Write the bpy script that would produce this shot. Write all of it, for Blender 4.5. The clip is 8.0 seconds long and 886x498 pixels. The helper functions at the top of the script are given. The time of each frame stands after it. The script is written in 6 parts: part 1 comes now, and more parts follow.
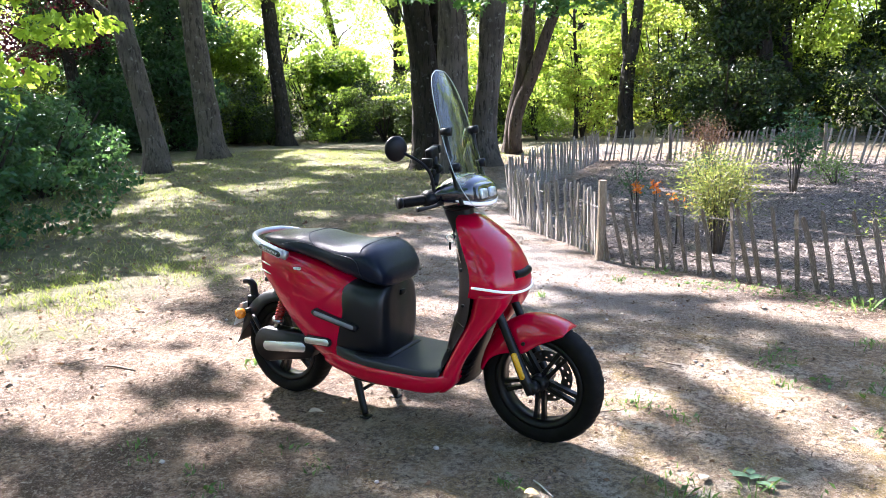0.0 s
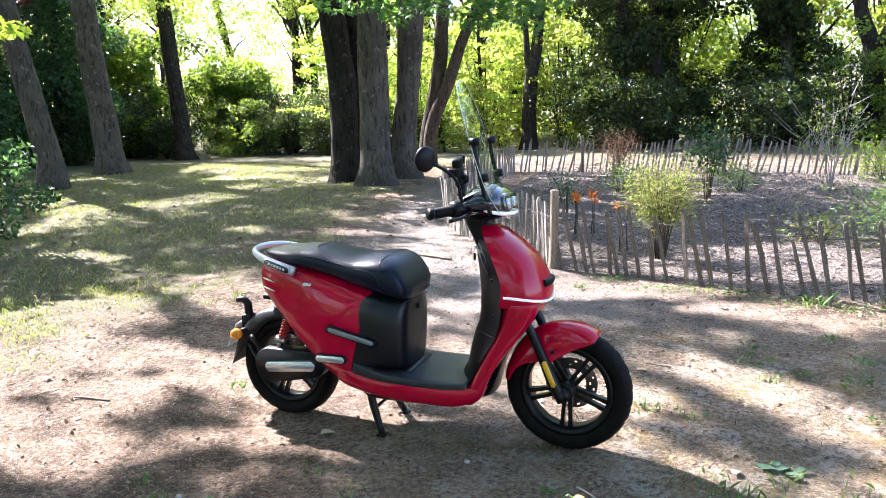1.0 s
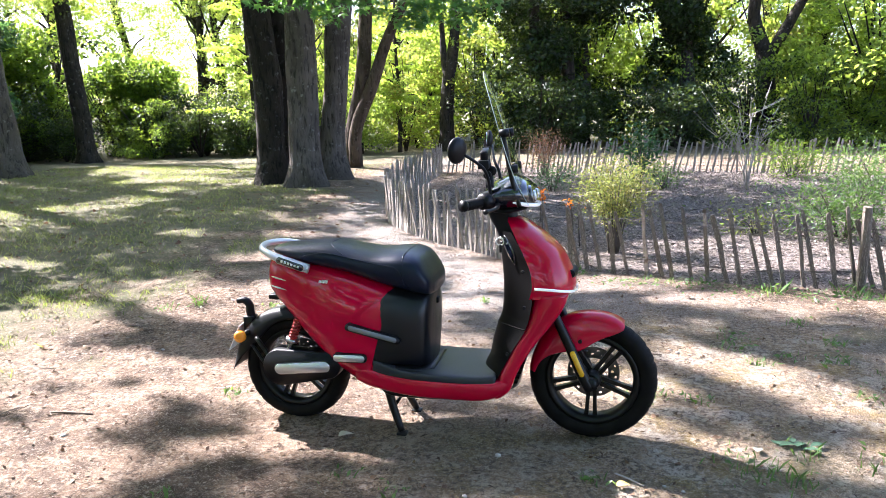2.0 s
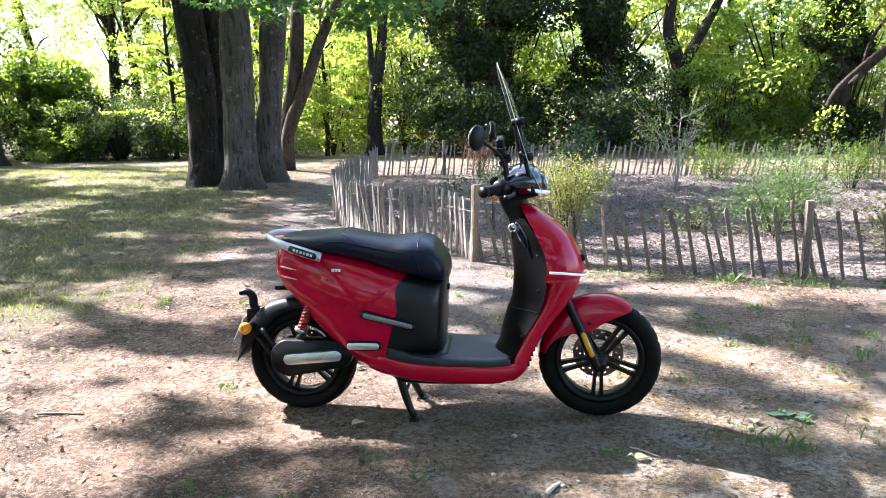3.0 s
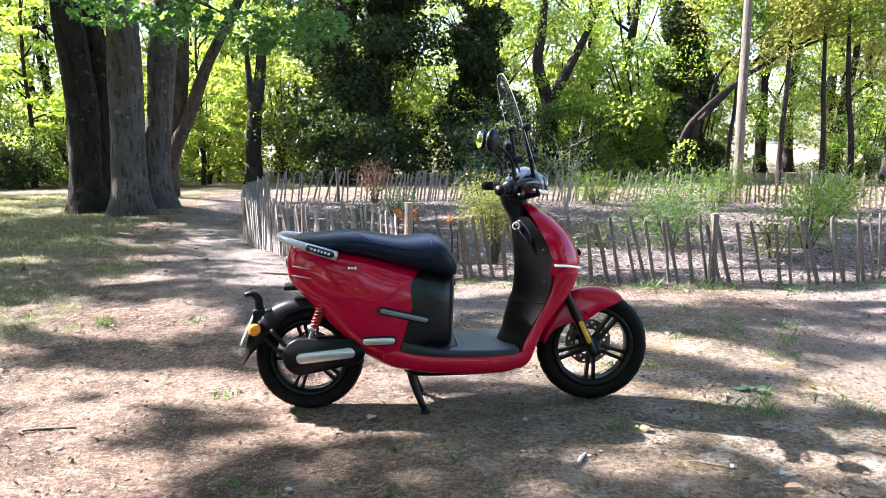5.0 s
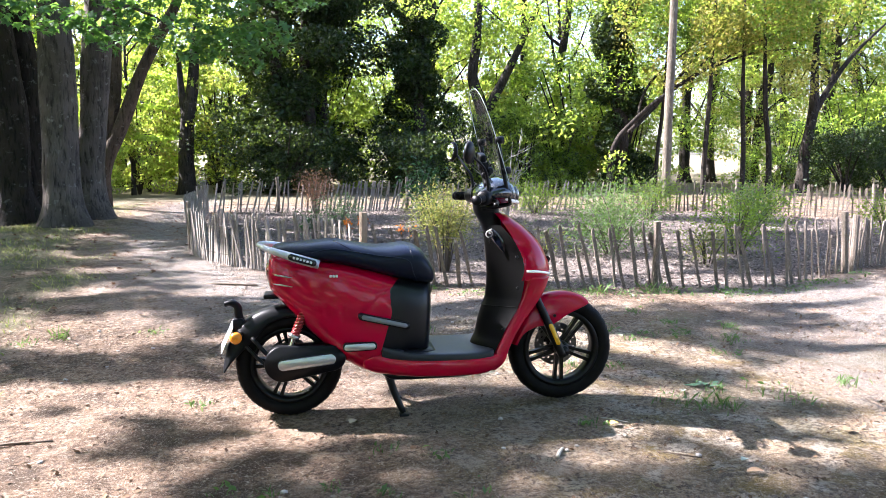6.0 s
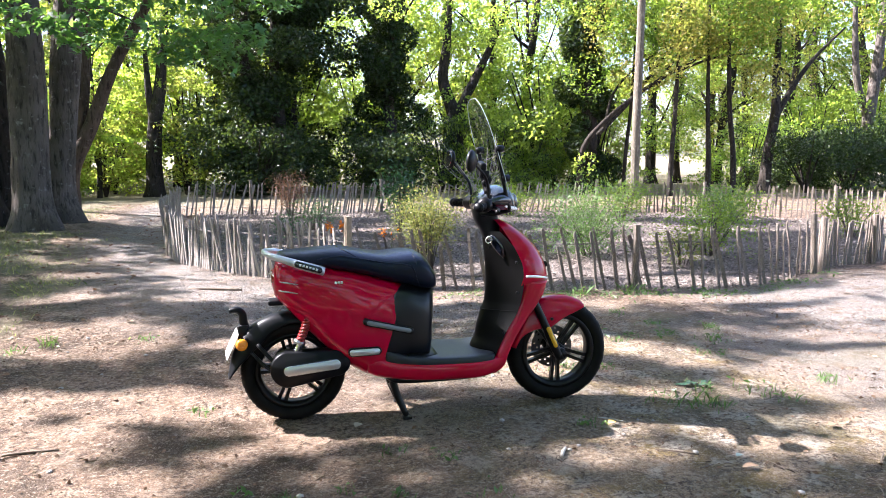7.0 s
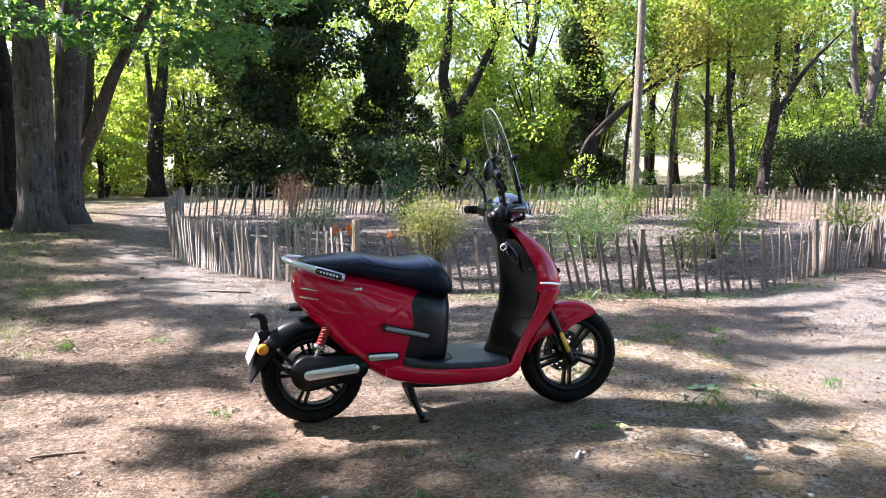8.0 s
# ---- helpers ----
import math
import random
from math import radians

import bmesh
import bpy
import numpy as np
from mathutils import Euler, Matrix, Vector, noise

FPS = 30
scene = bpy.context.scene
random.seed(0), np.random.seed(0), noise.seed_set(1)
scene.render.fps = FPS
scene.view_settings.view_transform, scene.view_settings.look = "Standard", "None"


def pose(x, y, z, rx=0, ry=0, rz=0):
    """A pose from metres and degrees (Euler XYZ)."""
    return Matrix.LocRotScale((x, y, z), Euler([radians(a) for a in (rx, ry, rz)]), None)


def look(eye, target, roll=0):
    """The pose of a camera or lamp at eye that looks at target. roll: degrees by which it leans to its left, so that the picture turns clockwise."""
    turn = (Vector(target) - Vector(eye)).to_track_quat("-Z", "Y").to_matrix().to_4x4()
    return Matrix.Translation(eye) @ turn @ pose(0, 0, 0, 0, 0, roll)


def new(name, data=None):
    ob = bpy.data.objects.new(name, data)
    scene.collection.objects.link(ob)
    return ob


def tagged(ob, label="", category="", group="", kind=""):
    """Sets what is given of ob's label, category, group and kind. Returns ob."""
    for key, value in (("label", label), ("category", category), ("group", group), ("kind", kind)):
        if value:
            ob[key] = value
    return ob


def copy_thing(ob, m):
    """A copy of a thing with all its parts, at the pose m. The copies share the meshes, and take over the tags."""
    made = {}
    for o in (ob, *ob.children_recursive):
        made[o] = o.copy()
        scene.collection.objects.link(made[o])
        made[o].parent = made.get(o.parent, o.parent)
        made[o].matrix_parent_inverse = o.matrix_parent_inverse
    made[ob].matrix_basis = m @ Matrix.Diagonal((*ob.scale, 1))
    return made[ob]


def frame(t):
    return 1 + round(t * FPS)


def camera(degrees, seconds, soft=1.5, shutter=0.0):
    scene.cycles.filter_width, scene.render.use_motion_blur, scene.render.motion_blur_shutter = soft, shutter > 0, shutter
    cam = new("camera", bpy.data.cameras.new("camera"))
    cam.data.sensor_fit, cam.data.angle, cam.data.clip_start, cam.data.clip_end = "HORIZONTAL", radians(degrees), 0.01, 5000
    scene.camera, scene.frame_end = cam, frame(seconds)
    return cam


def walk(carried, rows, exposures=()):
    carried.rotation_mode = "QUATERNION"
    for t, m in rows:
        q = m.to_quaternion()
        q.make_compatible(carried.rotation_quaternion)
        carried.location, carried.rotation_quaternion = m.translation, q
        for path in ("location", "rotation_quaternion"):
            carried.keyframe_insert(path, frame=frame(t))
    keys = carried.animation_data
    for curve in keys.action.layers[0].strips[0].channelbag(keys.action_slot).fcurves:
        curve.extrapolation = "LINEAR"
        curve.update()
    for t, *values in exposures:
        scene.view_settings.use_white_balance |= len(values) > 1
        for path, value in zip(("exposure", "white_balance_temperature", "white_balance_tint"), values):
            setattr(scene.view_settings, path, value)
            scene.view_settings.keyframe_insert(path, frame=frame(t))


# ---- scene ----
cam = camera(63.0, 8.0, soft=0.6)
PATH = [
    (0, (2.373, -2.692, 1.442), (1.434, -0.974, 1.032), -2.0),
    (0.5, (2.109, -2.798, 1.449), (1.306, -1.01, 1.053), -1.8),
    (1, (1.865, -2.886, 1.447), (1.19, -1.043, 1.062), -1.8),
    (1.5, (1.617, -2.961, 1.451), (1.065, -1.077, 1.071), -1.6),
    (2, (1.377, -2.996, 1.413), (0.952, -1.079, 1.029), -1.5),
    (3.5, (0.811, -3.192, 1.323), (0.705, -1.227, 0.963), -0.7),
    (4, (0.644, -3.229, 1.277), (0.622, -1.257, 0.94), -0.6),
    (4.5, (0.481, -3.275, 1.231), (0.554, -1.3, 0.922), -0.4),
    (6, (0.112, -3.437, 1.24), (0.475, -1.487, 0.981), -0.0),
    (6.5, (0.025, -3.451, 1.263), (0.45, -1.513, 1.005), 0.0),
    (7, (-0.067, -3.475, 1.276), (0.386, -1.544, 1.019), 0.0),
    (7.5, (-0.143, -3.497, 1.295), (0.317, -1.568, 1.038), 0.1),
    (8, (-0.174, -3.524, 1.322), (0.286, -1.595, 1.064), 0.2),
]
walk(cam, [(t, look(eye, target, roll)) for t, eye, target, roll in PATH], [(0.0, 3.18, 5950, 22), (4.0, 3.02, 5950, 22), (7.5, 2.89, 6000, 22), (8.0, 2.73, 6000, 22)])

# ---- world, sun ----
SUN = Vector((-1.04, 0.51, 1.0)).normalized()
wd = bpy.data.worlds.new("world")
scene.world = wd
wd.use_nodes = True
wn = wd.node_tree.nodes
sky = wn.new("ShaderNodeTexSky")
sky.sky_type = "NISHITA"
sky.sun_disc = False
sky.sun_elevation = math.asin(SUN.z)
sky.sun_rotation = math.atan2(SUN.x, SUN.y)
sky.dust_density = 2.0
wn["Background"].inputs[1].default_value = 0.085
wd.node_tree.links.new(sky.outputs[0], wn["Background"].inputs[0])
sun = new("sun", bpy.data.lights.new("sun", "SUN"))
sun.data.energy = 5.0
sun.data.angle = radians(0.53)
sun.data.color = (1.0, 0.95, 0.87)
sun.matrix_world = look(SUN * 40, (0, 0, 0))

# ---- mesh helpers ----


def part(name, bm, material, parent=None, label="", smooth=True):
    me = bpy.data.meshes.new(name)
    bm.to_mesh(me)
    bm.free()
    if smooth:
        me.shade_smooth()
    me.materials.append(material)
    ob = new(name, me)
    if parent is not None:
        ob.parent = parent
    if label:
        tagged(ob, label)
    return ob


def np_mesh(name, v, f, material, parent=None, smooth=False):
    me = bpy.data.meshes.new(name)
    n, k = f.shape
    me.vertices.add(len(v))
    me.vertices.foreach_set("co", np.ascontiguousarray(v, np.float32).ravel())
    me.loops.add(n * k)
    me.loops.foreach_set("vertex_index", np.ascontiguousarray(f, np.int32).ravel())
    me.polygons.add(n)
    me.polygons.foreach_set("loop_start", np.arange(0, n * k, k, dtype=np.int32))
    me.update(calc_edges=True)
    if smooth:
        me.shade_smooth()
    me.materials.append(material)
    ob = new(name, me)
    if parent is not None:
        ob.parent = parent
    return ob


def empty(name, m, label, category, group="", kind=""):
    ob = new(name)
    ob.matrix_world = m
    ob.empty_display_size = 0.1
    return tagged(ob, label, category, group, kind)


def spline(rows, n):
    """Catmull-Rom through the rows, n steps a span."""
    p = np.array(rows, float)
    p = np.vstack([2 * p[0] - p[1], p, 2 * p[-1] - p[-2]])
    out = []
    for i in range(1, len(p) - 2):
        for t in np.linspace(0, 1, n, endpoint=False):
            a, b, c, d = p[i - 1 : i + 3]
            out.append(0.5 * (2 * b + (c - a) * t + (2 * a - 5 * b + 4 * c - d) * t**2 + (3 * b - a - 3 * c + d) * t**3))
    out.append(p[-2])
    return np.array(out)


def loft(rings, bm=None, cap=True, closed=True):
    bm = bm or bmesh.new()
    rows = [[bm.verts.new(p) for p in r] for r in rings]
    n = len(rows[0])
    for a, b in zip(rows, rows[1:]):
        for i in range(n if closed else n - 1):
            j = (i + 1) % n
            bm.faces.new((a[i], a[j], b[j], b[i]))
    if cap and closed:
        for r in (rows[0], rows[-1]):
            bm.faces.new(r)
    bmesh.ops.recalc_face_normals(bm, faces=bm.faces)
    return bm


def se(c, e):
    return math.copysign(abs(c) ** (2 / e), c)


def xring(tx, tz, bx, bz, w, e, n=28, y0=0.0):
    """A rounded ring between a top point and a bottom point of the long plane."""
    out = []
    for k in range(n):
        a = 2 * math.pi * k / n
        u, v = se(math.cos(a), e), se(math.sin(a), e)
        out.append(((tx + bx) / 2 + (tx - bx) / 2 * u, y0 + w * v, (tz + bz) / 2 + (tz - bz) / 2 * u))
    return out


def xloft(rows, n=5, y0=0.0, sides=32):
    """Rows of top x, top z, bottom x, bottom z, half width, squareness."""
    return loft([xring(*r, n=sides, y0=y0) for r in spline(rows, n)])


def tube(pts, radii, sides=12, bm=None, steps=5, cap=True, flat=1.0):
    rows = [(*p, r) for p, r in zip(pts, radii if hasattr(radii, "__len__") else [radii] * len(pts))]
    s = spline(rows, steps) if steps > 1 else np.array(rows, float)
    p, r = s[:, :3], s[:, 3]
    t = np.gradient(p, axis=0)
    rings, side = [], Vector((0, 0, 1)) if abs(t[0][2]) < 0.8 * np.linalg.norm(t[0]) else Vector((0, 1, 0))
    for q, d, k in zip(p, t, r):
        d = Vector(d).normalized()
        side = (side - d * side.dot(d)).normalized()
        o = d.cross(side)
        rings.append([Vector(q) + (side * math.cos(a) * flat + o * math.sin(a)) * k for a in (2 * math.pi * i / sides for i in range(sides))])
    return loft(rings, bm, cap)


def box(x0, y0, z0, x1, y1, z1, bev=0.0, seg=2):
    b = bmesh.new()
    bmesh.ops.create_cube(b, size=1)
    bmesh.ops.transform(b, verts=b.verts, matrix=Matrix.Translation(((x0 + x1) / 2, (y0 + y1) / 2, (z0 + z1) / 2)) @ Matrix.Diagonal((x1 - x0, y1 - y0, z1 - z0, 1)))
    if bev:
        bmesh.ops.bevel(b, geom=b.edges, offset=bev, segments=seg, affect="EDGES", profile=0.5)
    return b


def lathe(profile, centre, n=48, bm=None):
    """Profile rows of (radius, y) turned round an axle along y."""
    rings = []
    for k in range(n):
        a = 2 * math.pi * k / n
        rings.append([(centre[0] + r * math.cos(a), centre[1] + y, centre[2] + r * math.sin(a)) for r, y in profile])
    bm = bm or bmesh.new()
    rows = [[bm.verts.new(p) for p in r] for r in rings]
    m = len(profile)
    for k in range(n):
        a, b = rows[k], rows[(k + 1) % n]
        for i in range(m):
            j = (i + 1) % m
            bm.faces.new((a[i], a[j], b[j], b[i]))
    bmesh.ops.recalc_face_normals(bm, faces=bm.faces)
    return bm


def capsule(p, q, r, depth, bm=None):
    """A flat pill with round ends from p to q (x, y, z), r high, depth across."""
    p, q = Vector(p), Vector(q)
    d = (q - p).normalized()
    up = Vector((0, 1, 0)).cross(d).normalized()
    if up.z < 0:
        up = -up
    rings = []
    for off, rr in ((depth, 0.99), (depth * 0.25, 1.0), (0.0, 0.9)):
        ring = []
        for i in range(20):
            a = math.pi / 2 + 2 * math.pi * i / 20
            c = p if math.cos(a) < 0 else q
            ring.append(c + d * math.cos(a) * r * rr + up * math.sin(a) * r * rr + Vector((0, off, 0)))
        rings.append(ring)
    return loft(rings, bm)


# ---- materials ----
def mat(name, c1, c2=None, scale=8.0, rough=0.5, metal=0.0, bump=0.0, bscale=60.0, coat=0.0, rvar=0.1, spec=0.5, detail=6.0, c3=None, stretch=None):
    """Two-scale noise between two colours, with grain, bump and uneven gloss."""
    m = bpy.data.materials.new(name)
    m.use_nodes = True
    nt = m.node_tree
    b = nt.nodes["Principled BSDF"]
    L = nt.links.new
    c2 = c2 or tuple(min(1, v * 0.8) for v in c1)
    tc = nt.nodes.new("ShaderNodeTexCoord")
    src = tc.outputs["Object"]
    if stretch:
        mp = nt.nodes.new("ShaderNodeMapping")
        mp.inputs["Scale"].default_value = stretch
        L(src, mp.inputs[0])
        src = mp.outputs[0]
    big = nt.nodes.new("ShaderNodeTexNoise")
    big.inputs["Scale"].default_value, big.inputs["Detail"].default_value = scale, detail
    fine = nt.nodes.new("ShaderNodeTexNoise")
    fine.inputs["Scale"].default_value, fine.inputs["Detail"].default_value = bscale, 4
    L(src, big.inputs["Vector"])
    L(src, fine.inputs["Vector"])
    mx = nt.nodes.new("ShaderNodeMix")
    mx.data_type = "RGBA"
    mx.inputs[6].default_value, mx.inputs[7].default_value = (*c1, 1), (*c2, 1)
    st = nt.nodes.new("ShaderNodeMapRange")
    st.inputs["From Min"].default_value, st.inputs["From Max"].default_value = 0.35, 0.65
    L(big.outputs["Fac"], st.inputs["Value"])
    L(st.outputs[0], mx.inputs[0])
    col = mx.outputs[2]
    if c3:
        mx2 = nt.nodes.new("ShaderNodeMix")
        mx2.data_type = "RGBA"
        mx2.inputs[7].default_value = (*c3, 1)
        st2 = nt.nodes.new("ShaderNodeMapRange")
        st2.inputs["From Min"].default_value, st2.inputs["From Max"].default_value = 0.52, 0.66
        L(fine.outputs["Fac"], st2.inputs["Value"])
        L(st2.outputs[0], mx2.inputs[0])
        L(col, mx2.inputs[6])
        col = mx2.outputs[2]
    L(col, b.inputs["Base Color"])
    rr = nt.nodes.new("ShaderNodeMapRange")
    rr.inputs["To Min"].default_value, rr.inputs["To Max"].default_value = max(0.02, rough - rvar), min(1, rough + rvar)
    L(fine.outputs["Fac"], rr.inputs["Value"])
    L(rr.outputs[0], b.inputs["Roughness"])
    b.inputs["Metallic"].default_value = metal
    b.inputs["Coat Weight"].default_value = coat
    b.inputs["Coat Roughness"].default_value = 0.03
    b.inputs["Specular IOR Level"].default_value = spec
    if bump:
        bp = nt.nodes.new("ShaderNodeBump")
        bp.inputs["Strength"].default_value, bp.inputs["Distance"].default_value = bump, 0.01
        L(fine.outputs["Fac"], bp.inputs["Height"])
        L(bp.outputs[0], b.inputs["Normal"])
    return m


def leaf_mat(name, dark, light, through_col, glow=0.45, rough=0.45, odd=None):
    """Leaves that let light through, each a little different."""
    m = bpy.data.materials.new(name)
    m.use_nodes = True
    nt = m.node_tree
    L = nt.links.new
    b = nt.nodes["Principled BSDF"]
    geo = nt.nodes.new("ShaderNodeNewGeometry")
    ramp = nt.nodes.new("ShaderNodeValToRGB")
    e = ramp.color_ramp.elements
    e[0].color, e[1].color = (*dark, 1), (*light, 1)
    if odd:
        x = e.new(0.96)
        x.color = (*odd, 1)
        e[1].position = 0.94
        x.position = 0.98
    L(geo.outputs["Random Per Island"], ramp.inputs[0])
    L(ramp.outputs[0], b.inputs["Base Color"])
    b.inputs["Roughness"].default_value = rough
    b.inputs["Specular IOR Level"].default_value = 0.3
    tr = nt.nodes.new("ShaderNodeBsdfTranslucent")
    hs = nt.nodes.new("ShaderNodeHueSaturation")
    hs.inputs["Color"].default_value = (*through_col, 1)
    vr = nt.nodes.new("ShaderNodeMapRange")
    vr.inputs["To Min"].default_value, vr.inputs["To Max"].default_value = 0.65, 1.25
    L(geo.outputs["Random Per Island"], vr.inputs["Value"])
    L(vr.outputs[0], hs.inputs["Value"])
    L(hs.outputs[0], tr.inputs[0])
    mix = nt.nodes.new("ShaderNodeMixShader")
    mix.inputs[0].default_value = glow
    L(b.outputs[0], mix.inputs[1])
    L(tr.outputs[0], mix.inputs[2])
    L(mix.outputs[0], nt.nodes["Material Output"].inputs[0])
    return m


RED = mat("red_paint", (0.5, 0.0004, 0.032), (0.4, 0.0003, 0.018), 3, 0.3, 0.0, 0.0, 300, coat=0.9, rvar=0.03, spec=0.02)
RED.node_tree.nodes["Principled BSDF"].inputs["Coat IOR"].default_value = 1.48
RED.node_tree.nodes["Principled BSDF"].inputs["Coat Roughness"].default_value = 0.015
BLACK = mat("black_plastic", (0.003, 0.0032, 0.0048), (0.005, 0.0052, 0.007), 12, 0.4, 0, 0.03, 600, rvar=0.08, spec=0.2)
GREYP = mat("grey_plastic", (0.0038, 0.0036, 0.0038), (0.003, 0.0028, 0.003), 10, 0.44, 0, 0.04, 700, rvar=0.08, spec=0.1)
GLOSSB = mat("gloss_black", (0.003, 0.0045, 0.011), (0.005, 0.0065, 0.014), 8, 0.1, 0, 0, 300, coat=1.0, rvar=0.04)
LEATHER = mat("black_vinyl", (0.003, 0.0065, 0.018), (0.005, 0.0085, 0.021), 9, 0.33, 0, 0.1, 420, rvar=0.06, spec=0.24)
RUBBER = mat("tyre_rubber", (0.003, 0.003, 0.003), (0.007, 0.0065, 0.006), 14, 0.65, 0, 0.2, 300, spec=0.12)
MATTEBLK = mat("black_metal", (0.004, 0.004, 0.0045), (0.006, 0.006, 0.006), 20, 0.38, 0.0, 0.05, 300, spec=0.25)
SILVER = mat("satin_silver", (0.62, 0.63, 0.64), (0.55, 0.56, 0.57), 12, 0.35, 0.75, 0.03, 300)
RAILGREY = mat("rail_grey", (0.5, 0.52, 0.54), (0.44, 0.46, 0.48), 12, 0.35, 0.5, 0.03, 300)
STEEL = mat("steel", (0.5, 0.5, 0.5), (0.4, 0.4, 0.4), 30, 0.3, 1.0, 0.03, 300)
AMBER = mat("amber_lens", (0.85, 0.28, 0.01), (0.75, 0.22, 0.01), 30, 0.25, 0, 0, 200, coat=0.5)
YELLOW = mat("yellow_reflector", (0.8, 0.42, 0.01), (0.7, 0.36, 0.01), 30, 0.25, 0, 0, 200, coat=0.5)
REDSPR = mat("red_spring", (0.32, 0.015, 0.012), (0.25, 0.012, 0.012), 30, 0.35)
WHITE = mat("white_print", (0.75, 0.75, 0.73), (0.7, 0.7, 0.68), 30, 0.4)
PLATEW = mat("plate_white", (0.72, 0.74, 0.74), (0.62, 0.64, 0.63), 30, 0.35)
LEDW = mat("light_bar", (0.85, 0.86, 0.88), (0.8, 0.8, 0.82), 30, 0.15, 0.1, 0, 200, coat=1.0)
REDLENS = mat("red_lens", (0.35, 0.01, 0.01), (0.25, 0.01, 0.01), 30, 0.1, 0, 0, 200, coat=1.0)
# faint emission added to whiten the light strip, which is not lit
LEDW.node_tree.nodes["Principled BSDF"].inputs["Emission Color"].default_value = (0.95, 0.97, 1.0, 1)
LEDW.node_tree.nodes["Principled BSDF"].inputs["Emission Strength"].default_value = 0.03
BOXBLK = mat("box_plastic", (0.006, 0.0068, 0.0095), (0.0045, 0.005, 0.0075), 10, 0.36, 0, 0.04, 600, rvar=0.08, spec=0.42)
FLOORG = mat("floor_plastic", (0.021, 0.0235, 0.029), (0.016, 0.018, 0.023), 10, 0.42, 0, 0.06, 700, rvar=0.08, spec=0.4)
DISC = mat("brake_disc_steel", (0.2, 0.195, 0.19), (0.13, 0.125, 0.12), 30, 0.38, 1.0, 0.03, 300)
CHROME = mat("chrome", (0.8, 0.8, 0.8), (0.75, 0.75, 0.75), 30, 0.08, 1.0, 0, 200, rvar=0.03)
MIRROR = mat("mirror_glass", (0.9, 0.9, 0.9), (0.88, 0.88, 0.88), 30, 0.03, 1.0, 0, 200, rvar=0.01)


def clear_mat(name, tint, rough=0.02):
    m = bpy.data.materials.new(name)
    m.use_nodes = True
    nt = m.node_tree
    L = nt.links.new
    nt.nodes.remove(nt.nodes["Principled BSDF"])
    t = nt.nodes.new("ShaderNodeBsdfTransparent")
    t.inputs[0].default_value = (*tint, 1)
    g = nt.nodes.new("ShaderNodeBsdfGlossy")
    g.inputs["Roughness"].default_value = rough
    lw = nt.nodes.new("ShaderNodeLayerWeight")
    lw.inputs[0].default_value = 0.5
    pw = nt.nodes.new("ShaderNodeMath")
    pw.operation = "POWER"
    pw.inputs[1].default_value = 4.0
    fr = nt.nodes.new("ShaderNodeMapRange")
    fr.inputs["To Min"].default_value, fr.inputs["To Max"].default_value = 0.04, 0.6
    L(lw.outputs["Facing"], pw.inputs[0])
    L(pw.outputs[0], fr.inputs["Value"])
    mx = nt.nodes.new("ShaderNodeMixShader")
    L(fr.outputs[0], mx.inputs[0])
    L(t.outputs[0], mx.inputs[1])
    L(g.outputs[0], mx.inputs[2])
    L(mx.outputs[0], nt.nodes["Material Output"].inputs[0])
    return m


SCREEN = clear_mat("clear_screen", (0.93, 0.96, 0.94))
EDGE = mat("screen_edge", (0.45, 0.5, 0.47), (0.4, 0.45, 0.42), 30, 0.15, 0, 0, 200, coat=1.0)

BARKP = mat("pale_bark", (0.12, 0.1, 0.07), (0.07, 0.058, 0.042), 5, 0.85, 0, 0.9, 30, stretch=(1, 1, 0.3), c3=(0.17, 0.15, 0.11))


def bark_mat(name, ridge, furrow, lichen, amount):
    """Furrowed bark with patches of lichen."""
    m = mat(name, ridge, furrow, 2.2, 0.92, 0, 0.0, 40, spec=0.2)
    nt = m.node_tree
    L = nt.links.new
    b = nt.nodes["Principled BSDF"]
    tc = nt.nodes.new("ShaderNodeTexCoord").outputs["Object"]
    mp = nt.nodes.new("ShaderNodeMapping")
    mp.inputs["Scale"].default_value = (1, 1, 0.22)
    L(tc, mp.inputs[0])
    fur = nt.nodes.new("ShaderNodeTexNoise")
    fur.inputs["Scale"].default_value, fur.inputs["Detail"].default_value, fur.inputs["Roughness"].default_value = 17, 8, 0.65
    L(mp.outputs[0], fur.inputs["Vector"])
    col = b.inputs["Base Color"].links[0].from_socket
    for src, lo, hi, c in ((fur.outputs["Fac"], 0.5, 0.36, tuple(v * 0.45 for v in furrow)), (None, 0.58, 0.7 - 0.06 * amount, lichen)):
        if src is None:
            li = nt.nodes.new("ShaderNodeTexNoise")
            li.inputs["Scale"].default_value, li.inputs["Detail"].default_value, li.inputs["Roughness"].default_value = 9, 9, 0.7
            L(tc, li.inputs["Vector"])
            src = li.outputs["Fac"]
        r = nt.nodes.new("ShaderNodeMapRange")
        r.inputs["From Min"].default_value, r.inputs["From Max"].default_value = lo, hi
        L(src, r.inputs["Value"])
        x = nt.nodes.new("ShaderNodeMix")
        x.data_type = "RGBA"
        x.inputs[7].default_value = (*c, 1)
        L(r.outputs[0], x.inputs[0])
        L(col, x.inputs[6])
        col = x.outputs[2]
    L(col, b.inputs["Base Color"])
    bp = nt.nodes.new("ShaderNodeBump")
    bp.inputs["Strength"].default_value, bp.inputs["Distance"].default_value = 1.0, 0.05
    L(fur.outputs["Fac"], bp.inputs["Height"])
    L(bp.outputs[0], b.inputs["Normal"])
    return m


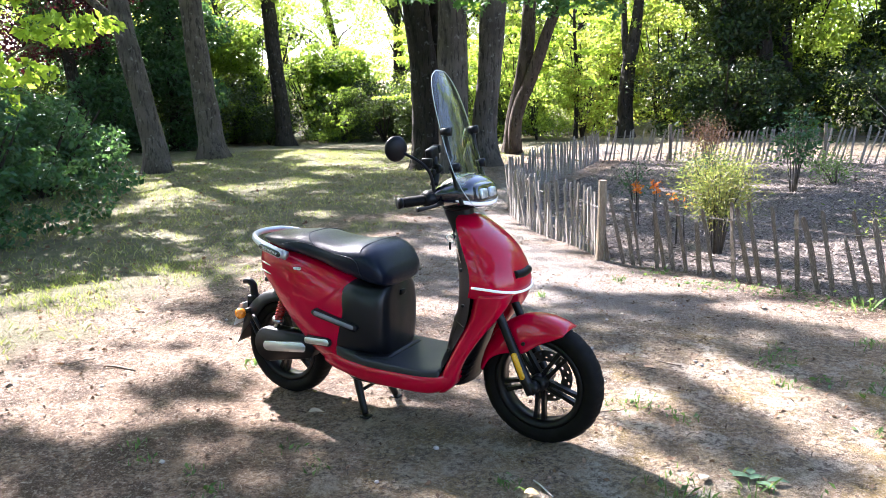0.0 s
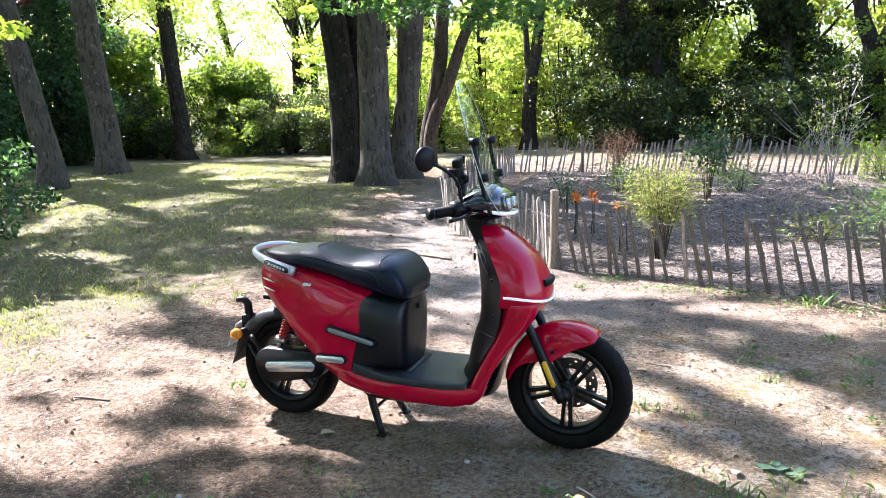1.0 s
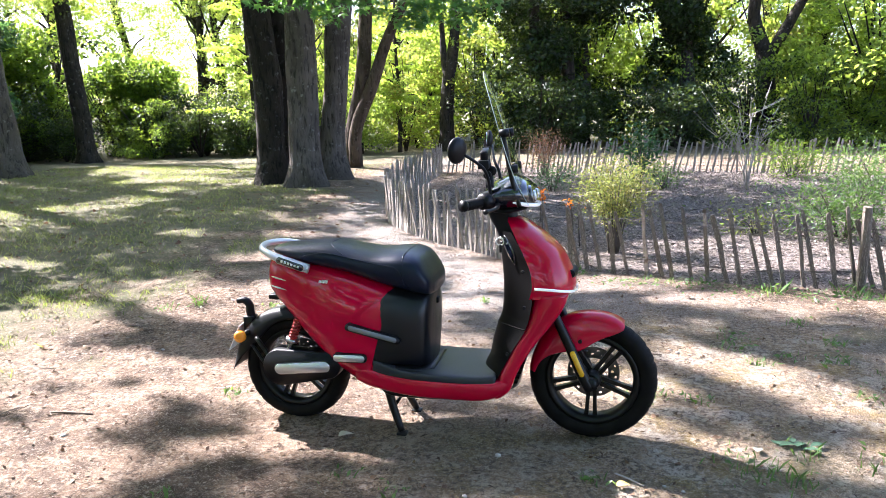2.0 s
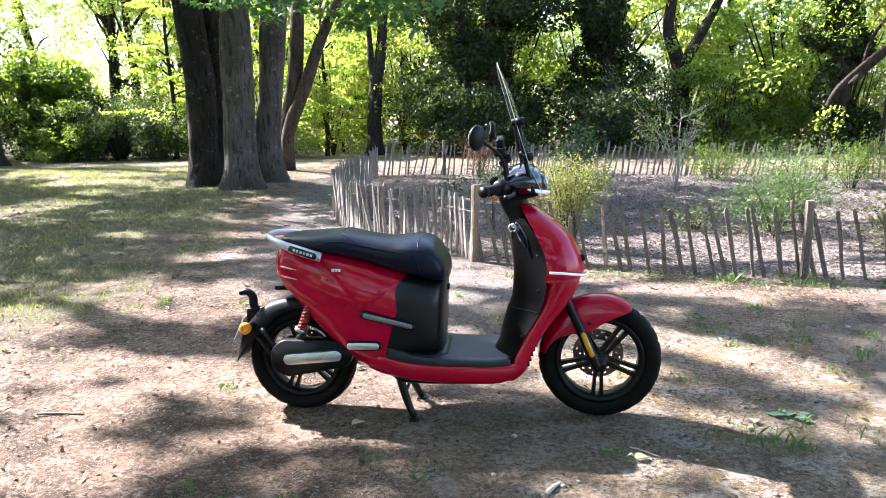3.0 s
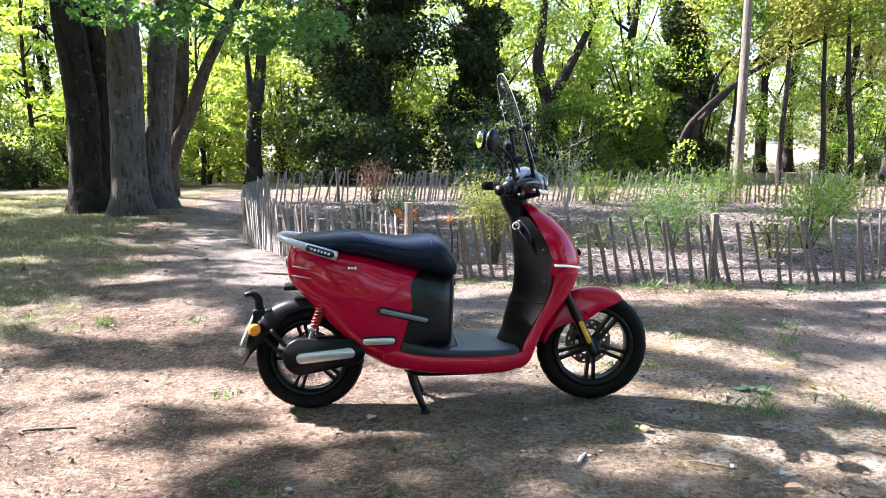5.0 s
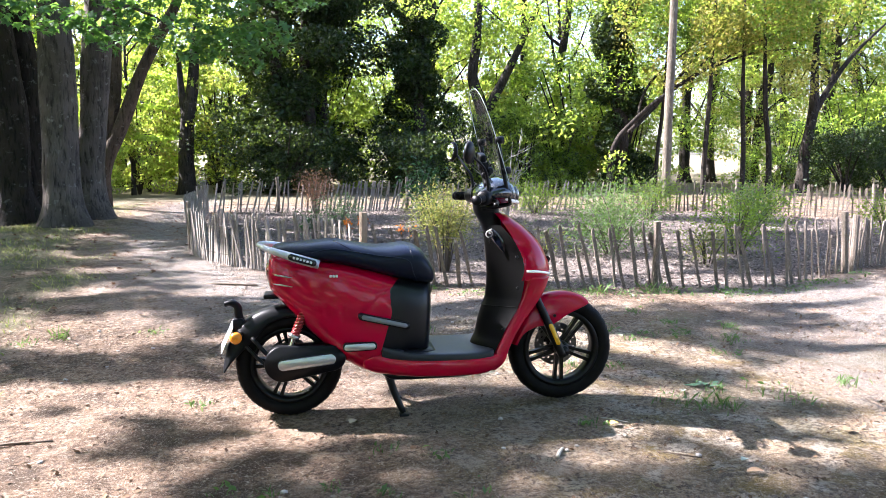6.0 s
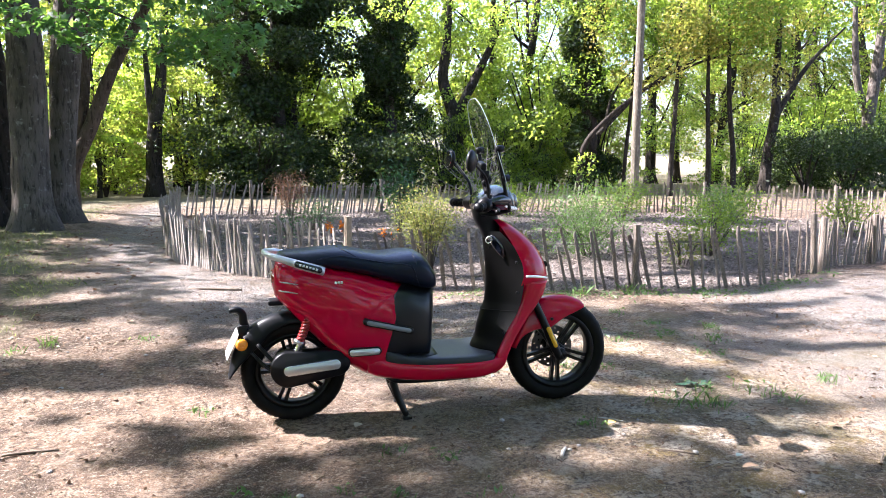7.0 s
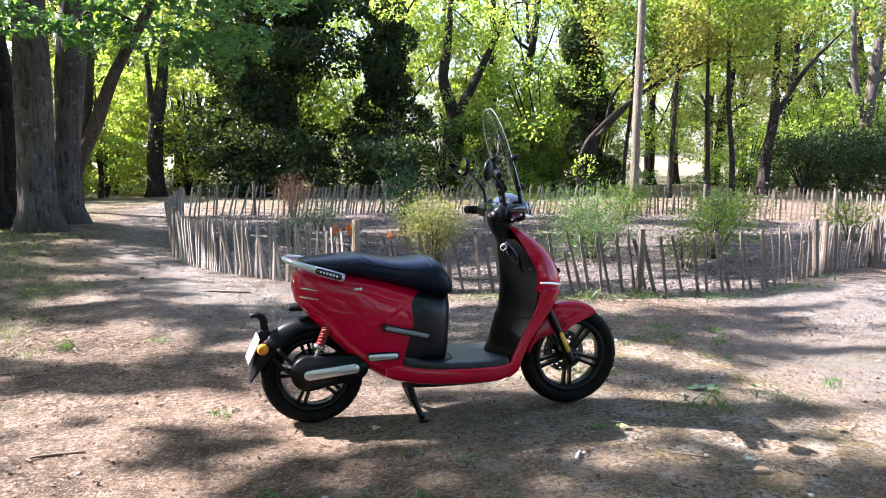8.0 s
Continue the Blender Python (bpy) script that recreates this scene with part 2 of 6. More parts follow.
BARK = bark_mat("grey_bark", (0.125, 0.106, 0.09), (0.068, 0.056, 0.047), (0.19, 0.18, 0.158), 0.6)
BARKB = bark_mat("brown_bark", (0.085, 0.062, 0.044), (0.042, 0.031, 0.023), (0.13, 0.118, 0.095), 0.4)
BARKD = bark_mat("dark_bark", (0.042, 0.034, 0.027), (0.022, 0.018, 0.015), (0.11, 0.107, 0.095), 0.6)
SLAT = mat("weathered_chestnut", (0.27, 0.235, 0.205), (0.14, 0.12, 0.1), 4, 0.85, 0, 0.8, 70, stretch=(4, 4, 0.35), c3=(0.4, 0.365, 0.33))
SLATB = mat("brown_chestnut", (0.17, 0.135, 0.107), (0.085, 0.067, 0.053), 4, 0.85, 0, 0.8, 70, stretch=(4, 4, 0.35), c3=(0.28, 0.24, 0.2))
POSTW = mat("post_wood", (0.26, 0.2, 0.14), (0.16, 0.12, 0.085), 4, 0.85, 0, 0.8, 60, stretch=(3, 3, 0.3), c3=(0.32, 0.26, 0.19))
WIRE = mat("galvanised_wire", (0.1, 0.09, 0.08), (0.07, 0.055, 0.045), 20, 0.6, 0.3, 0, 100)
# LEAFB has sunlit brightness put into the leaf colour itself
LEAFB = leaf_mat("sunlit_toned_leaf", (0.035, 0.075, 0.01), (0.11, 0.18, 0.03), (0.54, 0.68, 0.09), 0.52)
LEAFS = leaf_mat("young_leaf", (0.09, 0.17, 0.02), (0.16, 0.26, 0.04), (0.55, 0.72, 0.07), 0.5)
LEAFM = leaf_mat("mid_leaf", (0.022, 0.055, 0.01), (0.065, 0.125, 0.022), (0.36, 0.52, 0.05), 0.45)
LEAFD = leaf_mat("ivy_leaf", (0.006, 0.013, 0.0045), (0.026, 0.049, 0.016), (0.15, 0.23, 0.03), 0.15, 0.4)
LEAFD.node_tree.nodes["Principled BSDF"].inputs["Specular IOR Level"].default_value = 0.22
LEAFK = leaf_mat("bush_leaf", (0.016, 0.045, 0.02), (0.04, 0.1, 0.045), (0.12, 0.25, 0.06), 0.28)
MAPLE = leaf_mat("lobed_leaf", (0.03, 0.095, 0.04), (0.06, 0.16, 0.06), (0.22, 0.42, 0.06), 0.36)
LEAFC = leaf_mat("maple_leaf", (0.035, 0.11, 0.05), (0.065, 0.175, 0.075), (0.16, 0.34, 0.04), 0.4)
LEAFR = leaf_mat("copper_leaf", (0.025, 0.008, 0.012), (0.06, 0.014, 0.02), (0.14, 0.02, 0.03), 0.25)
LEAFY = leaf_mat("yellow_green_leaf", (0.06, 0.085, 0.018), (0.15, 0.18, 0.045), (0.42, 0.47, 0.07), 0.42, odd=(0.3, 0.2, 0.05))
LEAFG = leaf_mat("fine_green_leaf", (0.055, 0.11, 0.03), (0.13, 0.2, 0.065), (0.25, 0.38, 0.075), 0.4, odd=(0.3, 0.2, 0.05))
LEAFT = leaf_mat("tipped_leaf", (0.055, 0.098, 0.029), (0.13, 0.182, 0.058), (0.29, 0.36, 0.072), 0.38, odd=(0.3, 0.2, 0.06))
LEAFO = leaf_mat("orange_leaf", (0.55, 0.12, 0.01), (0.7, 0.2, 0.02), (0.8, 0.25, 0.02), 0.4)
GRASS = leaf_mat("grass_blade", (0.045, 0.075, 0.02), (0.13, 0.155, 0.05), (0.36, 0.45, 0.07), 0.32, 0.6, odd=(0.4, 0.34, 0.18))
WEED = leaf_mat("weed_leaf", (0.035, 0.08, 0.022), (0.085, 0.15, 0.05), (0.25, 0.4, 0.07), 0.28)
DRYBUSH = leaf_mat("dry_leaf", (0.085, 0.045, 0.026), (0.16, 0.09, 0.05), (0.22, 0.12, 0.06), 0.25, 0.7)
FLAKE = leaf_mat("leaf_flake", (0.07, 0.042, 0.026), (0.2, 0.125, 0.075), (0.25, 0.15, 0.08), 0.06, 0.85)
CHIP = leaf_mat("wood_chip", (0.045, 0.033, 0.027), (0.4, 0.335, 0.285), (0.3, 0.25, 0.2), 0.03, 0.85)
LITTER = leaf_mat("ground_litter", (0.055, 0.038, 0.026), (0.42, 0.34, 0.26), (0.4, 0.3, 0.2), 0.04, 0.85)


# ---- ground ----
def ground_z(x, y):
    """Height of the ground: level round the scooter, rising gently away from it."""
    rise = np.interp(y, [2.0, 9.0, 12.0, 16.0, 22.0], [0.0, 0.11, 0.14, 0.04, -0.05])
    rise = rise * np.interp(x, [-3.4, -2.2], [1.0, 0.35])
    near = 0.012 * (np.sin(1.7 * x + 0.6) * np.sin(1.3 * y + 1.1)) * np.clip(np.hypot(x - 0.7, y) - 1.2, 0, 2)
    return rise + near


def bed_mask(x, y):
    """1 inside the fenced bed."""
    front = np.interp(x, [-1.5, -1.35, -0.8, -0.3, 0.2, 0.65, 1.8, 2.4, 3.3, 4.4, 5.6, 7.2, 12], [30, 5.9, 5.0, 4.3, 3.9, 3.45, 3.0, 2.72, 2.76, 2.74, 3.15, 3.8, 5.2])
    left = np.interp(y, [2, 6, 9, 13.3], [-1.5, -1.4, -1.75, -1.9])
    back = np.interp(x, [-2, 2.8, 6.8, 10.5, 12], [13.4, 13.0, 11.2, 8.3, 7])
    return ((y > front) & (x > left) & (y < back)).astype(float)


def vnoise(x, y, s, k=0.0):
    return np.array([noise.fractal(Vector((a * s + k, b * s - k, k)), 1.0, 2.0, 4) for a, b in zip(x.ravel(), y.ravel())]).reshape(x.shape)


def axis_lines(mid, fine, step, far, grow):
    out, d, s = [], 0.0, step
    while d < far:
        out.append(d)
        if d > fine:
            s *= grow
        d += s
    out = np.array(out + [far])
    return np.concatenate([mid - out[:0:-1], mid + out])


gx, gy = np.meshgrid(axis_lines(0.8, 3.0, 0.05, 900, 1.09), axis_lines(0.6, 3.2, 0.05, 900, 1.09))
nz = vnoise(gx, gy, 1.6)
n2 = vnoise(gx, gy, 9.0, 3.0)
gz = ground_z(gx, gy) + 0.007 * n2 + 0.012 * nz * np.clip(np.hypot(gx - 0.7, gy) - 0.9, 0, 1)
edge_line = np.interp(gy, [-4, -1, 0.5, 1.5, 3, 5, 7, 10, 14], [-1.2, -1.5, -1.7, -1.9, -1.7, -2.0, -2.6, -3.2, -3.4])
lawn = np.clip((edge_line - gx + 0.9 * nz) / 0.9, 0, 1)
lawn = np.maximum(lawn, np.clip((gy - 14.5) / 3, 0, 1) * 0.8)
lawn = np.maximum(lawn, np.clip(0.9 * nz - 0.05, 0, 1) * np.clip((gx - 1.4) / 0.5, 0, 1) * np.clip((2.4 - gy) / 0.8, 0, 1) * np.clip((gy + 1.6) / 0.8, 0, 1) * 0.6)
bedm = bed_mask(gx, gy)
gravel = np.clip(1.2 - np.abs(gx - np.interp(gy, [-1, 1.2, 2.2, 4, 7, 13], [3.5, 2.2, 0.6, -0.9, -1.9, -2.6])) / np.interp(gy, [0, 2.2, 5, 13], [2.4, 1.9, 0.9, 0.6]), 0, 1) * (1 - bedm)
gravel = np.maximum(gravel, np.clip((gx - 3.2) / 1.0, 0, 1) * np.clip((3.2 - gy) / 0.8, 0, 1))
moss = np.clip((gx - 0.2) / 1.2, 0, 1) * np.clip((3.4 - gx) / 0.8, 0, 1) * np.clip((2.3 - gy) / 0.7, 0, 1) * np.clip((gy + 2.4) / 0.6, 0, 1)
gravel = gravel * (1 - 0.85 * moss)
rows_n, cols_n = gx.shape
idx = np.arange(rows_n * cols_n).reshape(rows_n, cols_n)
quads = np.stack([idx[:-1, :-1], idx[:-1, 1:], idx[1:, 1:], idx[1:, :-1]], -1).reshape(-1, 4)


def ground_material():
    m = bpy.data.materials.new("park_earth")
    m.use_nodes = True
    nt = m.node_tree
    L = nt.links.new
    b = nt.nodes["Principled BSDF"]
    tc = nt.nodes.new("ShaderNodeTexCoord").outputs["Object"]

    def ntex(scale, detail=8.0, rough=0.6):
        n = nt.nodes.new("ShaderNodeTexNoise")
        n.inputs["Scale"].default_value, n.inputs["Detail"].default_value, n.inputs["Roughness"].default_value = scale, detail, rough
        L(tc, n.inputs["Vector"])
        return n.outputs["Fac"]

    def remap(src, a, z, lo=0.0, hi=1.0):
        r = nt.nodes.new("ShaderNodeMapRange")
        for k, v in (("From Min", a), ("From Max", z), ("To Min", lo), ("To Max", hi)):
            r.inputs[k].default_value = v
        L(src, r.inputs["Value"])
        return r.outputs[0]

    def mixc(f, a, z):
        x = nt.nodes.new("ShaderNodeMix")
        x.data_type = "RGBA"
        for s, v in ((6, a), (7, z)):
            if isinstance(v, tuple):
                x.inputs[s].default_value = (*v, 1)
            else:
                L(v, x.inputs[s])
        L(f, x.inputs[0])
        return x.outputs[2]

    def mul(a, z):
        x = nt.nodes.new("ShaderNodeMath")
        x.operation = "MULTIPLY"
        L(a, x.inputs[0])
        L(z, x.inputs[1])
        return x.outputs[0]

    def attr(name):
        a = nt.nodes.new("ShaderNodeAttribute")
        a.attribute_name = name
        return a.outputs["Fac"]

    n_big, n_mid, n_fine, n_grit = ntex(0.9), ntex(6.0), ntex(38.0), ntex(160.0, 3.0)
    soil = mixc(remap(n_mid, 0.38, 0.62), (0.155, 0.094, 0.055), (0.3, 0.203, 0.132))
    soil = mixc(remap(n_big, 0.4, 0.65), soil, (0.33, 0.222, 0.146))
    n_pat = ntex(16.0, 10.0, 0.72)
    soil = mixc(remap(n_pat, 0.5, 0.66), soil, (0.38, 0.295, 0.222))
    soil = mixc(remap(n_pat, 0.47, 0.38), soil, (0.09, 0.056, 0.035))
    n_pl = ntex(2.4, 12.0, 0.7)
    soil = mixc(remap(n_pl, 0.51, 0.41, 0.0, 0.85), soil, (0.066, 0.044, 0.027))
    soil = mixc(remap(n_pl, 0.54, 0.64, 0.0, 0.7), soil, (0.43, 0.335, 0.25))
    worn = attr("moss")
    soil = mixc(mul(worn, remap(n_mid, 0.3, 0.6, 0.4, 0.8)), soil, (0.37, 0.275, 0.165))
    soil = mixc(mul(worn, remap(ntex(1.9, 6.0, 0.62), 0.5, 0.42, 0.0, 0.6)), soil, (0.06, 0.046, 0.028))
    soil = mixc(mul(worn, remap(ntex(3.2, 5.0, 0.6), 0.5, 0.62, 0.0, 0.8)), soil, (0.235, 0.165, 0.045))
    soil = mixc(mul(worn, remap(ntex(5.2, 7.0, 0.68), 0.51, 0.6, 0.0, 0.85)), soil, (0.5, 0.44, 0.35))
    soil = mixc(mul(remap(n_fine, 0.49, 0.57, 0.0, 0.8), remap(n_mid, 0.32, 0.55)), soil, (0.08, 0.055, 0.04))
    soil = mixc(remap(n_fine, 0.44, 0.36, 0.0, 0.7), soil, (0.46, 0.385, 0.3))
    soil = mixc(remap(n_grit, 0.57, 0.63, 0.0, 0.4), soil, (0.5, 0.42, 0.345))
    soil = mixc(remap(n_grit, 0.42, 0.37, 0.0, 0.25), soil, (0.06, 0.045, 0.032))
    n_crumb = ntex(85.0, 6.0, 0.75)
    soil = mixc(remap(n_crumb, 0.45, 0.38, 0.0, 0.62), soil, (0.06, 0.042, 0.03))
    soil = mixc(remap(n_crumb, 0.57, 0.64, 0.0, 0.6), soil, (0.46, 0.38, 0.3))
    grav = mixc(remap(n_fine, 0.4, 0.6), (0.17, 0.15, 0.13), (0.28, 0.25, 0.22))
    grav = mixc(remap(n_pat, 0.46, 0.34), grav, (0.1, 0.085, 0.07))
    grav = mixc(remap(n_grit, 0.52, 0.6), grav, (0.48, 0.43, 0.39))
    grav = mixc(remap(n_grit, 0.44, 0.37), grav, (0.08, 0.065, 0.055))
    col = mixc(mul(attr("gravel"), remap(n_mid, 0.3, 0.5)), soil, grav)
    turf = mixc(remap(n_mid, 0.4, 0.6), (0.08, 0.092, 0.044), (0.168, 0.157, 0.086))
    turf = mixc(remap(n_fine, 0.45, 0.62), turf, (0.18, 0.165, 0.1))
    col = mixc(mul(attr("lawn"), remap(n_fine, 0.3, 0.5)), col, turf)
    mulch = mixc(remap(n_fine, 0.43, 0.59), (0.075, 0.06, 0.05), (0.25, 0.21, 0.18))
    mulch = mixc(remap(n_grit, 0.58, 0.66), mulch, (0.42, 0.37, 0.34))
    col = mixc(attr("bed"), col, mulch)
    L(col, b.inputs["Base Color"])
    b.inputs["Roughness"].default_value = 0.95
    b.inputs["Specular IOR Level"].default_value = 0.2
    add = nt.nodes.new("ShaderNodeMath")
    add.operation = "ADD"
    L(n_fine, add.inputs[0])
    L(n_grit, add.inputs[1])
    bp = nt.nodes.new("ShaderNodeBump")
    bp.inputs["Strength"].default_value, bp.inputs["Distance"].default_value = 1.0, 0.045
    L(add.outputs[0], bp.inputs["Height"])
    L(bp.outputs[0], b.inputs["Normal"])
    return m


ground = np_mesh("ground", np.stack([gx, gy, gz], -1).reshape(-1, 3), quads, ground_material(), smooth=True)
for key, val in (("lawn", lawn), ("bed", bedm), ("gravel", gravel), ("moss", moss)):
    a = ground.data.attributes.new(key, "FLOAT", "POINT")
    a.data.foreach_set("value", np.ascontiguousarray(val, np.float32).ravel())
tagged(ground, "bare brown earth path with thin dry lawn and wood mulch", "ground", kind="structure")


def gz_at(x, y):
    return float(ground_z(np.array(x, float), np.array(y, float)))


# ---- leaves ----
def leaf_arrays(pos, size, r, up=0.6, aspect=0.55, tangent=None):
    n = len(pos)
    nor = r.normal(size=(n, 3)) + np.array([0, 0, up])
    nor /= np.linalg.norm(nor, axis=1)[:, None]
    t = r.normal(size=(n, 3)) if tangent is None else tangent + 0.35 * r.normal(size=(n, 3))
    t -= nor * (t * nor).sum(1)[:, None]
    t /= np.linalg.norm(t, axis=1)[:, None]
    b = np.cross(nor, t)
    s = (size * r.uniform(0.65, 1.3, n))[:, None]
    v = np.stack([pos - t * s * 0.5, pos - t * s * 0.05 + b * s * aspect * 0.5 + nor * s * 0.08, pos + t * s * 0.5 - nor * s * 0.1, pos - t * s * 0.05 - b * s * aspect * 0.5 + nor * s * 0.08], 1).reshape(-1, 3)
    k = np.arange(n)[:, None] * 4
    f = np.concatenate([k + np.array([[0, 1, 2]]), k + np.array([[0, 2, 3]])], 1).reshape(-1, 3)
    return v, f


def clump_points(n, blobs, r, shell=0.55):
    """Points in ellipsoid blobs of (x, y, z, rx, ry, rz), denser towards their skins."""
    b = np.array(blobs, float)
    w = (b[:, 3] * b[:, 4] * b[:, 5]) ** 0.75
    i = r.choice(len(b), n, p=w / w.sum())
    d = r.normal(size=(n, 3))
    d /= np.linalg.norm(d, axis=1)[:, None]
    rad = r.uniform(0, 1, n) ** (1 / 3) * (1 - shell) + shell * r.uniform(0.7, 1.05, n)
    return b[i, :3] + d * rad[:, None] * b[i, 3:6]


def leaves(name, n, blobs, size, material, parent, seed, up=0.6, aspect=0.55, shell=0.5):
    r = np.random.default_rng(seed)
    v, f = leaf_arrays(clump_points(n, blobs, r, shell), size, r, up, aspect)
    return tagged(np_mesh(name, v, f, material, parent), kind="stuff")


def bark_tube(pts, radii, bm=None, sides=14, steps=6, flare=0.0, seed=0):
    rows = spline([(*p, q) for p, q in zip(pts, radii)], steps)
    t = np.gradient(rows[:, :3], axis=0)
    rings, side = [], Vector((1, 0, 0))
    for (x, y, z, q), d in zip(rows, t):
        d = Vector(d).normalized()
        side = (side - d * side.dot(d)).normalized()
        o = d.cross(side)
        ring = []
        for i in range(sides):
            a = 2 * math.pi * i / sides
            k = q * (1 + 0.045 * noise.noise(Vector((math.cos(a) * 5.5, math.sin(a) * 5.5 + 2 * seed, z * 0.9))) + 0.12 * noise.noise(Vector((math.cos(a) * 1.7 + seed, math.sin(a) * 1.7, z * 1.1))) + 0.05 * noise.noise(Vector((math.cos(a) * 6, math.sin(a) * 6 + seed, z * 3))))
            if flare:
                g = max(0.0, 1 - (z - rows[0][2]) / 0.7)
                k *= 1 + flare * g * g * (0.7 + 0.6 * math.cos(3 * a + seed))
            ring.append(Vector((x, y, z)) + side * math.cos(a) * k + o * math.sin(a) * k)
        rings.append(ring)
    return loft(rings, bm)


LOBES = [(-90, 0.18), (-50, 0.3), (-22, 0.62), (5, 0.42), (35, 0.92), (62, 0.5), (90, 1.0), (118, 0.5), (145, 0.92), (175, 0.42), (202, 0.62), (230, 0.3)]


def lobed_leaves(name, n, blobs, size, material, parent, seed, droop=0.5):
    """Broad five-lobed leaves, each a small cupped fan, that hang from the twigs."""
    r = np.random.default_rng(seed)
    pos = clump_points(n, blobs, r, 0.3)
    nor = r.normal(size=(n, 3)) * 0.6 + np.array([0, 0, 1.0])
    nor /= np.linalg.norm(nor, axis=1)[:, None]
    t = r.normal(size=(n, 3)) - np.array([0, 0, droop])
    t -= nor * (t * nor).sum(1)[:, None]
    t /= np.linalg.norm(t, axis=1)[:, None]
    b = np.cross(nor, t)
    sz = (size * r.uniform(0.6, 1.25, n))[:, None]
    ring = [pos + sz * 0.55 * q * (math.cos(radians(a)) * b + math.sin(radians(a)) * t) - nor * sz * 0.16 * q * q for a, q in LOBES]
    m = len(LOBES)
    v = np.stack([pos, *ring], 1).reshape(-1, 3)
    k = np.arange(n)[:, None] * (m + 1)
    f = np.concatenate([k + np.array([[0, 1 + i, 1 + (i + 1) % m]]) for i in range(m)], 1).reshape(-1, 3)
    return tagged(np_mesh(name, v, f, material, parent), kind="stuff")


def tree(label, x, y, stem, radii, bark, crown=None, limbs=(), crown_mat=None, n=4000, size=0.13, seed=0, flare=0.5, group="", name="tree", shell=0.4, lobed=False):
    """A tree at x, y: its stem (offsets from the base), limbs as (points, radii) and a crown of leaf blobs."""
    z0 = gz_at(x, y) - 0.06
    e = empty(name, pose(x, y, z0), label, "tree", group)
    part("trunk", bark_tube(stem, radii, flare=flare, seed=seed, steps=10, sides=30), bark, e)
    for pts, rr in limbs:
        part("limb", bark_tube(pts, rr, sides=9, seed=seed), bark, e)
    if crown and lobed:
        lobed_leaves("crown", n, crown, size, crown_mat, e, seed + 50)
    elif crown:
        leaves("crown", n, crown, size, crown_mat or LEAFM, e, seed + 50, shell=shell)
    return e


# ---- trees beside the lawn ----
tr = np.random.default_rng(11)


def high_crown(r, n, rad, z0, z1, cx=0.0, cy=0.0, s=0.9):
    return [(cx + r.normal() * rad * 0.5, cy + r.normal() * rad * 0.5, r.uniform(z0, z1), *(s * r.uniform(0.6, 1.3, 3) * (1, 1, 0.7))) for _ in range(n)]


tree("tall grey trunk leaning over the lawn edge", -10.4, 8.1, [(0, 0, 0), (-0.18, 0, 1.2), (-0.52, -0.05, 3.0), (-0.85, 0, 5.0), (-1.1, 0, 8.0)], [0.27, 0.235, 0.205, 0.18, 0.1], BARK, high_crown(tr, 16, 2.2, 4.5, 9, -1.2), crown_mat=LEAFM, n=2800, seed=1, group="lawn trees",
     limbs=[([(-0.8, 0, 3.2), (-1.7, -0.4, 4.2), (-2.6, -0.6, 5.4)], [0.1, 0.08, 0.04])])
tree("stout grey trunk with ivy at its foot", -11.43, 10.71, [(0, 0, 0), (-0.1, 0, 1.2), (-0.25, 0, 3.0), (-0.35, 0, 5.2), (-0.3, 0, 9.0)], [0.34, 0.29, 0.265, 0.23, 0.11], BARK, high_crown(tr, 16, 2.3, 4.8, 9, -0.4), crown_mat=LEAFM, n=2800, seed=2, group="lawn trees")
tree("slim dark trunk before the shrubs", -13.8, 16.2, [(0, 0, 0), (-0.06, 0, 1.5), (-0.2, 0, 3.2), (-0.3, 0, 6.0), (-0.2, 0, 9)], [0.3, 0.25, 0.23, 0.2, 0.1], BARKD, high_crown(tr, 14, 2.3, 4.6, 10), crown_mat=LEAFB, n=5000, seed=3, group="lawn trees")
tree("thin dark trunk under copper leaves", -15.5, 10.2, [(0, 0, 0), (-0.2, 0, 1.5), (-0.5, 0, 3.5), (-0.6, 0, 6)], [0.2, 0.17, 0.14, 0.08], BARKD, [(-0.6, -0.3, 3.6, 2.0, 1.6, 1.0), (-2.0, -0.5, 3.0, 1.3, 1.3, 0.8), (0.8, 0.4, 4.6, 1.4, 1.2, 0.8), (-1.2, 0, 5.2, 2.0, 1.6, 1.0)], crown_mat=LEAFR, n=5200, size=0.12, seed=4)

# the clump of big trunks by the path
tree("dark mossy trunk, outermost of a clump", -4.66, 9.62, [(0, 0, 0), (0.0, 0, 0.8), (0.02, 0, 2.0), (-0.12, 0, 3.4), (-0.4, 0.2, 6.5)], [0.3, 0.26, 0.25, 0.24, 0.17], BARKD, high_crown(tr, 14, 1.8, 4.6, 8, -1, 0), crown_mat=LEAFC, n=2300, size=0.15, seed=5, flare=0.7, group="trunk clump")
tree("dark trunk squeezed behind the clump", -4.55, 10.1, [(0, 0, 0), (0.05, 0, 1.5), (0.0, 0, 3.0), (-0.35, 0, 5.0), (-0.8, 0, 7)], [0.26, 0.23, 0.2, 0.17, 0.1], BARKD, seed=6, group="trunk clump")
tree("thick straight grey trunk in the middle of a clump", -3.74, 9.05, [(0, 0, 0), (0.0, 0, 0.9), (0.03, 0, 2.2), (0.05, 0, 4.0), (0.2, 0, 7.0)], [0.3, 0.262, 0.252, 0.24, 0.17], BARK, high_crown(tr, 14, 1.8, 4.8, 8.5), crown_mat=LEAFC, n=2300, size=0.15, seed=7, flare=0.45, group="trunk clump")
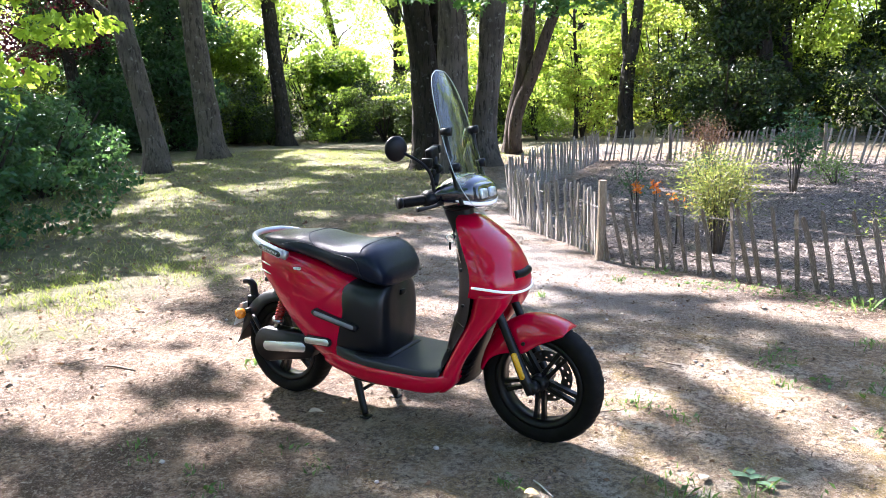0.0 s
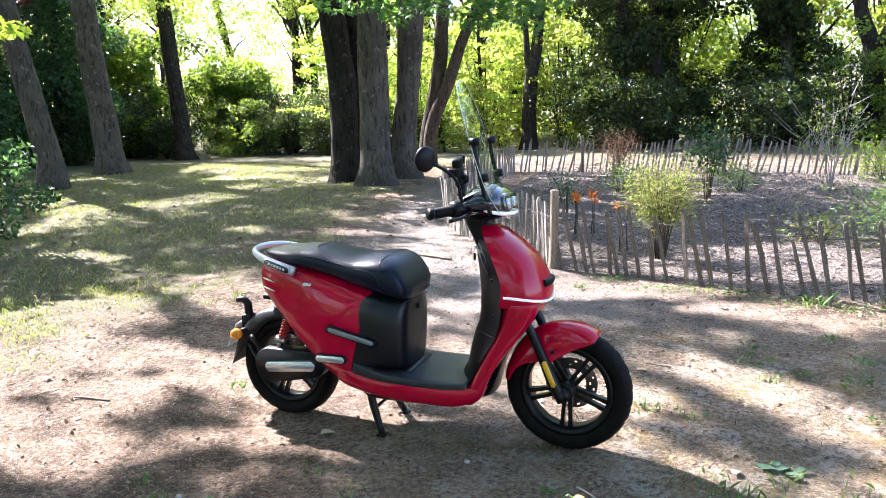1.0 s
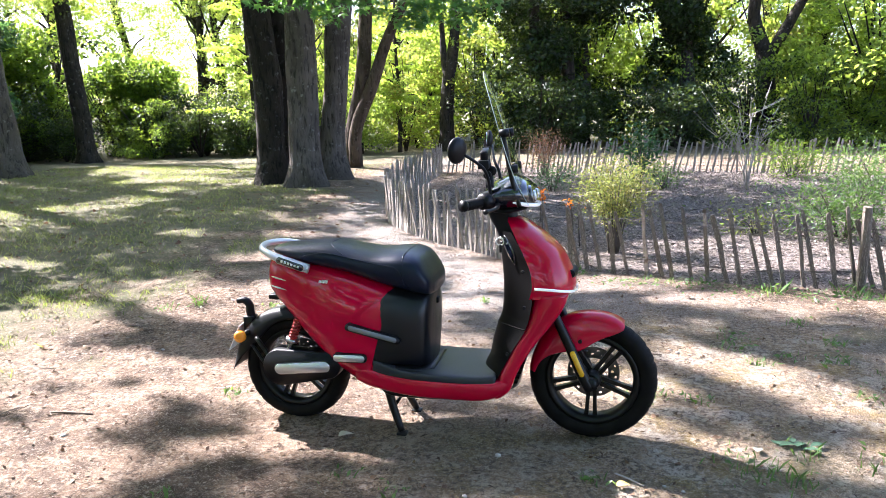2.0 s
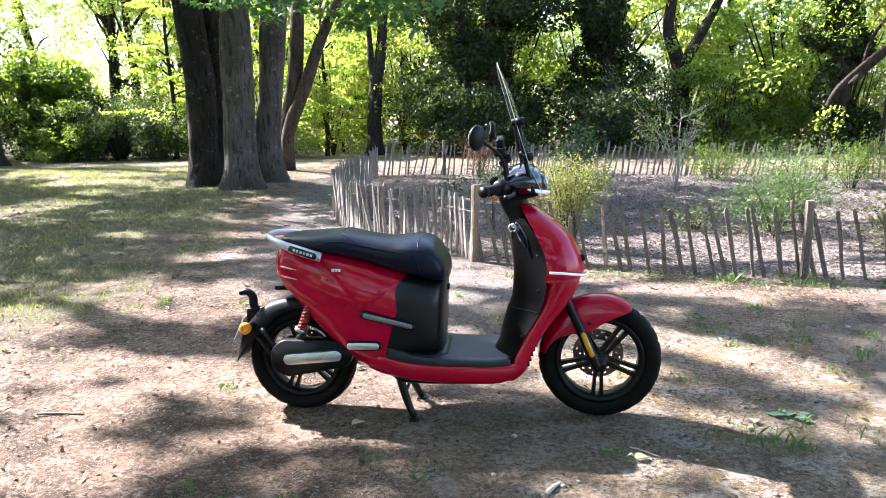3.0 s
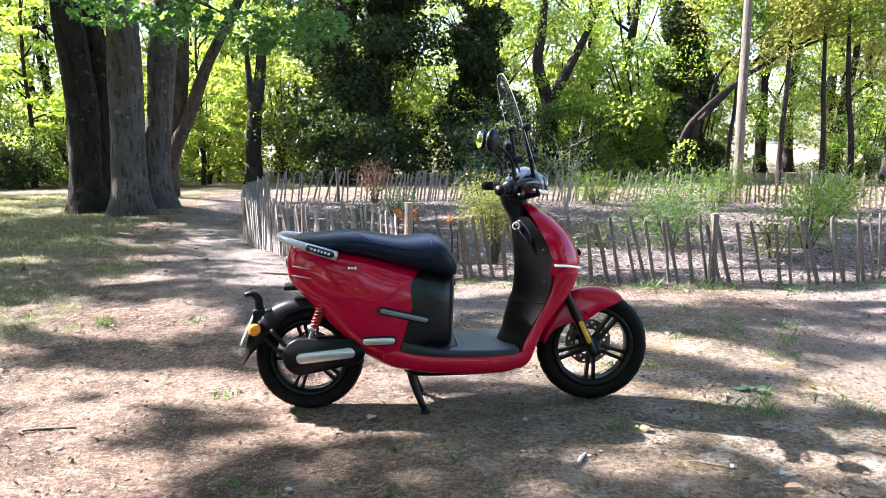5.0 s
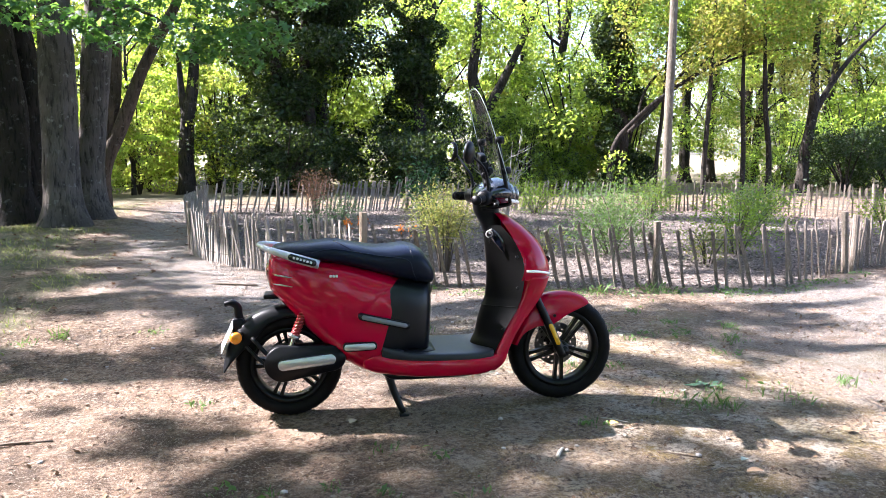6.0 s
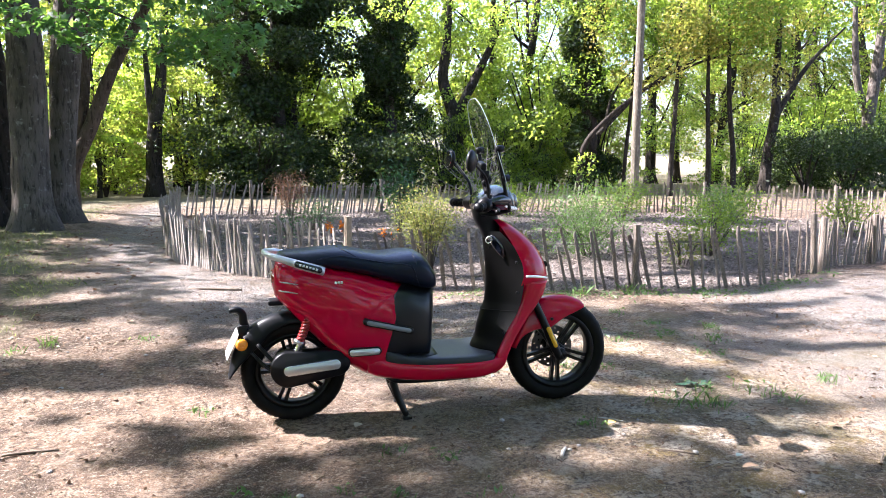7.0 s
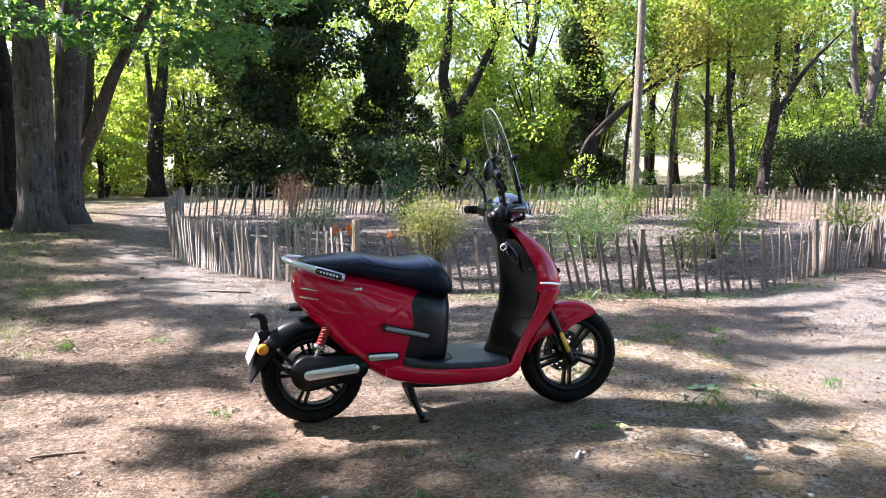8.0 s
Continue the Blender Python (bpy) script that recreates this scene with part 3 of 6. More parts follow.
tree("grey trunk of a clump leaning over the path", -3.62, 10.1, [(0, 0, 0), (0.02, 0, 0.8), (0.14, 0, 1.9), (0.28, 0, 3.3), (0.6, 0.1, 6.5)], [0.29, 0.24, 0.22, 0.22, 0.13], BARK,
     [(0.3, -2.7, 3.0, 0.6, 0.6, 0.2), (1.1, -2.5, 2.95, 0.6, 0.6, 0.22), (1.9, -2.2, 2.9, 0.6, 0.6, 0.25), (2.6, -1.9, 2.85, 0.5, 0.6, 0.28), (3.1, -1.6, 3.0, 0.5, 0.6, 0.3), (2.9, -1.8, 2.55, 0.25, 0.3, 0.14), (2.2, -2.2, 2.6, 0.3, 0.3, 0.12), (1.0, -2.5, 2.7, 0.3, 0.3, 0.12), (-0.6, -2.0, 3.5, 0.8, 0.8, 0.28), (1.3, -2.4, 3.5, 0.9, 0.8, 0.3), (2.5, -2.0, 3.5, 0.7, 0.8, 0.3), (-1.6, -1.2, 3.8, 0.9, 0.9, 0.3), (-2.6, -1.0, 3.9, 0.9, 0.9, 0.3), (1.2, -0.4, 4.4, 1.4, 1.2, 0.4), (2.6, -0.6, 4.4, 1.2, 1.2, 0.5), (3.6, -0.9, 3.9, 0.7, 0.8, 0.35)],
     crown_mat=MAPLE, n=4600, size=0.17, seed=8, flare=0.6, lobed=True, group="trunk clump", limbs=[([(0.28, 0, 3.3), (0.9, -1.0, 3.5), (1.9, -2.1, 3.0)], [0.06, 0.035, 0.012]), ([(0.25, 0, 3.2), (-0.4, -0.8, 3.7), (-1.0, -1.3, 3.9)], [0.07, 0.05, 0.02])])
tree("brown double-stemmed tree bending over the path", -4.2, 12.82, [(0, 0, 0), (0.03, 0, 0.8), (0.28, 0, 1.8), (0.42, 0.05, 3.0), (0.6, 0, 6.0)], [0.2, 0.17, 0.16, 0.15, 0.08], BARKB, high_crown(tr, 12, 2.0, 4.3, 8, 1.0), crown_mat=LEAFB, n=4500, seed=9,
     limbs=[([(0.12, -0.1, 0.1), (0.18, -0.15, 0.9), (0.6, -0.1, 1.9), (1.0, -0.1, 2.9), (1.6, -0.1, 4.0), (2.2, -0.1, 5.2)], [0.17, 0.15, 0.14, 0.12, 0.1, 0.05])])
tree("slim forked trunk beyond the path", -3.7, 21.0, [(0, 0, 0), (0.0, 0, 1.3), (0.12, 0, 2.6), (0.3, 0, 3.6), (0.6, 0, 6.5)], [0.27, 0.23, 0.21, 0.17, 0.09], BARKD, high_crown(tr, 12, 1.8, 4.6, 8), crown_mat=LEAFM, n=4200, seed=10,
     limbs=[([(0.08, 0, 2.2), (-0.05, 0, 3.2), (-0.1, 0, 4.6)], [0.13, 0.11, 0.06])])
tree("dark twisted forked tree behind the bed", 6.6, 22.6, [(0, 0, 0), (-0.05, 0, 1.4), (-0.15, 0, 2.8), (-0.55, 0, 4.1), (-0.4, 0, 5.4), (-0.2, 0, 8)], [0.36, 0.29, 0.25, 0.18, 0.15, 0.06], BARKD, high_crown(tr, 16, 2.4, 5.2, 9.0), crown_mat=LEAFB, n=4500, seed=12,
     limbs=[([(-0.15, 0, 2.6), (0.5, 0, 3.8), (1.1, 0, 5.0), (1.9, 0, 6.6)], [0.2, 0.16, 0.12, 0.06])])
tree("straight slender pale-barked trunk", 10.27, 15.98, [(0, 0, 0), (0, 0, 2.0), (0.02, 0, 4.2), (0.05, 0, 7), (0.05, 0, 10)], [0.125, 0.118, 0.112, 0.105, 0.06], BARKP, high_crown(tr, 12, 1.8, 7.2, 11), crown_mat=LEAFM, n=4200, seed=13, flare=0.25)
tree("leaning dark tree with long arching boughs", 9.55, 18.3, [(0, 0, 0), (0.1, 0, 1.5), (0.8, -0.3, 2.5), (2.1, -0.5, 3.5), (3.7, -0.6, 4.4), (6.0, -0.7, 5.5)], [0.1, 0.085, 0.072, 0.06, 0.045, 0.02], BARKD, [(4.2, 0.6, 6.0, 2.0, 1.3, 0.7), (6.2, 0.2, 6.2, 1.8, 1.3, 0.7), (1.8, 0.8, 6.2, 1.8, 1.3, 0.8), (5.0, 0.9, 4.6, 1.3, 1.0, 0.4), (3.0, 1.0, 5.0, 1.3, 1.0, 0.4)], crown_mat=LEAFB, n=6500, seed=14, size=0.12,
     limbs=[([(0.6, 0.0, 2.0), (1.7, 0.15, 3.0), (2.8, 0.2, 4.3), (4.0, 0.2, 5.8)], [0.08, 0.065, 0.045, 0.02]), ([(2.6, -0.1, 3.6), (3.5, 0, 4.9), (4.0, 0, 6.5)], [0.055, 0.04, 0.02]), ([(0.8, 0, 2.2), (1.3, 0.3, 3.4), (2.3, 0.5, 4.3), (3.7, 0.5, 5.2)], [0.045, 0.04, 0.03, 0.015]), ([(3.4, -0.2, 4.1), (4.6, -0.3, 4.5), (6.2, -0.2, 4.7)], [0.045, 0.03, 0.015])])
for k, (x, y, lean, rad) in enumerate(((12.2, 17.3, 0.1, 0.085), (13.7, 17.5, -0.15, 0.085), (14.5, 17.3, -0.3, 0.095), (11.2, 18.5, 0.2, 0.07))):
    tree("thin brown trunk in the open wood", x, y, [(0, 0, 0), (lean * 0.3, 0, 1.5), (lean, 0, 3.0), (lean * 1.6, 0, 6.0)], [rad, rad * 0.85, rad * 0.75, rad * 0.4], BARKD, high_crown(tr, 12, 1.9, 3.6, 9), crown_mat=LEAFM if k % 2 else LEAFY, n=6000, seed=20 + k, flare=0.3, group="thin trunks", size=0.11)
tree("forked brown tree at the edge of the far clearing", 16.0, 17.8, [(0, 0, 0), (0.1, 0, 1.5), (0.3, 0, 2.8), (0.25, 0, 4.2), (0.3, 0, 7.0)], [0.2, 0.165, 0.15, 0.11, 0.06], BARKD, high_crown(tr, 14, 2.4, 4.6, 9), crown_mat=LEAFM, n=5200, seed=30,
     limbs=[([(0.3, 0, 2.6), (0.9, 0, 3.6), (1.7, 0, 4.6), (2.8, 0, 5.6)], [0.1, 0.085, 0.06, 0.03])])
tree("pale forked trunk rising behind the dark bushes", 22.0, 20.0, [(0, 0, 0), (0.0, 0, 2.0), (0.2, 0, 4.0), (0.4, 0, 6.5), (0.4, 0, 9)], [0.25, 0.22, 0.19, 0.14, 0.07], BARK, high_crown(tr, 14, 2.6, 6.2, 11), crown_mat=LEAFY, n=5200, seed=31,
     limbs=[([(0.1, 0, 2.6), (-0.6, 0, 4.2), (-0.9, 0, 7.0)], [0.15, 0.13, 0.08]), ([(0.2, 0, 4.0), (1.0, 0, 4.9), (2.0, 0, 6.0)], [0.12, 0.1, 0.05])])

# ---- ivy-clad dark trees behind the bed ----
for k, (x, y, h, w) in enumerate(((-0.85, 21.6, 9.0, 1.2), (0.1, 22.6, 9.5, 1.3), (0.6, 23.8, 9.5, 1.2), (4.0, 22.2, 7.0, 1.05), (-1.1, 24.4, 9.0, 1.0), (10.2, 19.2, 8.0, 0.75), (-19.0, 13.5, 6.0, 1.8), (-17.6, 18.0, 4.0, 1.5), (-20.5, 9.5, 10.0, 1.9), (-16.6, 11.6, 8.0, 1.3), (-15.0, 20.5, 3.2, 1.3), (-15.6, 13.4, 6.0, 1.2))):
    bl = [(tr.normal() * w * 0.5, tr.normal() * w * 0.45, z, w * tr.uniform(0.45, 0.95), w * tr.uniform(0.5, 0.9), 0.6) for z in np.linspace(0.4, h, 18)]
    if k in (0, 1, 2):
        bl += [(tr.uniform(0, 2.6), tr.normal() * 0.5, tr.uniform(4.2, 7.5), 1.0, 0.8, 0.6) for _ in range(5)]
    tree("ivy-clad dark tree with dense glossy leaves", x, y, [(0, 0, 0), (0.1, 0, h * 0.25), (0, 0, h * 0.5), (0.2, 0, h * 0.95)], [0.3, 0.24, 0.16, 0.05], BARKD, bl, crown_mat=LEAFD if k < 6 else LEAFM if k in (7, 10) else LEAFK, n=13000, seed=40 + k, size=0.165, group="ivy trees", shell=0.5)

# ---- shrubs: four kinds, set along the edge of the wood ----


def shrub(name, label, kind_mat, seed, rad, h, n, size, bark=BARKD, inner_mat=None):
    r = np.random.default_rng(seed)
    e = empty(name, pose(0, 0, 0), label, "shrub")
    bm = bmesh.new()
    for k in range(7):
        a, d = r.uniform(0, 6.28), r.uniform(0.3, 0.8) * rad
        bark_tube([(0, 0, -0.05), (math.cos(a) * d * 0.4, math.sin(a) * d * 0.4, h * 0.4), (math.cos(a) * d, math.sin(a) * d, h * 0.85)], [0.035, 0.025, 0.008], bm, sides=6, steps=3)
    part("stem", bm, bark, e)
    bl = [(r.normal() * rad * 0.55, r.normal() * rad * 0.55, r.uniform(0.08, 0.95) * h, *(rad * r.uniform(0.1, 0.38, 3) * (1, 1, 0.7))) for _ in range(60)]
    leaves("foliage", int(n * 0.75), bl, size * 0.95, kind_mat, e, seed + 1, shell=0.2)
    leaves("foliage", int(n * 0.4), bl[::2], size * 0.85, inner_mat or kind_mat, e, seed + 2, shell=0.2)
    return e


# shrub leaf colours carry sunlit and shady tones; inner_mat mixes in mostly darker leaves
protos = [
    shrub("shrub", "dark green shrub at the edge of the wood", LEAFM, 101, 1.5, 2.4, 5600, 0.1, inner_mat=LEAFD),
    shrub("shrub", "yellow-green shrub in sunlit tones at the edge of the wood", LEAFB, 102, 1.5, 2.7, 5600, 0.1, inner_mat=LEAFM),
    shrub("shrub", "shrub in deep green shady tones under the trees", LEAFD, 103, 1.6, 2.0, 6000, 0.1, inner_mat=LEAFD),
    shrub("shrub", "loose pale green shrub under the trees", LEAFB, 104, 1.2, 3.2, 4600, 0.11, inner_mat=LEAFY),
]
def in_gap(x, y, room):
    """Whether a plant would close one of the openings through which the sky shows."""
    for ex, ey, az, wide in ((0.0, -3.45, 84.9, 1.0), (0.0, -3.45, 63.7, 1.0), (0.0, -3.45, 58.3, 1.0), (2.37, -2.69, 125.4, 0.5)):
        a = radians(az)
        along = (x - ex) * math.cos(a) + (y - ey) * math.sin(a)
        if along > 15 and abs((y - ey) * math.cos(a) - (x - ex) * math.sin(a)) < room * wide:
            return True
    return False


spots = [(-19.5, 4.0), (-19.0, 7.0), (-18.5, 10.5), (-18.2, 14.0), (-17.0, 17.4), (-15.2, 19.6), (-12.8, 21.2), (-10.2, 22.0), (-7.8, 22.8), (-5.4, 23.6), (-2.9, 22.4), (-0.6, 20.2), (2.4, 20.6), (5.8, 21.6), (7.8, 22.4), (8.6, 20.4), (11.0, 20.6), (13.0, 21.6), (15.2, 21.4), (17.4, 20.6), (-7.4, 20.8), (-5.2, 21.2), (3.6, 20.2), (7.4, 20.4), (-16.4, 14.4), (-18.6, 8.8),
         (-6.5, 31.0), (-10.5, 31.4), (-6.0, 26.0), (-2.8, 26.6), (0.6, 26.8), (3.8, 27.4), (7.6, 26.6), (11.4, 25.0), (14.6, 25.0), (-15.6, 22.8), (-18.6, 20.4), (-20.6, 16.6), (10.0, 22.6), (17.5, 24.0)]
order = [2, 0, 2, 0, 2, 0, 2, 0, 3, 3, 3, 2, 2, 0, 1, 0, 3, 1, 3, 0, 1, 3, 2, 0, 2, 2, 3, 1, 1, 3, 1, 1, 3, 1, 3, 1, 0, 0, 1, 3]
for k, ((x, y), o) in enumerate(zip(spots, order)):
    grow = tr.uniform(0.95, 1.3) * (1.7 if k > 25 else 1.0)
    if in_gap(x, y, 0.5 * grow):
        continue
    copy_thing(protos[o], Matrix.Translation((x, y, gz_at(x, y))) @ Matrix.Rotation(tr.uniform(0, 6.28), 4, "Z") @ Matrix.Scale(grow, 4))
# low shrubs along the far edge of the lawn
for k, (x, y) in enumerate(((-15.2, 17.0), (-13.0, 18.4), (-11.6, 18.9), (-10.3, 19.4), (-8.9, 19.8), (-7.5, 20.0), (-6.2, 19.6), (-12.2, 20.3), (-9.6, 21.0))):
    copy_thing(protos[(2, 0, 2, 2, 0, 2, 1, 2, 0)[k]], Matrix.Translation((x, y, gz_at(x, y))) @ Matrix.Rotation(tr.uniform(0, 6.28), 4, "Z") @ Matrix.Scale(tr.uniform(0.75, 0.95), 4))
# the dark bushes at the far clearing
for x, y, s, o in ((17.5, 17.6, 1.15, 2), (19.6, 18.0, 1.3, 2), (21.8, 18.2, 1.35, 2), (24.2, 17.6, 1.4, 0), (26.5, 16.5, 1.4, 0), (20.5, 21.0, 1.4, 1), (23.5, 21.5, 1.5, 1)):
    copy_thing(protos[o], Matrix.Translation((x, y, gz_at(x, y))) @ Matrix.Rotation(tr.uniform(0, 6.28), 4, "Z") @ Matrix.Scale(s, 4))
for o, (x, y) in zip(protos, ((-21.0, 12.0), (9.5, 24.8), (-22.5, 9.0), (12.6, 23.2))):
    o.matrix_world = pose(x, y, gz_at(x, y))

# ---- woodland behind: four tall trees and their like ----


def wood_tree(label, seed, material, h, n, size):
    """A tall tree: fine leaves low down, where they are seen singly, and a coarser crown above."""
    r = np.random.default_rng(seed)
    low = [(r.normal() * 1.8, r.normal() * 1.8, r.uniform(0.1, 0.6) * h, *(r.uniform(0.25, 1.0, 3) * (1, 1, 0.55))) for _ in range(52)]
    high = [(r.normal() * 1.7, r.normal() * 1.7, r.uniform(0.6, 1.0) * h, *(r.uniform(0.5, 1.1, 3) * (1, 1, 0.7))) for _ in range(24)]
    limbs = []
    for k in range(9):
        a, z, d = r.uniform(0, 6.28), r.uniform(0.14, 0.6) * h, r.uniform(1.0, 2.6)
        c, q = math.cos(a), math.sin(a)
        limbs.append(([(0, 0, z), (c * d * 0.45, q * d * 0.45, z + 0.1 * h * r.uniform(0.4, 1.2)), (c * d, q * d, z + 0.2 * h * r.uniform(0.5, 1.2))], [0.075, 0.05, 0.015]))
    e = tree(label, 0, 0, [(0, 0, 0), (r.normal() * 0.2, 0, h * 0.3), (r.normal() * 0.5, 0, h * 0.6), (r.normal() * 0.5, 0, h)], [0.22, 0.18, 0.13, 0.05], BARKD, low, crown_mat=material, n=n, seed=seed, size=size, group="woodland trees", shell=0.3, limbs=limbs)
    leaves("crown", 1300, high, 0.26, material, e, seed + 90)
    return e


woods = [wood_tree("tall yellow-green woodland tree in sunlit tones", 201, LEAFB, 11, 7800, 0.105), wood_tree("tall green woodland tree", 202, LEAFM, 12, 7800, 0.105), wood_tree("tall airy yellow-green woodland tree", 203, LEAFY, 10, 6800, 0.1), wood_tree("tall leafy woodland tree", 204, LEAFB, 13, 7800, 0.11)]
far_tree = wood_tree("tall green tree deep in the wood", 206, LEAFG, 12, 3400, 0.17)
rear_wood = wood_tree("unseen tall green tree added across the path", 205, LEAFM, 11, 1500, 0.26)
rear_shrub = shrub("shrub", "unseen green shrub added across the path", LEAFM, 106, 1.5, 2.4, 1500, 0.2)
wspots = [(-27.0, 7.1, 1), (-24.7, 12.1, 0), (-23.1, 16.6, 2), (-20.8, 21.1, 3), (-17.5, 29.5, 0), (-12.6, 29.5, 0), (-11.0, 33.0, 2), (-7.3, 27.9, 0), (-3.9, 28.9, 0), (-0.7, 27.8, 3), (2.1, 26.1, 1), (4.4, 28.2, 0), (9.4, 27.4, 1), (10.7, 26.6, 3), (13.6, 27.2, 1), (16.7, 26.6, 1), (19.6, 25.9, 2), (22.8, 28.4, 0), (26.8, 27.8, 2), (30.1, 25.0, 0), (21.5, 23.8, 0), (25.5, 24.2, 1), (28.0, 21.5, 0), (-23.6, 27.2, 0), (-15.8, 32.8, 3), (-6.8, 35.1, 3), (1.6, 35.1, 0), (8.9, 34.0, 0), (15.6, 34.5, 3), (-29.2, 18.3, 1), (-31.5, 25.0, 3), (24.5, 35.1, 3), (33.5, 31.7, 0), (34.6, 21.6, 1), (-20.0, 28.0, 1), (-16.2, 29.0, 0), (-18.6, 31.5, 3), (-22.6, 31.0, 1)]
far_wood = [(-12, 41), (-2, 43), (6, 42), (13, 41), (20, 42), (29, 40), (-20, 38), (-28, 33), (-24.5, 35), (-17, 43), (-32, 29), (-27, 26), (-8, 39), (24, 33), (28, 32), (32, 28), (33, 36), (27, 37), (-36, 22)]
for x, y, o in wspots:
    if in_gap(x, y, 1.2):
        continue
    m = Matrix.Translation((x, y, gz_at(x, y))) @ Matrix.Rotation(tr.uniform(0, 6.28), 4, "Z") @ Matrix.Scale(tr.uniform(0.85, 1.15), 4)
    copy_thing(woods[o], m)
for x, y in far_wood:
    if not in_gap(x, y, 0.8):
        copy_thing(far_tree, Matrix.Translation((x, y, gz_at(x, y))) @ Matrix.Rotation(tr.uniform(0, 6.28), 4, "Z") @ Matrix.Scale(tr.uniform(1.0, 1.3), 4))
# unseen wood added behind the camera, but for the open path, to dim fill light and reflections
for k in range(12):
    a = radians(165 + 145 * k / 11)
    d = 16 + 4 * (k % 3)
    x, y = 1 + d * math.cos(a), -1.5 + d * math.sin(a)
    copy_thing(rear_wood, Matrix.Translation((x, y, gz_at(x, y))) @ Matrix.Rotation(tr.uniform(0, 6.28), 4, "Z") @ Matrix.Scale(tr.uniform(1.0, 1.3), 4))
    d = 11 + 5 * (k % 3)
    x, y = 1 + d * math.cos(a + 0.08), -1.5 + d * math.sin(a + 0.08)
    copy_thing(rear_shrub, Matrix.Translation((x, y, gz_at(x, y))) @ Matrix.Rotation(tr.uniform(0, 6.28), 4, "Z") @ Matrix.Scale(tr.uniform(1.3, 1.9), 4))
rear_wood.matrix_world, rear_shrub.matrix_world, far_tree.matrix_world = pose(14.0, -15.0, 0), pose(10.0, -14.0, 0), pose(-14.0, 36.0, 0)
for o, (x, y) in zip(woods, ((-14.2, 31.0), (5.0, 27.0), (-23, 19), (18.5, 27.5))):
    o.matrix_world = pose(x, y, gz_at(x, y))

# ---- slender trees with sunlit sprays at the lawn's far edge ----
for k, (x, y, h) in enumerate(((-10.0, 19.6, 6.2), (-8.3, 21.2, 6.6), (-5.3, 20.8, 6.0))):
    r6 = np.random.default_rng(630 + k)
    sprays, limbs = [], []
    for q in range(15):
        a, z, d = r6.uniform(0, 6.28), h * (0.2 + 0.75 * q / 14), r6.uniform(0.7, 1.9) * (1.15 - 0.045 * q)
        c, n = math.cos(a) * d, math.sin(a) * d
        limbs.append(([(0, 0, z * 0.92), (c * 0.5, n * 0.5, z + 0.1), (c, n, z + 0.05)], [0.03, 0.018, 0.006]))
        sprays += [(c * u, n * u, z + 0.1 - 0.12 * u, r6.uniform(0.35, 0.65), r6.uniform(0.35, 0.65), 0.07) for u in (0.6, 1.05)]
    tree("slender tree with layered sprays of sunlit leaves", x, y, [(0, 0, 0), (0.05, 0, h * 0.3), (-0.05, 0, h * 0.65), (0.05, 0, h)], [0.075, 0.065, 0.045, 0.015], BARKD, sprays, crown_mat=LEAFS, n=3400, size=0.13, seed=640 + k, flare=0.2, limbs=limbs)

# ---- the bush beside the lawn ----
br = np.random.default_rng(15)
bl = [(br.uniform(-2.0, 1.1), br.uniform(-1.6, 1.3), br.uniform(0.25, 1.5), *(br.uniform(0.3, 0.6, 3))) for _ in range(44)]
bush = empty("shrub", pose(-9.5, 4.6, gz_at(-9.5, 4.6)), "broad dark green bush beside the lawn", "shrub")
bm = bmesh.new()
for k in range(9):
    a = k * 0.7
    bark_tube([(math.cos(a) * 0.3, math.sin(a) * 0.3, -0.05), (math.cos(a) * 0.8, math.sin(a) * 0.7, 0.6), (math.cos(a) * 1.4, math.sin(a) * 1.2, 1.4)], [0.04, 0.03, 0.01], bm, sides=6, steps=3)
part("stem", bm, BARKD, bush)
leaves("foliage", 15000, bl, 0.1, LEAFK, bush, 301, shell=0.25)
near_bush = shrub("shrub", "dark green bush at the lawn's near edge", LEAFK, 105, 1.15, 1.55, 6000, 0.1)
near_bush.matrix_world = pose(-6.5, 2.1, 0)
# sunlit young tree at the bush's edge
young = [(1.0, 0.1, 2.75, 0.5, 0.5, 0.3), (1.25, 0.5, 2.25, 0.45, 0.4, 0.16), (0.7, -0.2, 2.2, 0.4, 0.4, 0.25), (0.9, 0.2, 1.85, 0.4, 0.4, 0.14), (1.5, 0.75, 2.3, 0.3, 0.3, 0.1), (0.5, 0, 3.0, 0.6, 0.6, 0.35), (0.6, 0, 1.55, 0.4, 0.4, 0.15), (1.2, 0.4, 2.95, 0.3, 0.3, 0.1)]
young = [(1.3 * x, 1.3 * y, 1.3 * z - 0.43, 1.3 * a, 1.3 * b, 1.3 * c) for x, y, z, a, b, c in young]
tree("young tree with bright yellow-green leaves", -8.19, 2.89, [(0, 0, 0), (0.2, 0, 1.3), (0.5, 0, 2.7), (0.8, 0, 4.0)], [0.06, 0.055, 0.04, 0.018], BARK, young, crown_mat=LEAFS, n=2200, size=0.14, seed=60, flare=0.2,
     limbs=[([(0.26, 0, 1.6), (1.04, 0.32, 2.2), (1.95, 0.9, 2.56)], [0.025, 0.018, 0.007]), ([(0.39, 0, 2.4), (1.04, 0.13, 3.1), (1.7, 0.5, 3.5)], [0.025, 0.015, 0.006])])

# ---- an unseen tall tree, added so that its crown dapples the ground ----


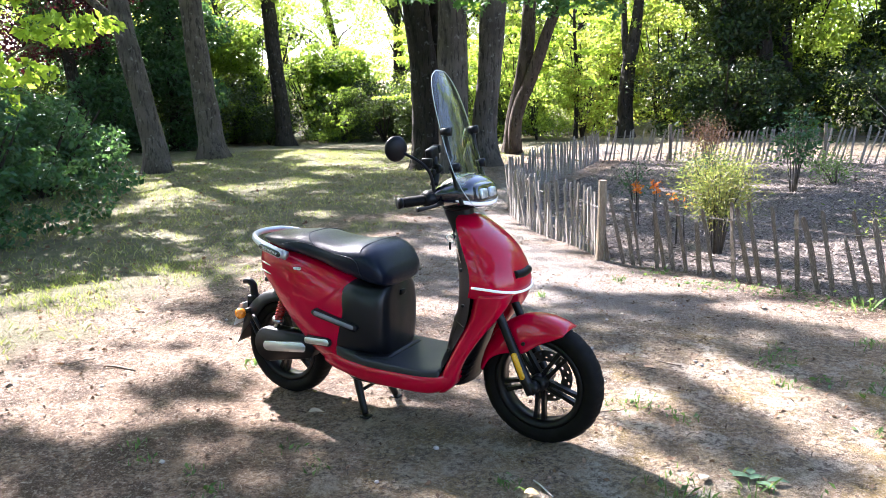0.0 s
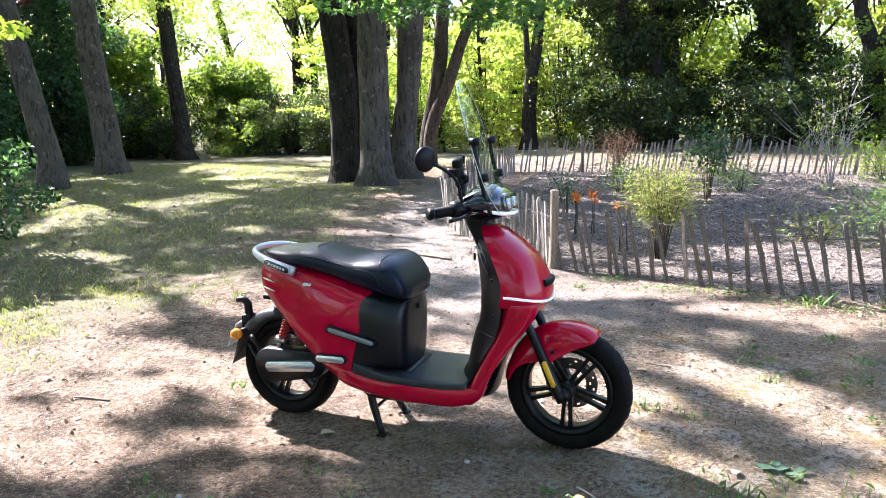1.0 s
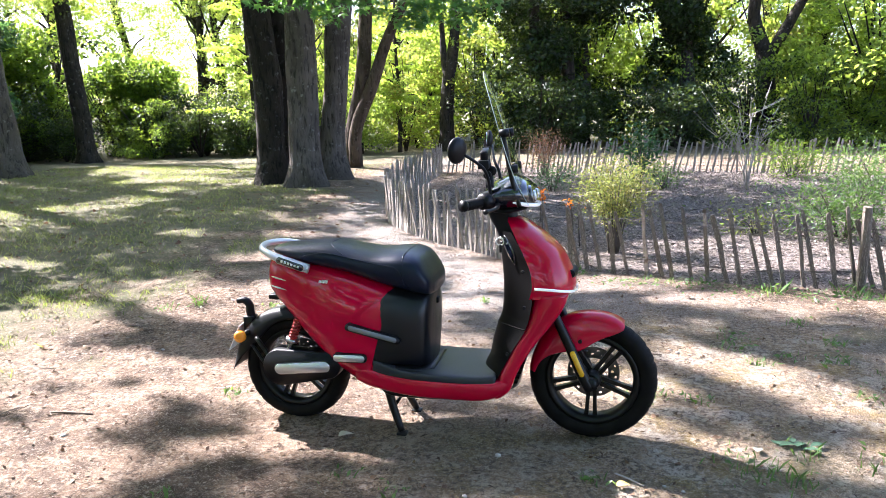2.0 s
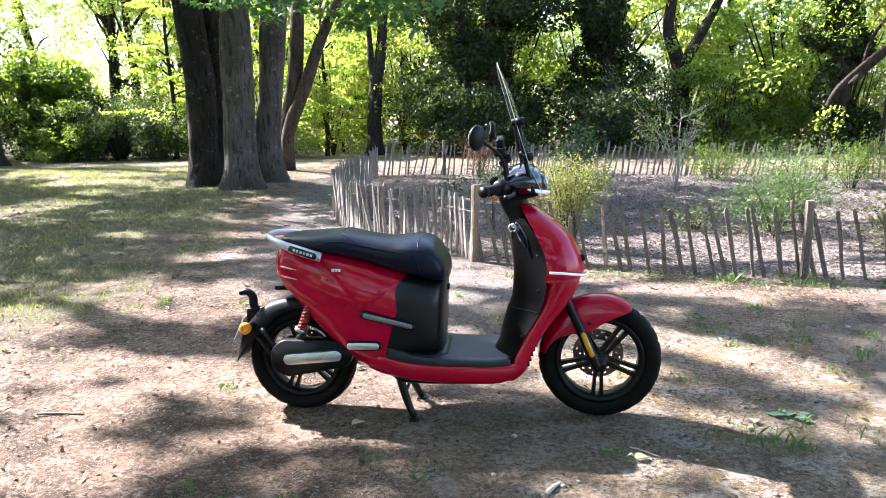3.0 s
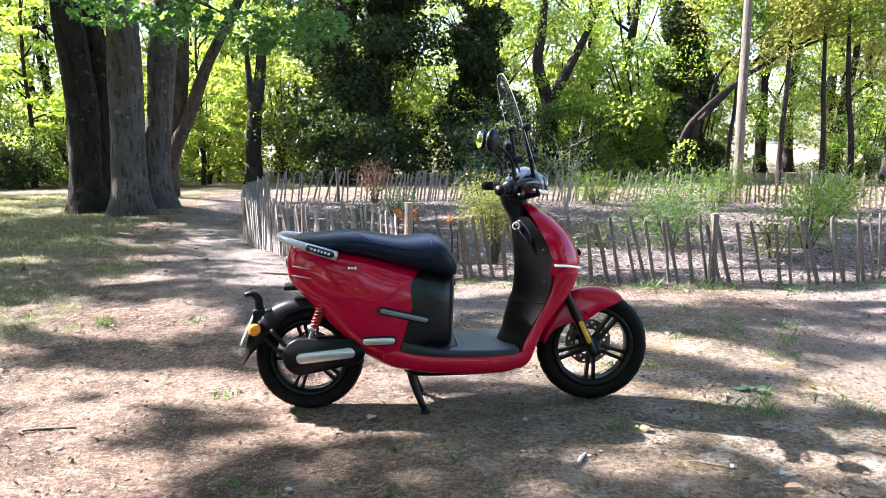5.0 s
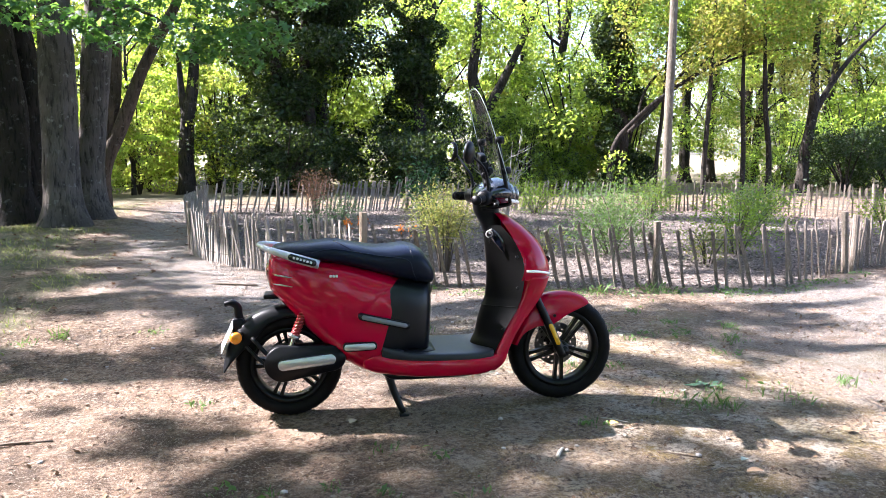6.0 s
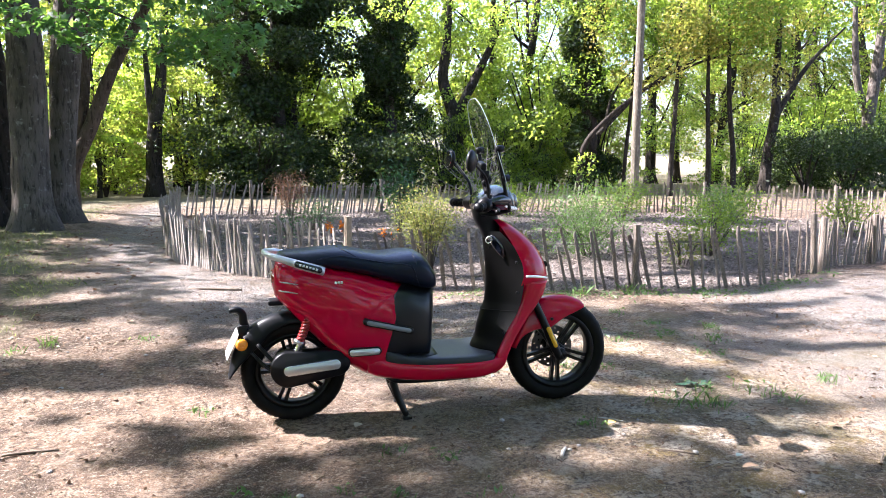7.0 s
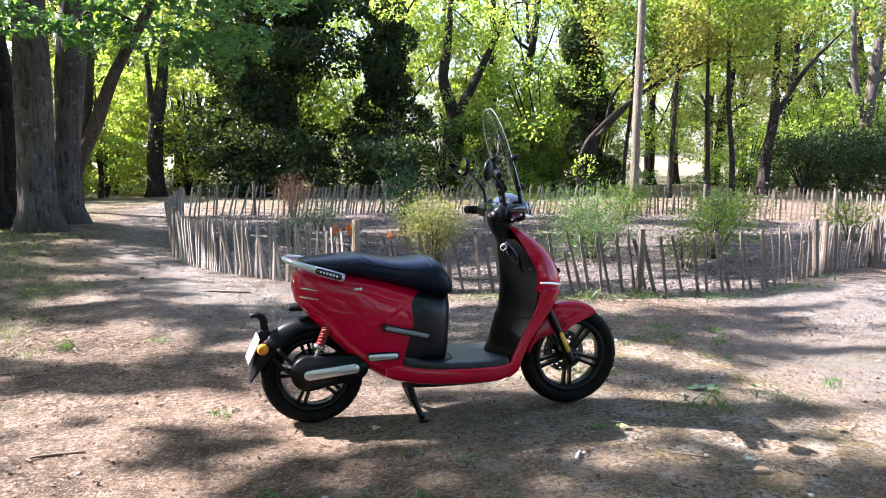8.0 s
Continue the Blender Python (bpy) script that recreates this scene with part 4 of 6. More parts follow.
def shade_wanted(x, y):
    """0 in the sun flecks, 1 in the shade, on the ground."""
    v = vnoise(x, y, 0.38, 5.0) + 0.4 * vnoise(x, y, 1.5, 9.0)
    lean = 0.04 + 0.22 * np.clip((0.3 - x) / 0.6, 0, 1) * np.clip((y - 2.1) / 0.5, 0, 1) * np.clip((x + 3.4) / 0.8, 0, 1) - 0.12 * np.clip((y - 2.5) / 3, 0, 1) * np.clip((x + 0.5) / 2, 0, 1) - 0.02 * np.clip((-1.3 - x) / 1.5, 0, 1) + 0.16 * np.clip((x - 1.5) / 0.4, 0, 1) * np.clip((3.2 - x) / 0.4, 0, 1) * np.clip((y - 0.2) / 0.3, 0, 1) * np.clip((2.0 - y) / 0.3, 0, 1)
    k = np.clip((v + lean + 0.22) / 0.5, 0, 1)
    s = (0.03 + 0.62 * k * k * (3 - 2 * k)) * np.interp(y, [8.5, 12], [1.0, 0.25])
    s = np.maximum(s, np.interp(y, [-3.4, -2.4], [0.75, 0.0]))
    lit = np.zeros_like(x)
    for cx, cy, rx, ry, turn in FLECKS:
        c, n = math.cos(turn), math.sin(turn)
        dx, dy = x - cx, y - cy
        u, w = (dx * c + dy * n) / (rx + 0.1), (-dx * n + dy * c) / (ry + 0.1)
        lit = np.maximum(lit, np.clip(3.0 * (1.25 - u * u - w * w - 0.4 * v), 0, 1))
    dark = np.zeros_like(x)
    for cx, cy, rx, ry, turn in SHADES:
        c, n = math.cos(turn), math.sin(turn)
        dx, dy = x - cx, y - cy
        u, w = (dx * c + dy * n) / rx, (-dx * n + dy * c) / ry
        dark = np.maximum(dark, np.clip(2.2 * (1.15 - u * u - w * w - 0.5 * v), 0, 1))
    return np.maximum(dark * 0.72, s * (1 - lit))


# openings left in the added crown for sun flecks: over the bare earth by the rear wheel, before the front wheel, on the
# path, over the bed
rear_gaps = [(-0.75, 0.38, 0.55, 0.2, -0.2), (-1.35, 1.82, 0.62, 0.36, -0.15), (-2.85, 1.2, 0.85, 0.45, -0.2), (-2.1, 0.2, 0.6, 0.5, -0.3), (-1.25, -0.12, 0.48, 0.26, 0.1), (-0.95, -0.55, 0.35, 0.1, 0.1), (-0.85, -0.75, 0.3, 0.06, 0.1), (-1.9, -0.7, 0.9, 0.35, 0.1), (-1.6, 0.45, 0.75, 0.28, -0.1), (0.3, 0.24, 0.5, 0.16, 0.0)]
front_gaps = [(2.24, 0.82, 0.55, 0.13, -0.75), (1.45, 0.6, 0.3, 0.12, -0.2), (3.35, 0.0, 0.75, 0.34, -0.1), (1.72, -0.66, 0.42, 0.12, -0.4), (2.6, -0.85, 0.6, 0.28, -0.1), (1.25, -0.45, 0.3, 0.06, 0.25), (4.7, 1.45, 0.9, 0.22, 0.0), (4.9, 0.2, 0.8, 0.5, 0.0), (4.6, 2.2, 0.7, 0.14, 0.1)]
path_gaps = [(0.3, 2.05, 0.4, 0.1, 0.0), (-0.2, 1.55, 0.3, 0.14, 0.0), (-0.75, 3.15, 0.3, 0.12, 0.0), (1.2, 2.72, 0.9, 0.16, 0.05), (2.9, 2.3, 1.2, 0.14, 0.0), (-2.1, 4.77, 0.3, 0.14, 0.0), (-2.15, 7.2, 0.35, 0.25, 0.0), (-2.9, 7.85, 0.3, 0.2, 0.0), (-2.02, 6.2, 0.25, 0.18, 0.0), (-2.0, 3.46, 0.4, 0.12, 0.0), (-3.35, 4.5, 0.35, 0.16, 0.0)]
lawn_gaps = [(-4.4, 1.5, 0.6, 0.25, 0.0), (-4.2, 2.8, 0.5, 0.2, 0.0), (-6.9, 7.3, 0.7, 0.35, 0.0), (-7.2, 10.0, 1.2, 0.6, 0.0), (-5.3, 5.6, 0.4, 0.25, 0.0), (-9.0, 9.0, 1.0, 0.4, 0.0)]
bed_gaps = [(2.2, 3.7, 0.9, 0.5, 0.0), (6.5, 4.8, 1.6, 0.6, 0.0), (4.6, 3.2, 1.2, 0.2, 0.1), (2.5, 6.0, 1.6, 0.5, 0.0), (3.5, 4.6, 2.0, 0.4, 0.1), (5.0, 7.0, 3.0, 1.2, 0.0), (1.0, 7.0, 1.6, 1.6, 0.0)]
FLECKS = rear_gaps + front_gaps + path_gaps + lawn_gaps + bed_gaps
# denser parts of the added crown, each set for a wanted patch of shade
SHADES = [(0.9, 0.18, 0.45, 0.12, -0.1), (1.0, 1.7, 0.6, 0.16, 0.0), (-0.8, 0.98, 0.6, 0.1, -0.15), (-1.28, 0.2, 0.34, 0.055, 0.25), (-1.5, -0.25, 0.3, 0.04, 0.1), (0.3, -1.25, 2.0, 0.5, 0.0), (0.38, -0.68, 0.75, 0.3, 0.0), (2.75, 1.5, 1.3, 0.3, -0.05), (3.0, 0.72, 0.5, 0.1, -0.3), (2.12, 0.3, 0.42, 0.14, -0.3), (2.3, -0.35, 0.45, 0.14, -0.2), (1.55, -0.28, 0.35, 0.1, -0.3), (-1.0, -1.03, 0.9, 0.12, 0.1), (-0.52, -0.26, 0.34, 0.08, 0.15), (3.6, 0.5, 0.45, 0.08, -0.2), (4.2, 2.65, 1.1, 0.16, 0.1), (6.0, 3.9, 1.6, 0.7, 0.3), (7.5, 5.6, 2.4, 1.2, 0.3)]
cr = np.random.default_rng(77)
cpx, cpy = cr.uniform(-9.5, 9.5, 200000), cr.uniform(-5.0, 12.0, 200000)
keep = shade_wanted(cpx, cpy) > cr.uniform(0, 1, len(cpx))
cpx, cpy = cpx[keep], cpy[keep]
ch = cr.uniform(8.0, 11.0, len(cpx)) + 0.18 * np.maximum(0, cpy)
cpos = np.stack([cpx + ch * SUN.x / SUN.z, cpy + ch * SUN.y / SUN.z, ch], 1)
big = empty("tree", pose(-9.5, -1.8, -0.05), "unseen spreading tree, added to dapple the ground with shade", "tree")
part("trunk", bark_tube([(0, 0, 0), (0.05, 0, 1.5), (0.2, 0.1, 3.5), (0.6, 0.5, 6.0), (0.8, 0.8, 10)], [0.45, 0.36, 0.32, 0.25, 0.1], flare=0.5, seed=70), BARK, big)
for ex, ey in ((3.5, 2.5), (-2.5, 3.0), (6.0, 5.0), (1.0, 7.0), (4.0, -1.5)):
    part("limb", bark_tube([(0.4, 0.3, 5.0), (ex * 0.5, ey * 0.5, 8.0), (ex, ey, 9.6)], [0.14, 0.1, 0.03], sides=9), BARK, big)
v, f = leaf_arrays(cpos - np.array([-9.5, -1.8, -0.05]), 0.16, cr, 0.9, 0.7)
np_mesh("crown", v, f, LEAFC, big)


# two unseen broad trees added on the near side of the path, whose boughs close the sky there
for k, (x, y) in enumerate(((-3.5, -9.5), (6.0, -10.5))):
    r8 = np.random.default_rng(880 + k)
    over = [(r8.uniform(-5, 5.5), r8.uniform(-5.0, 7.5), r8.uniform(5.2, 10.5), *(r8.uniform(0.7, 1.6, 3) * (1, 1, 0.45))) for _ in range(60)]
    tree("unseen broad tree added on the near side of the path", x, y, [(0, 0, 0), (0.1, 0.1, 1.5), (0.0, 0.4, 4.0), (0.2, 0.8, 7.0), (0.2, 1.0, 10.5)], [0.42, 0.34, 0.3, 0.22, 0.08], BARK, over, crown_mat=LEAFC, n=17000, size=0.3, seed=81 + k, shell=0.2,
         limbs=[([(0.05, 0.5, 4.5), (2.0, 2.2, 6.6), (3.8, 4.4, 7.8)], [0.15, 0.1, 0.03]), ([(0.05, 0.5, 4.8), (-1.8, 2.4, 6.8), (-3.6, 4.6, 8.0)], [0.14, 0.09, 0.03]), ([(0.1, 0.6, 5.2), (0.4, 3.0, 7.4), (0.2, 6.0, 8.4)], [0.13, 0.09, 0.03])])


# ---- chestnut paling fence round the bed ----
def slat_mesh(seed, h=0.78, w=0.031, t=0.017, material=SLAT):
    r = np.random.default_rng(seed)
    rings = []
    for z in (0.0, 0.25, 0.55, 0.95, 1.0):
        k = w * (1 + 0.17 * r.uniform(-1, 1)) * (0.55 if z == 1.0 else 1)
        ox, oy = 0.003 * r.normal(), 0.004 * r.normal()
        zz = h * z - (0.0 if z else 0.06)
        rings.append([(ox - k / 2, oy - t / 2, zz), (ox + k / 2, oy - t * 0.35, zz + 0.004 * r.normal()), (ox + k * 0.4, oy + t / 2, zz), (ox - k * 0.42, oy + t * 0.4, zz)])
    bm = loft(rings)
    me = bpy.data.meshes.new("slat")
    bm.to_mesh(me)
    bm.free()
    me.materials.append(material)
    return me


def post_mesh(seed, h=0.86, r0=0.04, material=POSTW):
    bm = bark_tube([(0, 0, -0.08), (0.004, 0, h * 0.5), (0, 0.003, h)], [r0, r0 * 0.97, r0 * 0.94], sides=10, steps=3, seed=seed)
    me = bpy.data.meshes.new("post")
    bm.to_mesh(me)
    bm.free()
    me.materials.append(material)
    return me


SLATS = [slat_mesh(500 + k, 0.72 + 0.02 * (k % 4)) for k in range(7)]
BROWNS = [slat_mesh(540 + k, 0.72 + 0.015 * (k % 4), 0.03, material=SLATB) for k in range(7)]
POSTS = [post_mesh(520), post_mesh(521, 0.8, 0.035, SLATB)]


def fence(label, line, step, seed, lean=0.0, posts=(), tall=1.0, wobble=3.0, gap=0.0, palings=SLATS):
    """Palings on twisted wire along a line of (x, y)."""
    r = np.random.default_rng(seed)
    p = spline(line, 8)
    s = np.r_[0, np.cumsum(np.hypot(*np.diff(p, axis=0).T))]
    e = empty("fence", pose(p[0][0], p[0][1], 0), label, "fence", "fence runs")
    o = Vector((p[0][0], p[0][1], 0))
    d = 0.0
    while d < s[-1]:
        x, y = np.interp(d, s, p[:, 0]), np.interp(d, s, p[:, 1])
        x2, y2 = np.interp(d + 0.05, s, p[:, 0]), np.interp(d + 0.05, s, p[:, 1])
        turn = math.degrees(math.atan2(y2 - y, x2 - x)) if d + 0.05 < s[-1] else turn
        ob = new("slat", palings[int(r.integers(len(palings)))])
        ob.parent = e
        ob.matrix_basis = Matrix.Translation(Vector((x, y, gz_at(x, y) - 0.01)) - o) @ pose(0, 0, 0, r.normal() * wobble * 0.6, lean + r.normal() * wobble, turn + r.normal() * 12) @ Matrix.Diagonal((r.uniform(0.8, 1.25), 1, tall * r.uniform(0.94, 1.07) * (0.72 if r.uniform() < 0.03 else 1), 1))
        d += step * r.uniform(0.55, 1.45) * (1 + gap * math.sin(d * 1.7))
    for d, k, dz in posts:
        x, y = np.interp(d, s, p[:, 0]), np.interp(d, s, p[:, 1])
        ob = new("post", POSTS[k])
        ob.parent = e
        ob.matrix_basis = Matrix.Translation(Vector((x, y - 0.05, gz_at(x, y))) - o) @ pose(0, 0, 0, r.normal() * 1.5, r.normal() * 1.5, 40 * r.normal()) @ Matrix.Diagonal((1, 1, dz, 1))
    for h in (0.16, 0.56):
        for off in (0.011, -0.011):
            bm = bmesh.new()
            pts, n = [], int(s[-1] / 0.05)
            for q in np.linspace(0, s[-1], max(n, 8)):
                x, y = np.interp(q, s, p[:, 0]), np.interp(q, s, p[:, 1])
                pts.append((x - o.x, y - o.y + off * math.cos(q / 0.09 * math.pi), gz_at(x, y) + h * tall + 0.012 * math.sin(q * 2.3) + off * 0.4))
            tube(pts, 0.0022, 5, bm, steps=1)
            part("wire", bm, WIRE, e)
    return e


fence("leaning weathered chestnut paling fence in front of the bed", [(0.68, 3.42), (1.25, 3.22), (1.8, 3.0), (2.36, 2.74), (2.85, 2.71), (3.3, 2.77), (4.3, 2.72), (5.05, 2.9), (5.62, 3.16)], 0.12, 601, -11, ((2.72, 1, 0.78), (5.1, 1, 0.8)), wobble=2.6, tall=0.8, palings=BROWNS)
fence("grey weathered chestnut paling fence along the path", [(0.6, 3.48), (0.2, 3.9), (-0.28, 4.3), (-0.8, 4.98), (-1.25, 5.75), (-1.42, 6.4), (-1.62, 7.6), (-1.75, 9.0), (-1.85, 11), (-1.9, 11.9)], 0.064, 602, 2, ((0.0, 0, 0.82), (3.4, 1, 0.8)), wobble=5, tall=0.8)
fence("chestnut paling fence with close-set palings", [(5.7, 3.2), (6.1, 3.42), (6.7, 3.6), (7.4, 3.9), (8.4, 4.3), (9.6, 4.9)], 0.072, 603, 2, ((0.0, 1, 0.74), (1.2, 1, 0.72)), wobble=2.5, tall=0.71, palings=BROWNS)
fence("weathered chestnut paling fence at the back of the bed", [(-1.8, 12.0), (-0.6, 12.1), (0.8, 12.1), (2.4, 12.0), (4.0, 11.8), (5.6, 11.4), (6.7, 11.0)], 0.09, 604, 9, ((1.3, 1, 0.9), (4.0, 1, 0.88), (8.7, 1, 0.9)), wobble=4, tall=0.85, gap=0.3)
fence("dark chestnut paling fence on the far side of the bed", [(6.9, 10.9), (8.0, 10.5), (9.2, 9.9), (10.4, 8.7), (11.0, 7.4), (10.9, 6.0), (9.8, 5.0)], 0.085, 605, 0, ((2.0, 1, 0.85), (4.5, 1, 0.8)), wobble=2.5, tall=0.85, palings=BROWNS)

# ---- plants in the bed ----


def bed_plant(label, x, y, h, rad, material, n, size, seed, stems=9, up=0.5, aspect=0.3, spread=1.0, low=0.3):
    r = np.random.default_rng(seed)
    e = empty("plant", pose(x, y, gz_at(x, y)), label, "plant", "bed plants")
    bm, pts, tans = bmesh.new(), [], []
    n = int(n * 2.2)
    size *= 0.56
    h *= 0.85
    for k in range(stems):
        a, d = r.uniform(0, 6.28), rad * r.uniform(0.3, 1.0) * spread
        p0, p1, p2 = Vector((0.04 * math.cos(a), 0.04 * math.sin(a), -0.02)), Vector((0.45 * d * math.cos(a), 0.45 * d * math.sin(a), h * 0.5)), Vector((d * math.cos(a), d * math.sin(a), h * r.uniform(0.75, 1.05)))
        tube([p0, p1, p2], [0.008, 0.006, 0.002], 5, bm, steps=3)
        m = n // stems
        t = r.uniform(low, 1.0, m)
        c = np.outer((1 - t) ** 2, p0) + np.outer(2 * t * (1 - t), p1) + np.outer(t**2, p2)
        off = r.normal(size=(m, 3)) * np.array([1, 1, 0.6]) * rad * 0.32
        pts.append(c + off)
        tans.append(off / np.linalg.norm(off, axis=1)[:, None] + np.array([0, 0, 0.2]))
    part("stem", bm, BARK, e)
    v, f = leaf_arrays(np.concatenate(pts), size, r, up, aspect, np.concatenate(tans))
    tagged(np_mesh("foliage", v, f, material, e), kind="stuff")
    return e


bed_plant("bushy yellow-green shrub with narrow leaves", 1.5, 3.95, 1.02, 0.34, LEAFT, 2300, 0.06, 701, stems=20, low=0.45)
bed_plant("tall leafy shoots with broad drooping leaves", 1.9, 8.0, 1.2, 0.4, LEAFK, 240, 0.13, 702, aspect=0.5, low=0.5)
bed_plant("bright green plant with feathery leaves", 3.75, 4.85, 0.62, 0.6, WEED, 1150, 0.085, 703, stems=12)
bed_plant("sprawling plant with yellow-green leaves", 3.0, 5.2, 0.28, 0.5, LEAFG, 190, 0.09, 704)
bed_plant("bright green plant with feathery leaves", 4.9, 7.3, 0.8, 0.75, WEED, 1200, 0.09, 705, stems=12)
bed_plant("leafy green plant with drooping tips", 5.3, 4.6, 0.85, 0.65, LEAFM, 800, 0.1, 706, stems=12)
bed_plant("leafy green plant with drooping tips", 7.0, 6.9, 0.8, 0.65, WEED, 800, 0.1, 707, stems=12)
bed_plant("dark green leafy plant in mulch", 6.4, 9.2, 0.9, 0.6, LEAFM, 900, 0.1, 708, stems=12)
bed_plant("green plant beside the back fence", 4.6, 10.6, 0.6, 0.7, LEAFM, 800, 0.1, 709, stems=12)
bed_plant("dry reddish-brown shrub by the back fence", 0.27, 11.6, 1.0, 0.4, DRYBUSH, 900, 0.07, 710, stems=16)
bed_plant("low green plant among the mulch", 0.6, 8.8, 0.55, 0.45, LEAFK, 320, 0.09, 711)
bed_plant("low green plant among the mulch", 2.4, 9.2, 0.5, 0.5, WEED, 420, 0.09, 712)
bed_plant("leggy green plant against the fence", 0.15, 6.6, 0.6, 0.25, LEAFK, 160, 0.08, 713, stems=6)
bed_plant("yellow-green sprig close to the fence", 4.55, 4.0, 0.5, 0.4, LEAFG, 300, 0.09, 714, stems=6)
bed_plant("leafy green plant close to the far fence", 8.2, 8.4, 0.7, 0.6, LEAFM, 700, 0.1, 715)
bed_plant("leafy green plant close to the corner", 8.6, 5.9, 0.75, 0.5, LEAFM, 600, 0.1, 716)
for k, (x, y, h) in enumerate(((0.56, 4.95, 0.58), (0.74, 4.98, 0.54), (1.14, 4.2, 0.66))):
    bed_plant("small shrub with orange autumn leaves", x, y, h, 0.1, LEAFO, (26, 26, 10)[k], 0.075, 720 + k, stems=3, aspect=0.6, low=0.85)
# bare grey shrub
PALEBR = mat("pale_dead_wood", (0.34, 0.31, 0.27), (0.24, 0.215, 0.185), 12, 0.85, 0, 0.3, 60)
bare = empty("shrub", pose(3.6, 9.0, gz_at(3.6, 9.0)), "bare grey branching shrub", "shrub")
r9 = np.random.default_rng(731)
for k in range(9):
    a, d, h = r9.uniform(0, 6.28), r9.uniform(0.25, 0.95), r9.uniform(1.0, 1.6)
    bm = tube([(0, 0, -0.03), (d * 0.22 * math.cos(a), d * 0.22 * math.sin(a), h * 0.42), (d * math.cos(a), d * math.sin(a), h)], [0.008, 0.005, 0.002], 6, steps=4)
    for q in range(6):
        t = r9.uniform(0.3, 0.9)
        c = Vector((d * t * math.cos(a) * 0.85, d * t * math.sin(a) * 0.85, h * t))
        e2 = c + Vector((r9.normal() * 0.2, r9.normal() * 0.2, r9.uniform(0.1, 0.35)))
        tube([c, (c + e2) / 2 + Vector((0, 0, -0.02)), e2], [0.006, 0.004, 0.001], 5, bm, steps=2)
    part("branch", bm, PALEBR, bare)
leaves("foliage", 160, [(0, 0, 0.9, 0.6, 0.6, 0.4)], 0.06, LEAFM, bare, 733)

# ---- weeds, tufts and litter ----


def blades(n, place, h, lean, r, w=0.004):
    """Grass blades as slim bent triangles; place: n x 3."""
    a = r.uniform(0, 6.28, n)
    hh = h * r.uniform(0.5, 1.3, n)
    d = np.stack([np.cos(a), np.sin(a), np.zeros(n)], 1)
    sd = np.stack([-np.sin(a), np.cos(a), np.zeros(n)], 1)
    ln = (lean * r.uniform(0.2, 1.4, n) * hh)[:, None]
    up = np.array([0, 0, 1.0]) * hh[:, None]
    v = np.stack([place - sd * w, place + sd * w, place + up * 0.6 + d * ln * 0.4 + sd * w * 0.7, place + up + d * ln], 1).reshape(-1, 3)
    k = np.arange(n)[:, None] * 4
    return v, np.concatenate([k + np.array([[0, 1, 2]]), k + np.array([[0, 2, 3]])], 1).reshape(-1, 3)


def tuft(label, x, y, rad, h, n, seed, broad=0):
    r = np.random.default_rng(seed)
    e = empty("weed", pose(x, y, gz_at(x, y)), label, "weed", "weeds on the path")
    q = r.normal(size=(n, 2)) * rad * 0.5
    v, f = blades(n, np.c_[q, np.zeros(n) - 0.004], h, 0.7, r, 0.003)
    tagged(np_mesh("tuft", v, f, GRASS if not broad else WEED, e), kind="stuff")
    if broad:
        c = np.c_[r.normal(size=(broad, 2)) * rad * 0.55, r.uniform(0.01, h * 0.8, broad)]
        v, f = leaf_arrays(c, 0.034, r, 1.2, 0.45, np.c_[c[:, :2] * 8, np.full(broad, 0.3)])
        tagged(np_mesh("foliage", v, f, WEED, e), kind="stuff")
    return e


wr = np.random.default_rng(850)
# single weeds on the open earth, then those that come up along the fence, before the front wheel and at the lawn's edge
TUFTS = [(1.62, 0.5, 0.12, 0.07, 70, 14), (2.14, 1.27, 0.1, 0.07, 30, 12), (2.64, 2.5, 0.14, 0.16, 40, 26), (3.2, 2.55, 0.22, 0.15, 50, 24), (-0.45, 0.17, 0.06, 0.06, 24, 8), (-1.55, 1.75, 0.08, 0.12, 30, 14), (-1.75, 1.6, 0.08, 0.08, 24, 8), (-0.95, 1.75, 0.09, 0.07, 24, 14), (1.95, -0.22, 0.14, 0.08, 80, 8), (2.1, -0.3, 0.12, 0.09, 80, 6), (1.35, -0.4, 0.06, 0.06, 30, 6), (0.95, 2.75, 0.06, 0.1, 24, 8), (0.9, 1.45, 0.06, 0.08, 20, 8), (0.55, 2.1, 0.05, 0.09, 20, 6)]
for x in np.linspace(1.2, 5.6, 17):
    y = float(np.interp(x, [0.65, 1.8, 2.4, 3.3, 4.4, 5.6], [3.45, 3.0, 2.72, 2.76, 2.74, 3.15])) - wr.uniform(0.12, 0.36)
    TUFTS.append((x + wr.uniform(-0.1, 0.1), y, wr.uniform(0.14, 0.22), wr.uniform(0.045, 0.075), int(wr.uniform(8, 24)), int(wr.uniform(26, 48))))
for k in range(16):
    TUFTS.append((wr.uniform(1.6, 3.2), wr.uniform(-0.5, 1.9), wr.uniform(0.07, 0.14), wr.uniform(0.045, 0.08), int(wr.uniform(16, 60)), int(wr.uniform(6, 16))))
for k in range(7):
    TUFTS.append((wr.uniform(-0.5, 1.4), wr.uniform(-1.0, -0.5), wr.uniform(0.05, 0.08), wr.uniform(0.045, 0.06), int(wr.uniform(20, 40)), int(wr.uniform(4, 7))))
for k in range(16):
    TUFTS.append((wr.uniform(-3.7, -2.1), wr.uniform(0.3, 2.1), wr.uniform(0.2, 0.32), wr.uniform(0.05, 0.07), int(wr.uniform(160, 260)), 0))
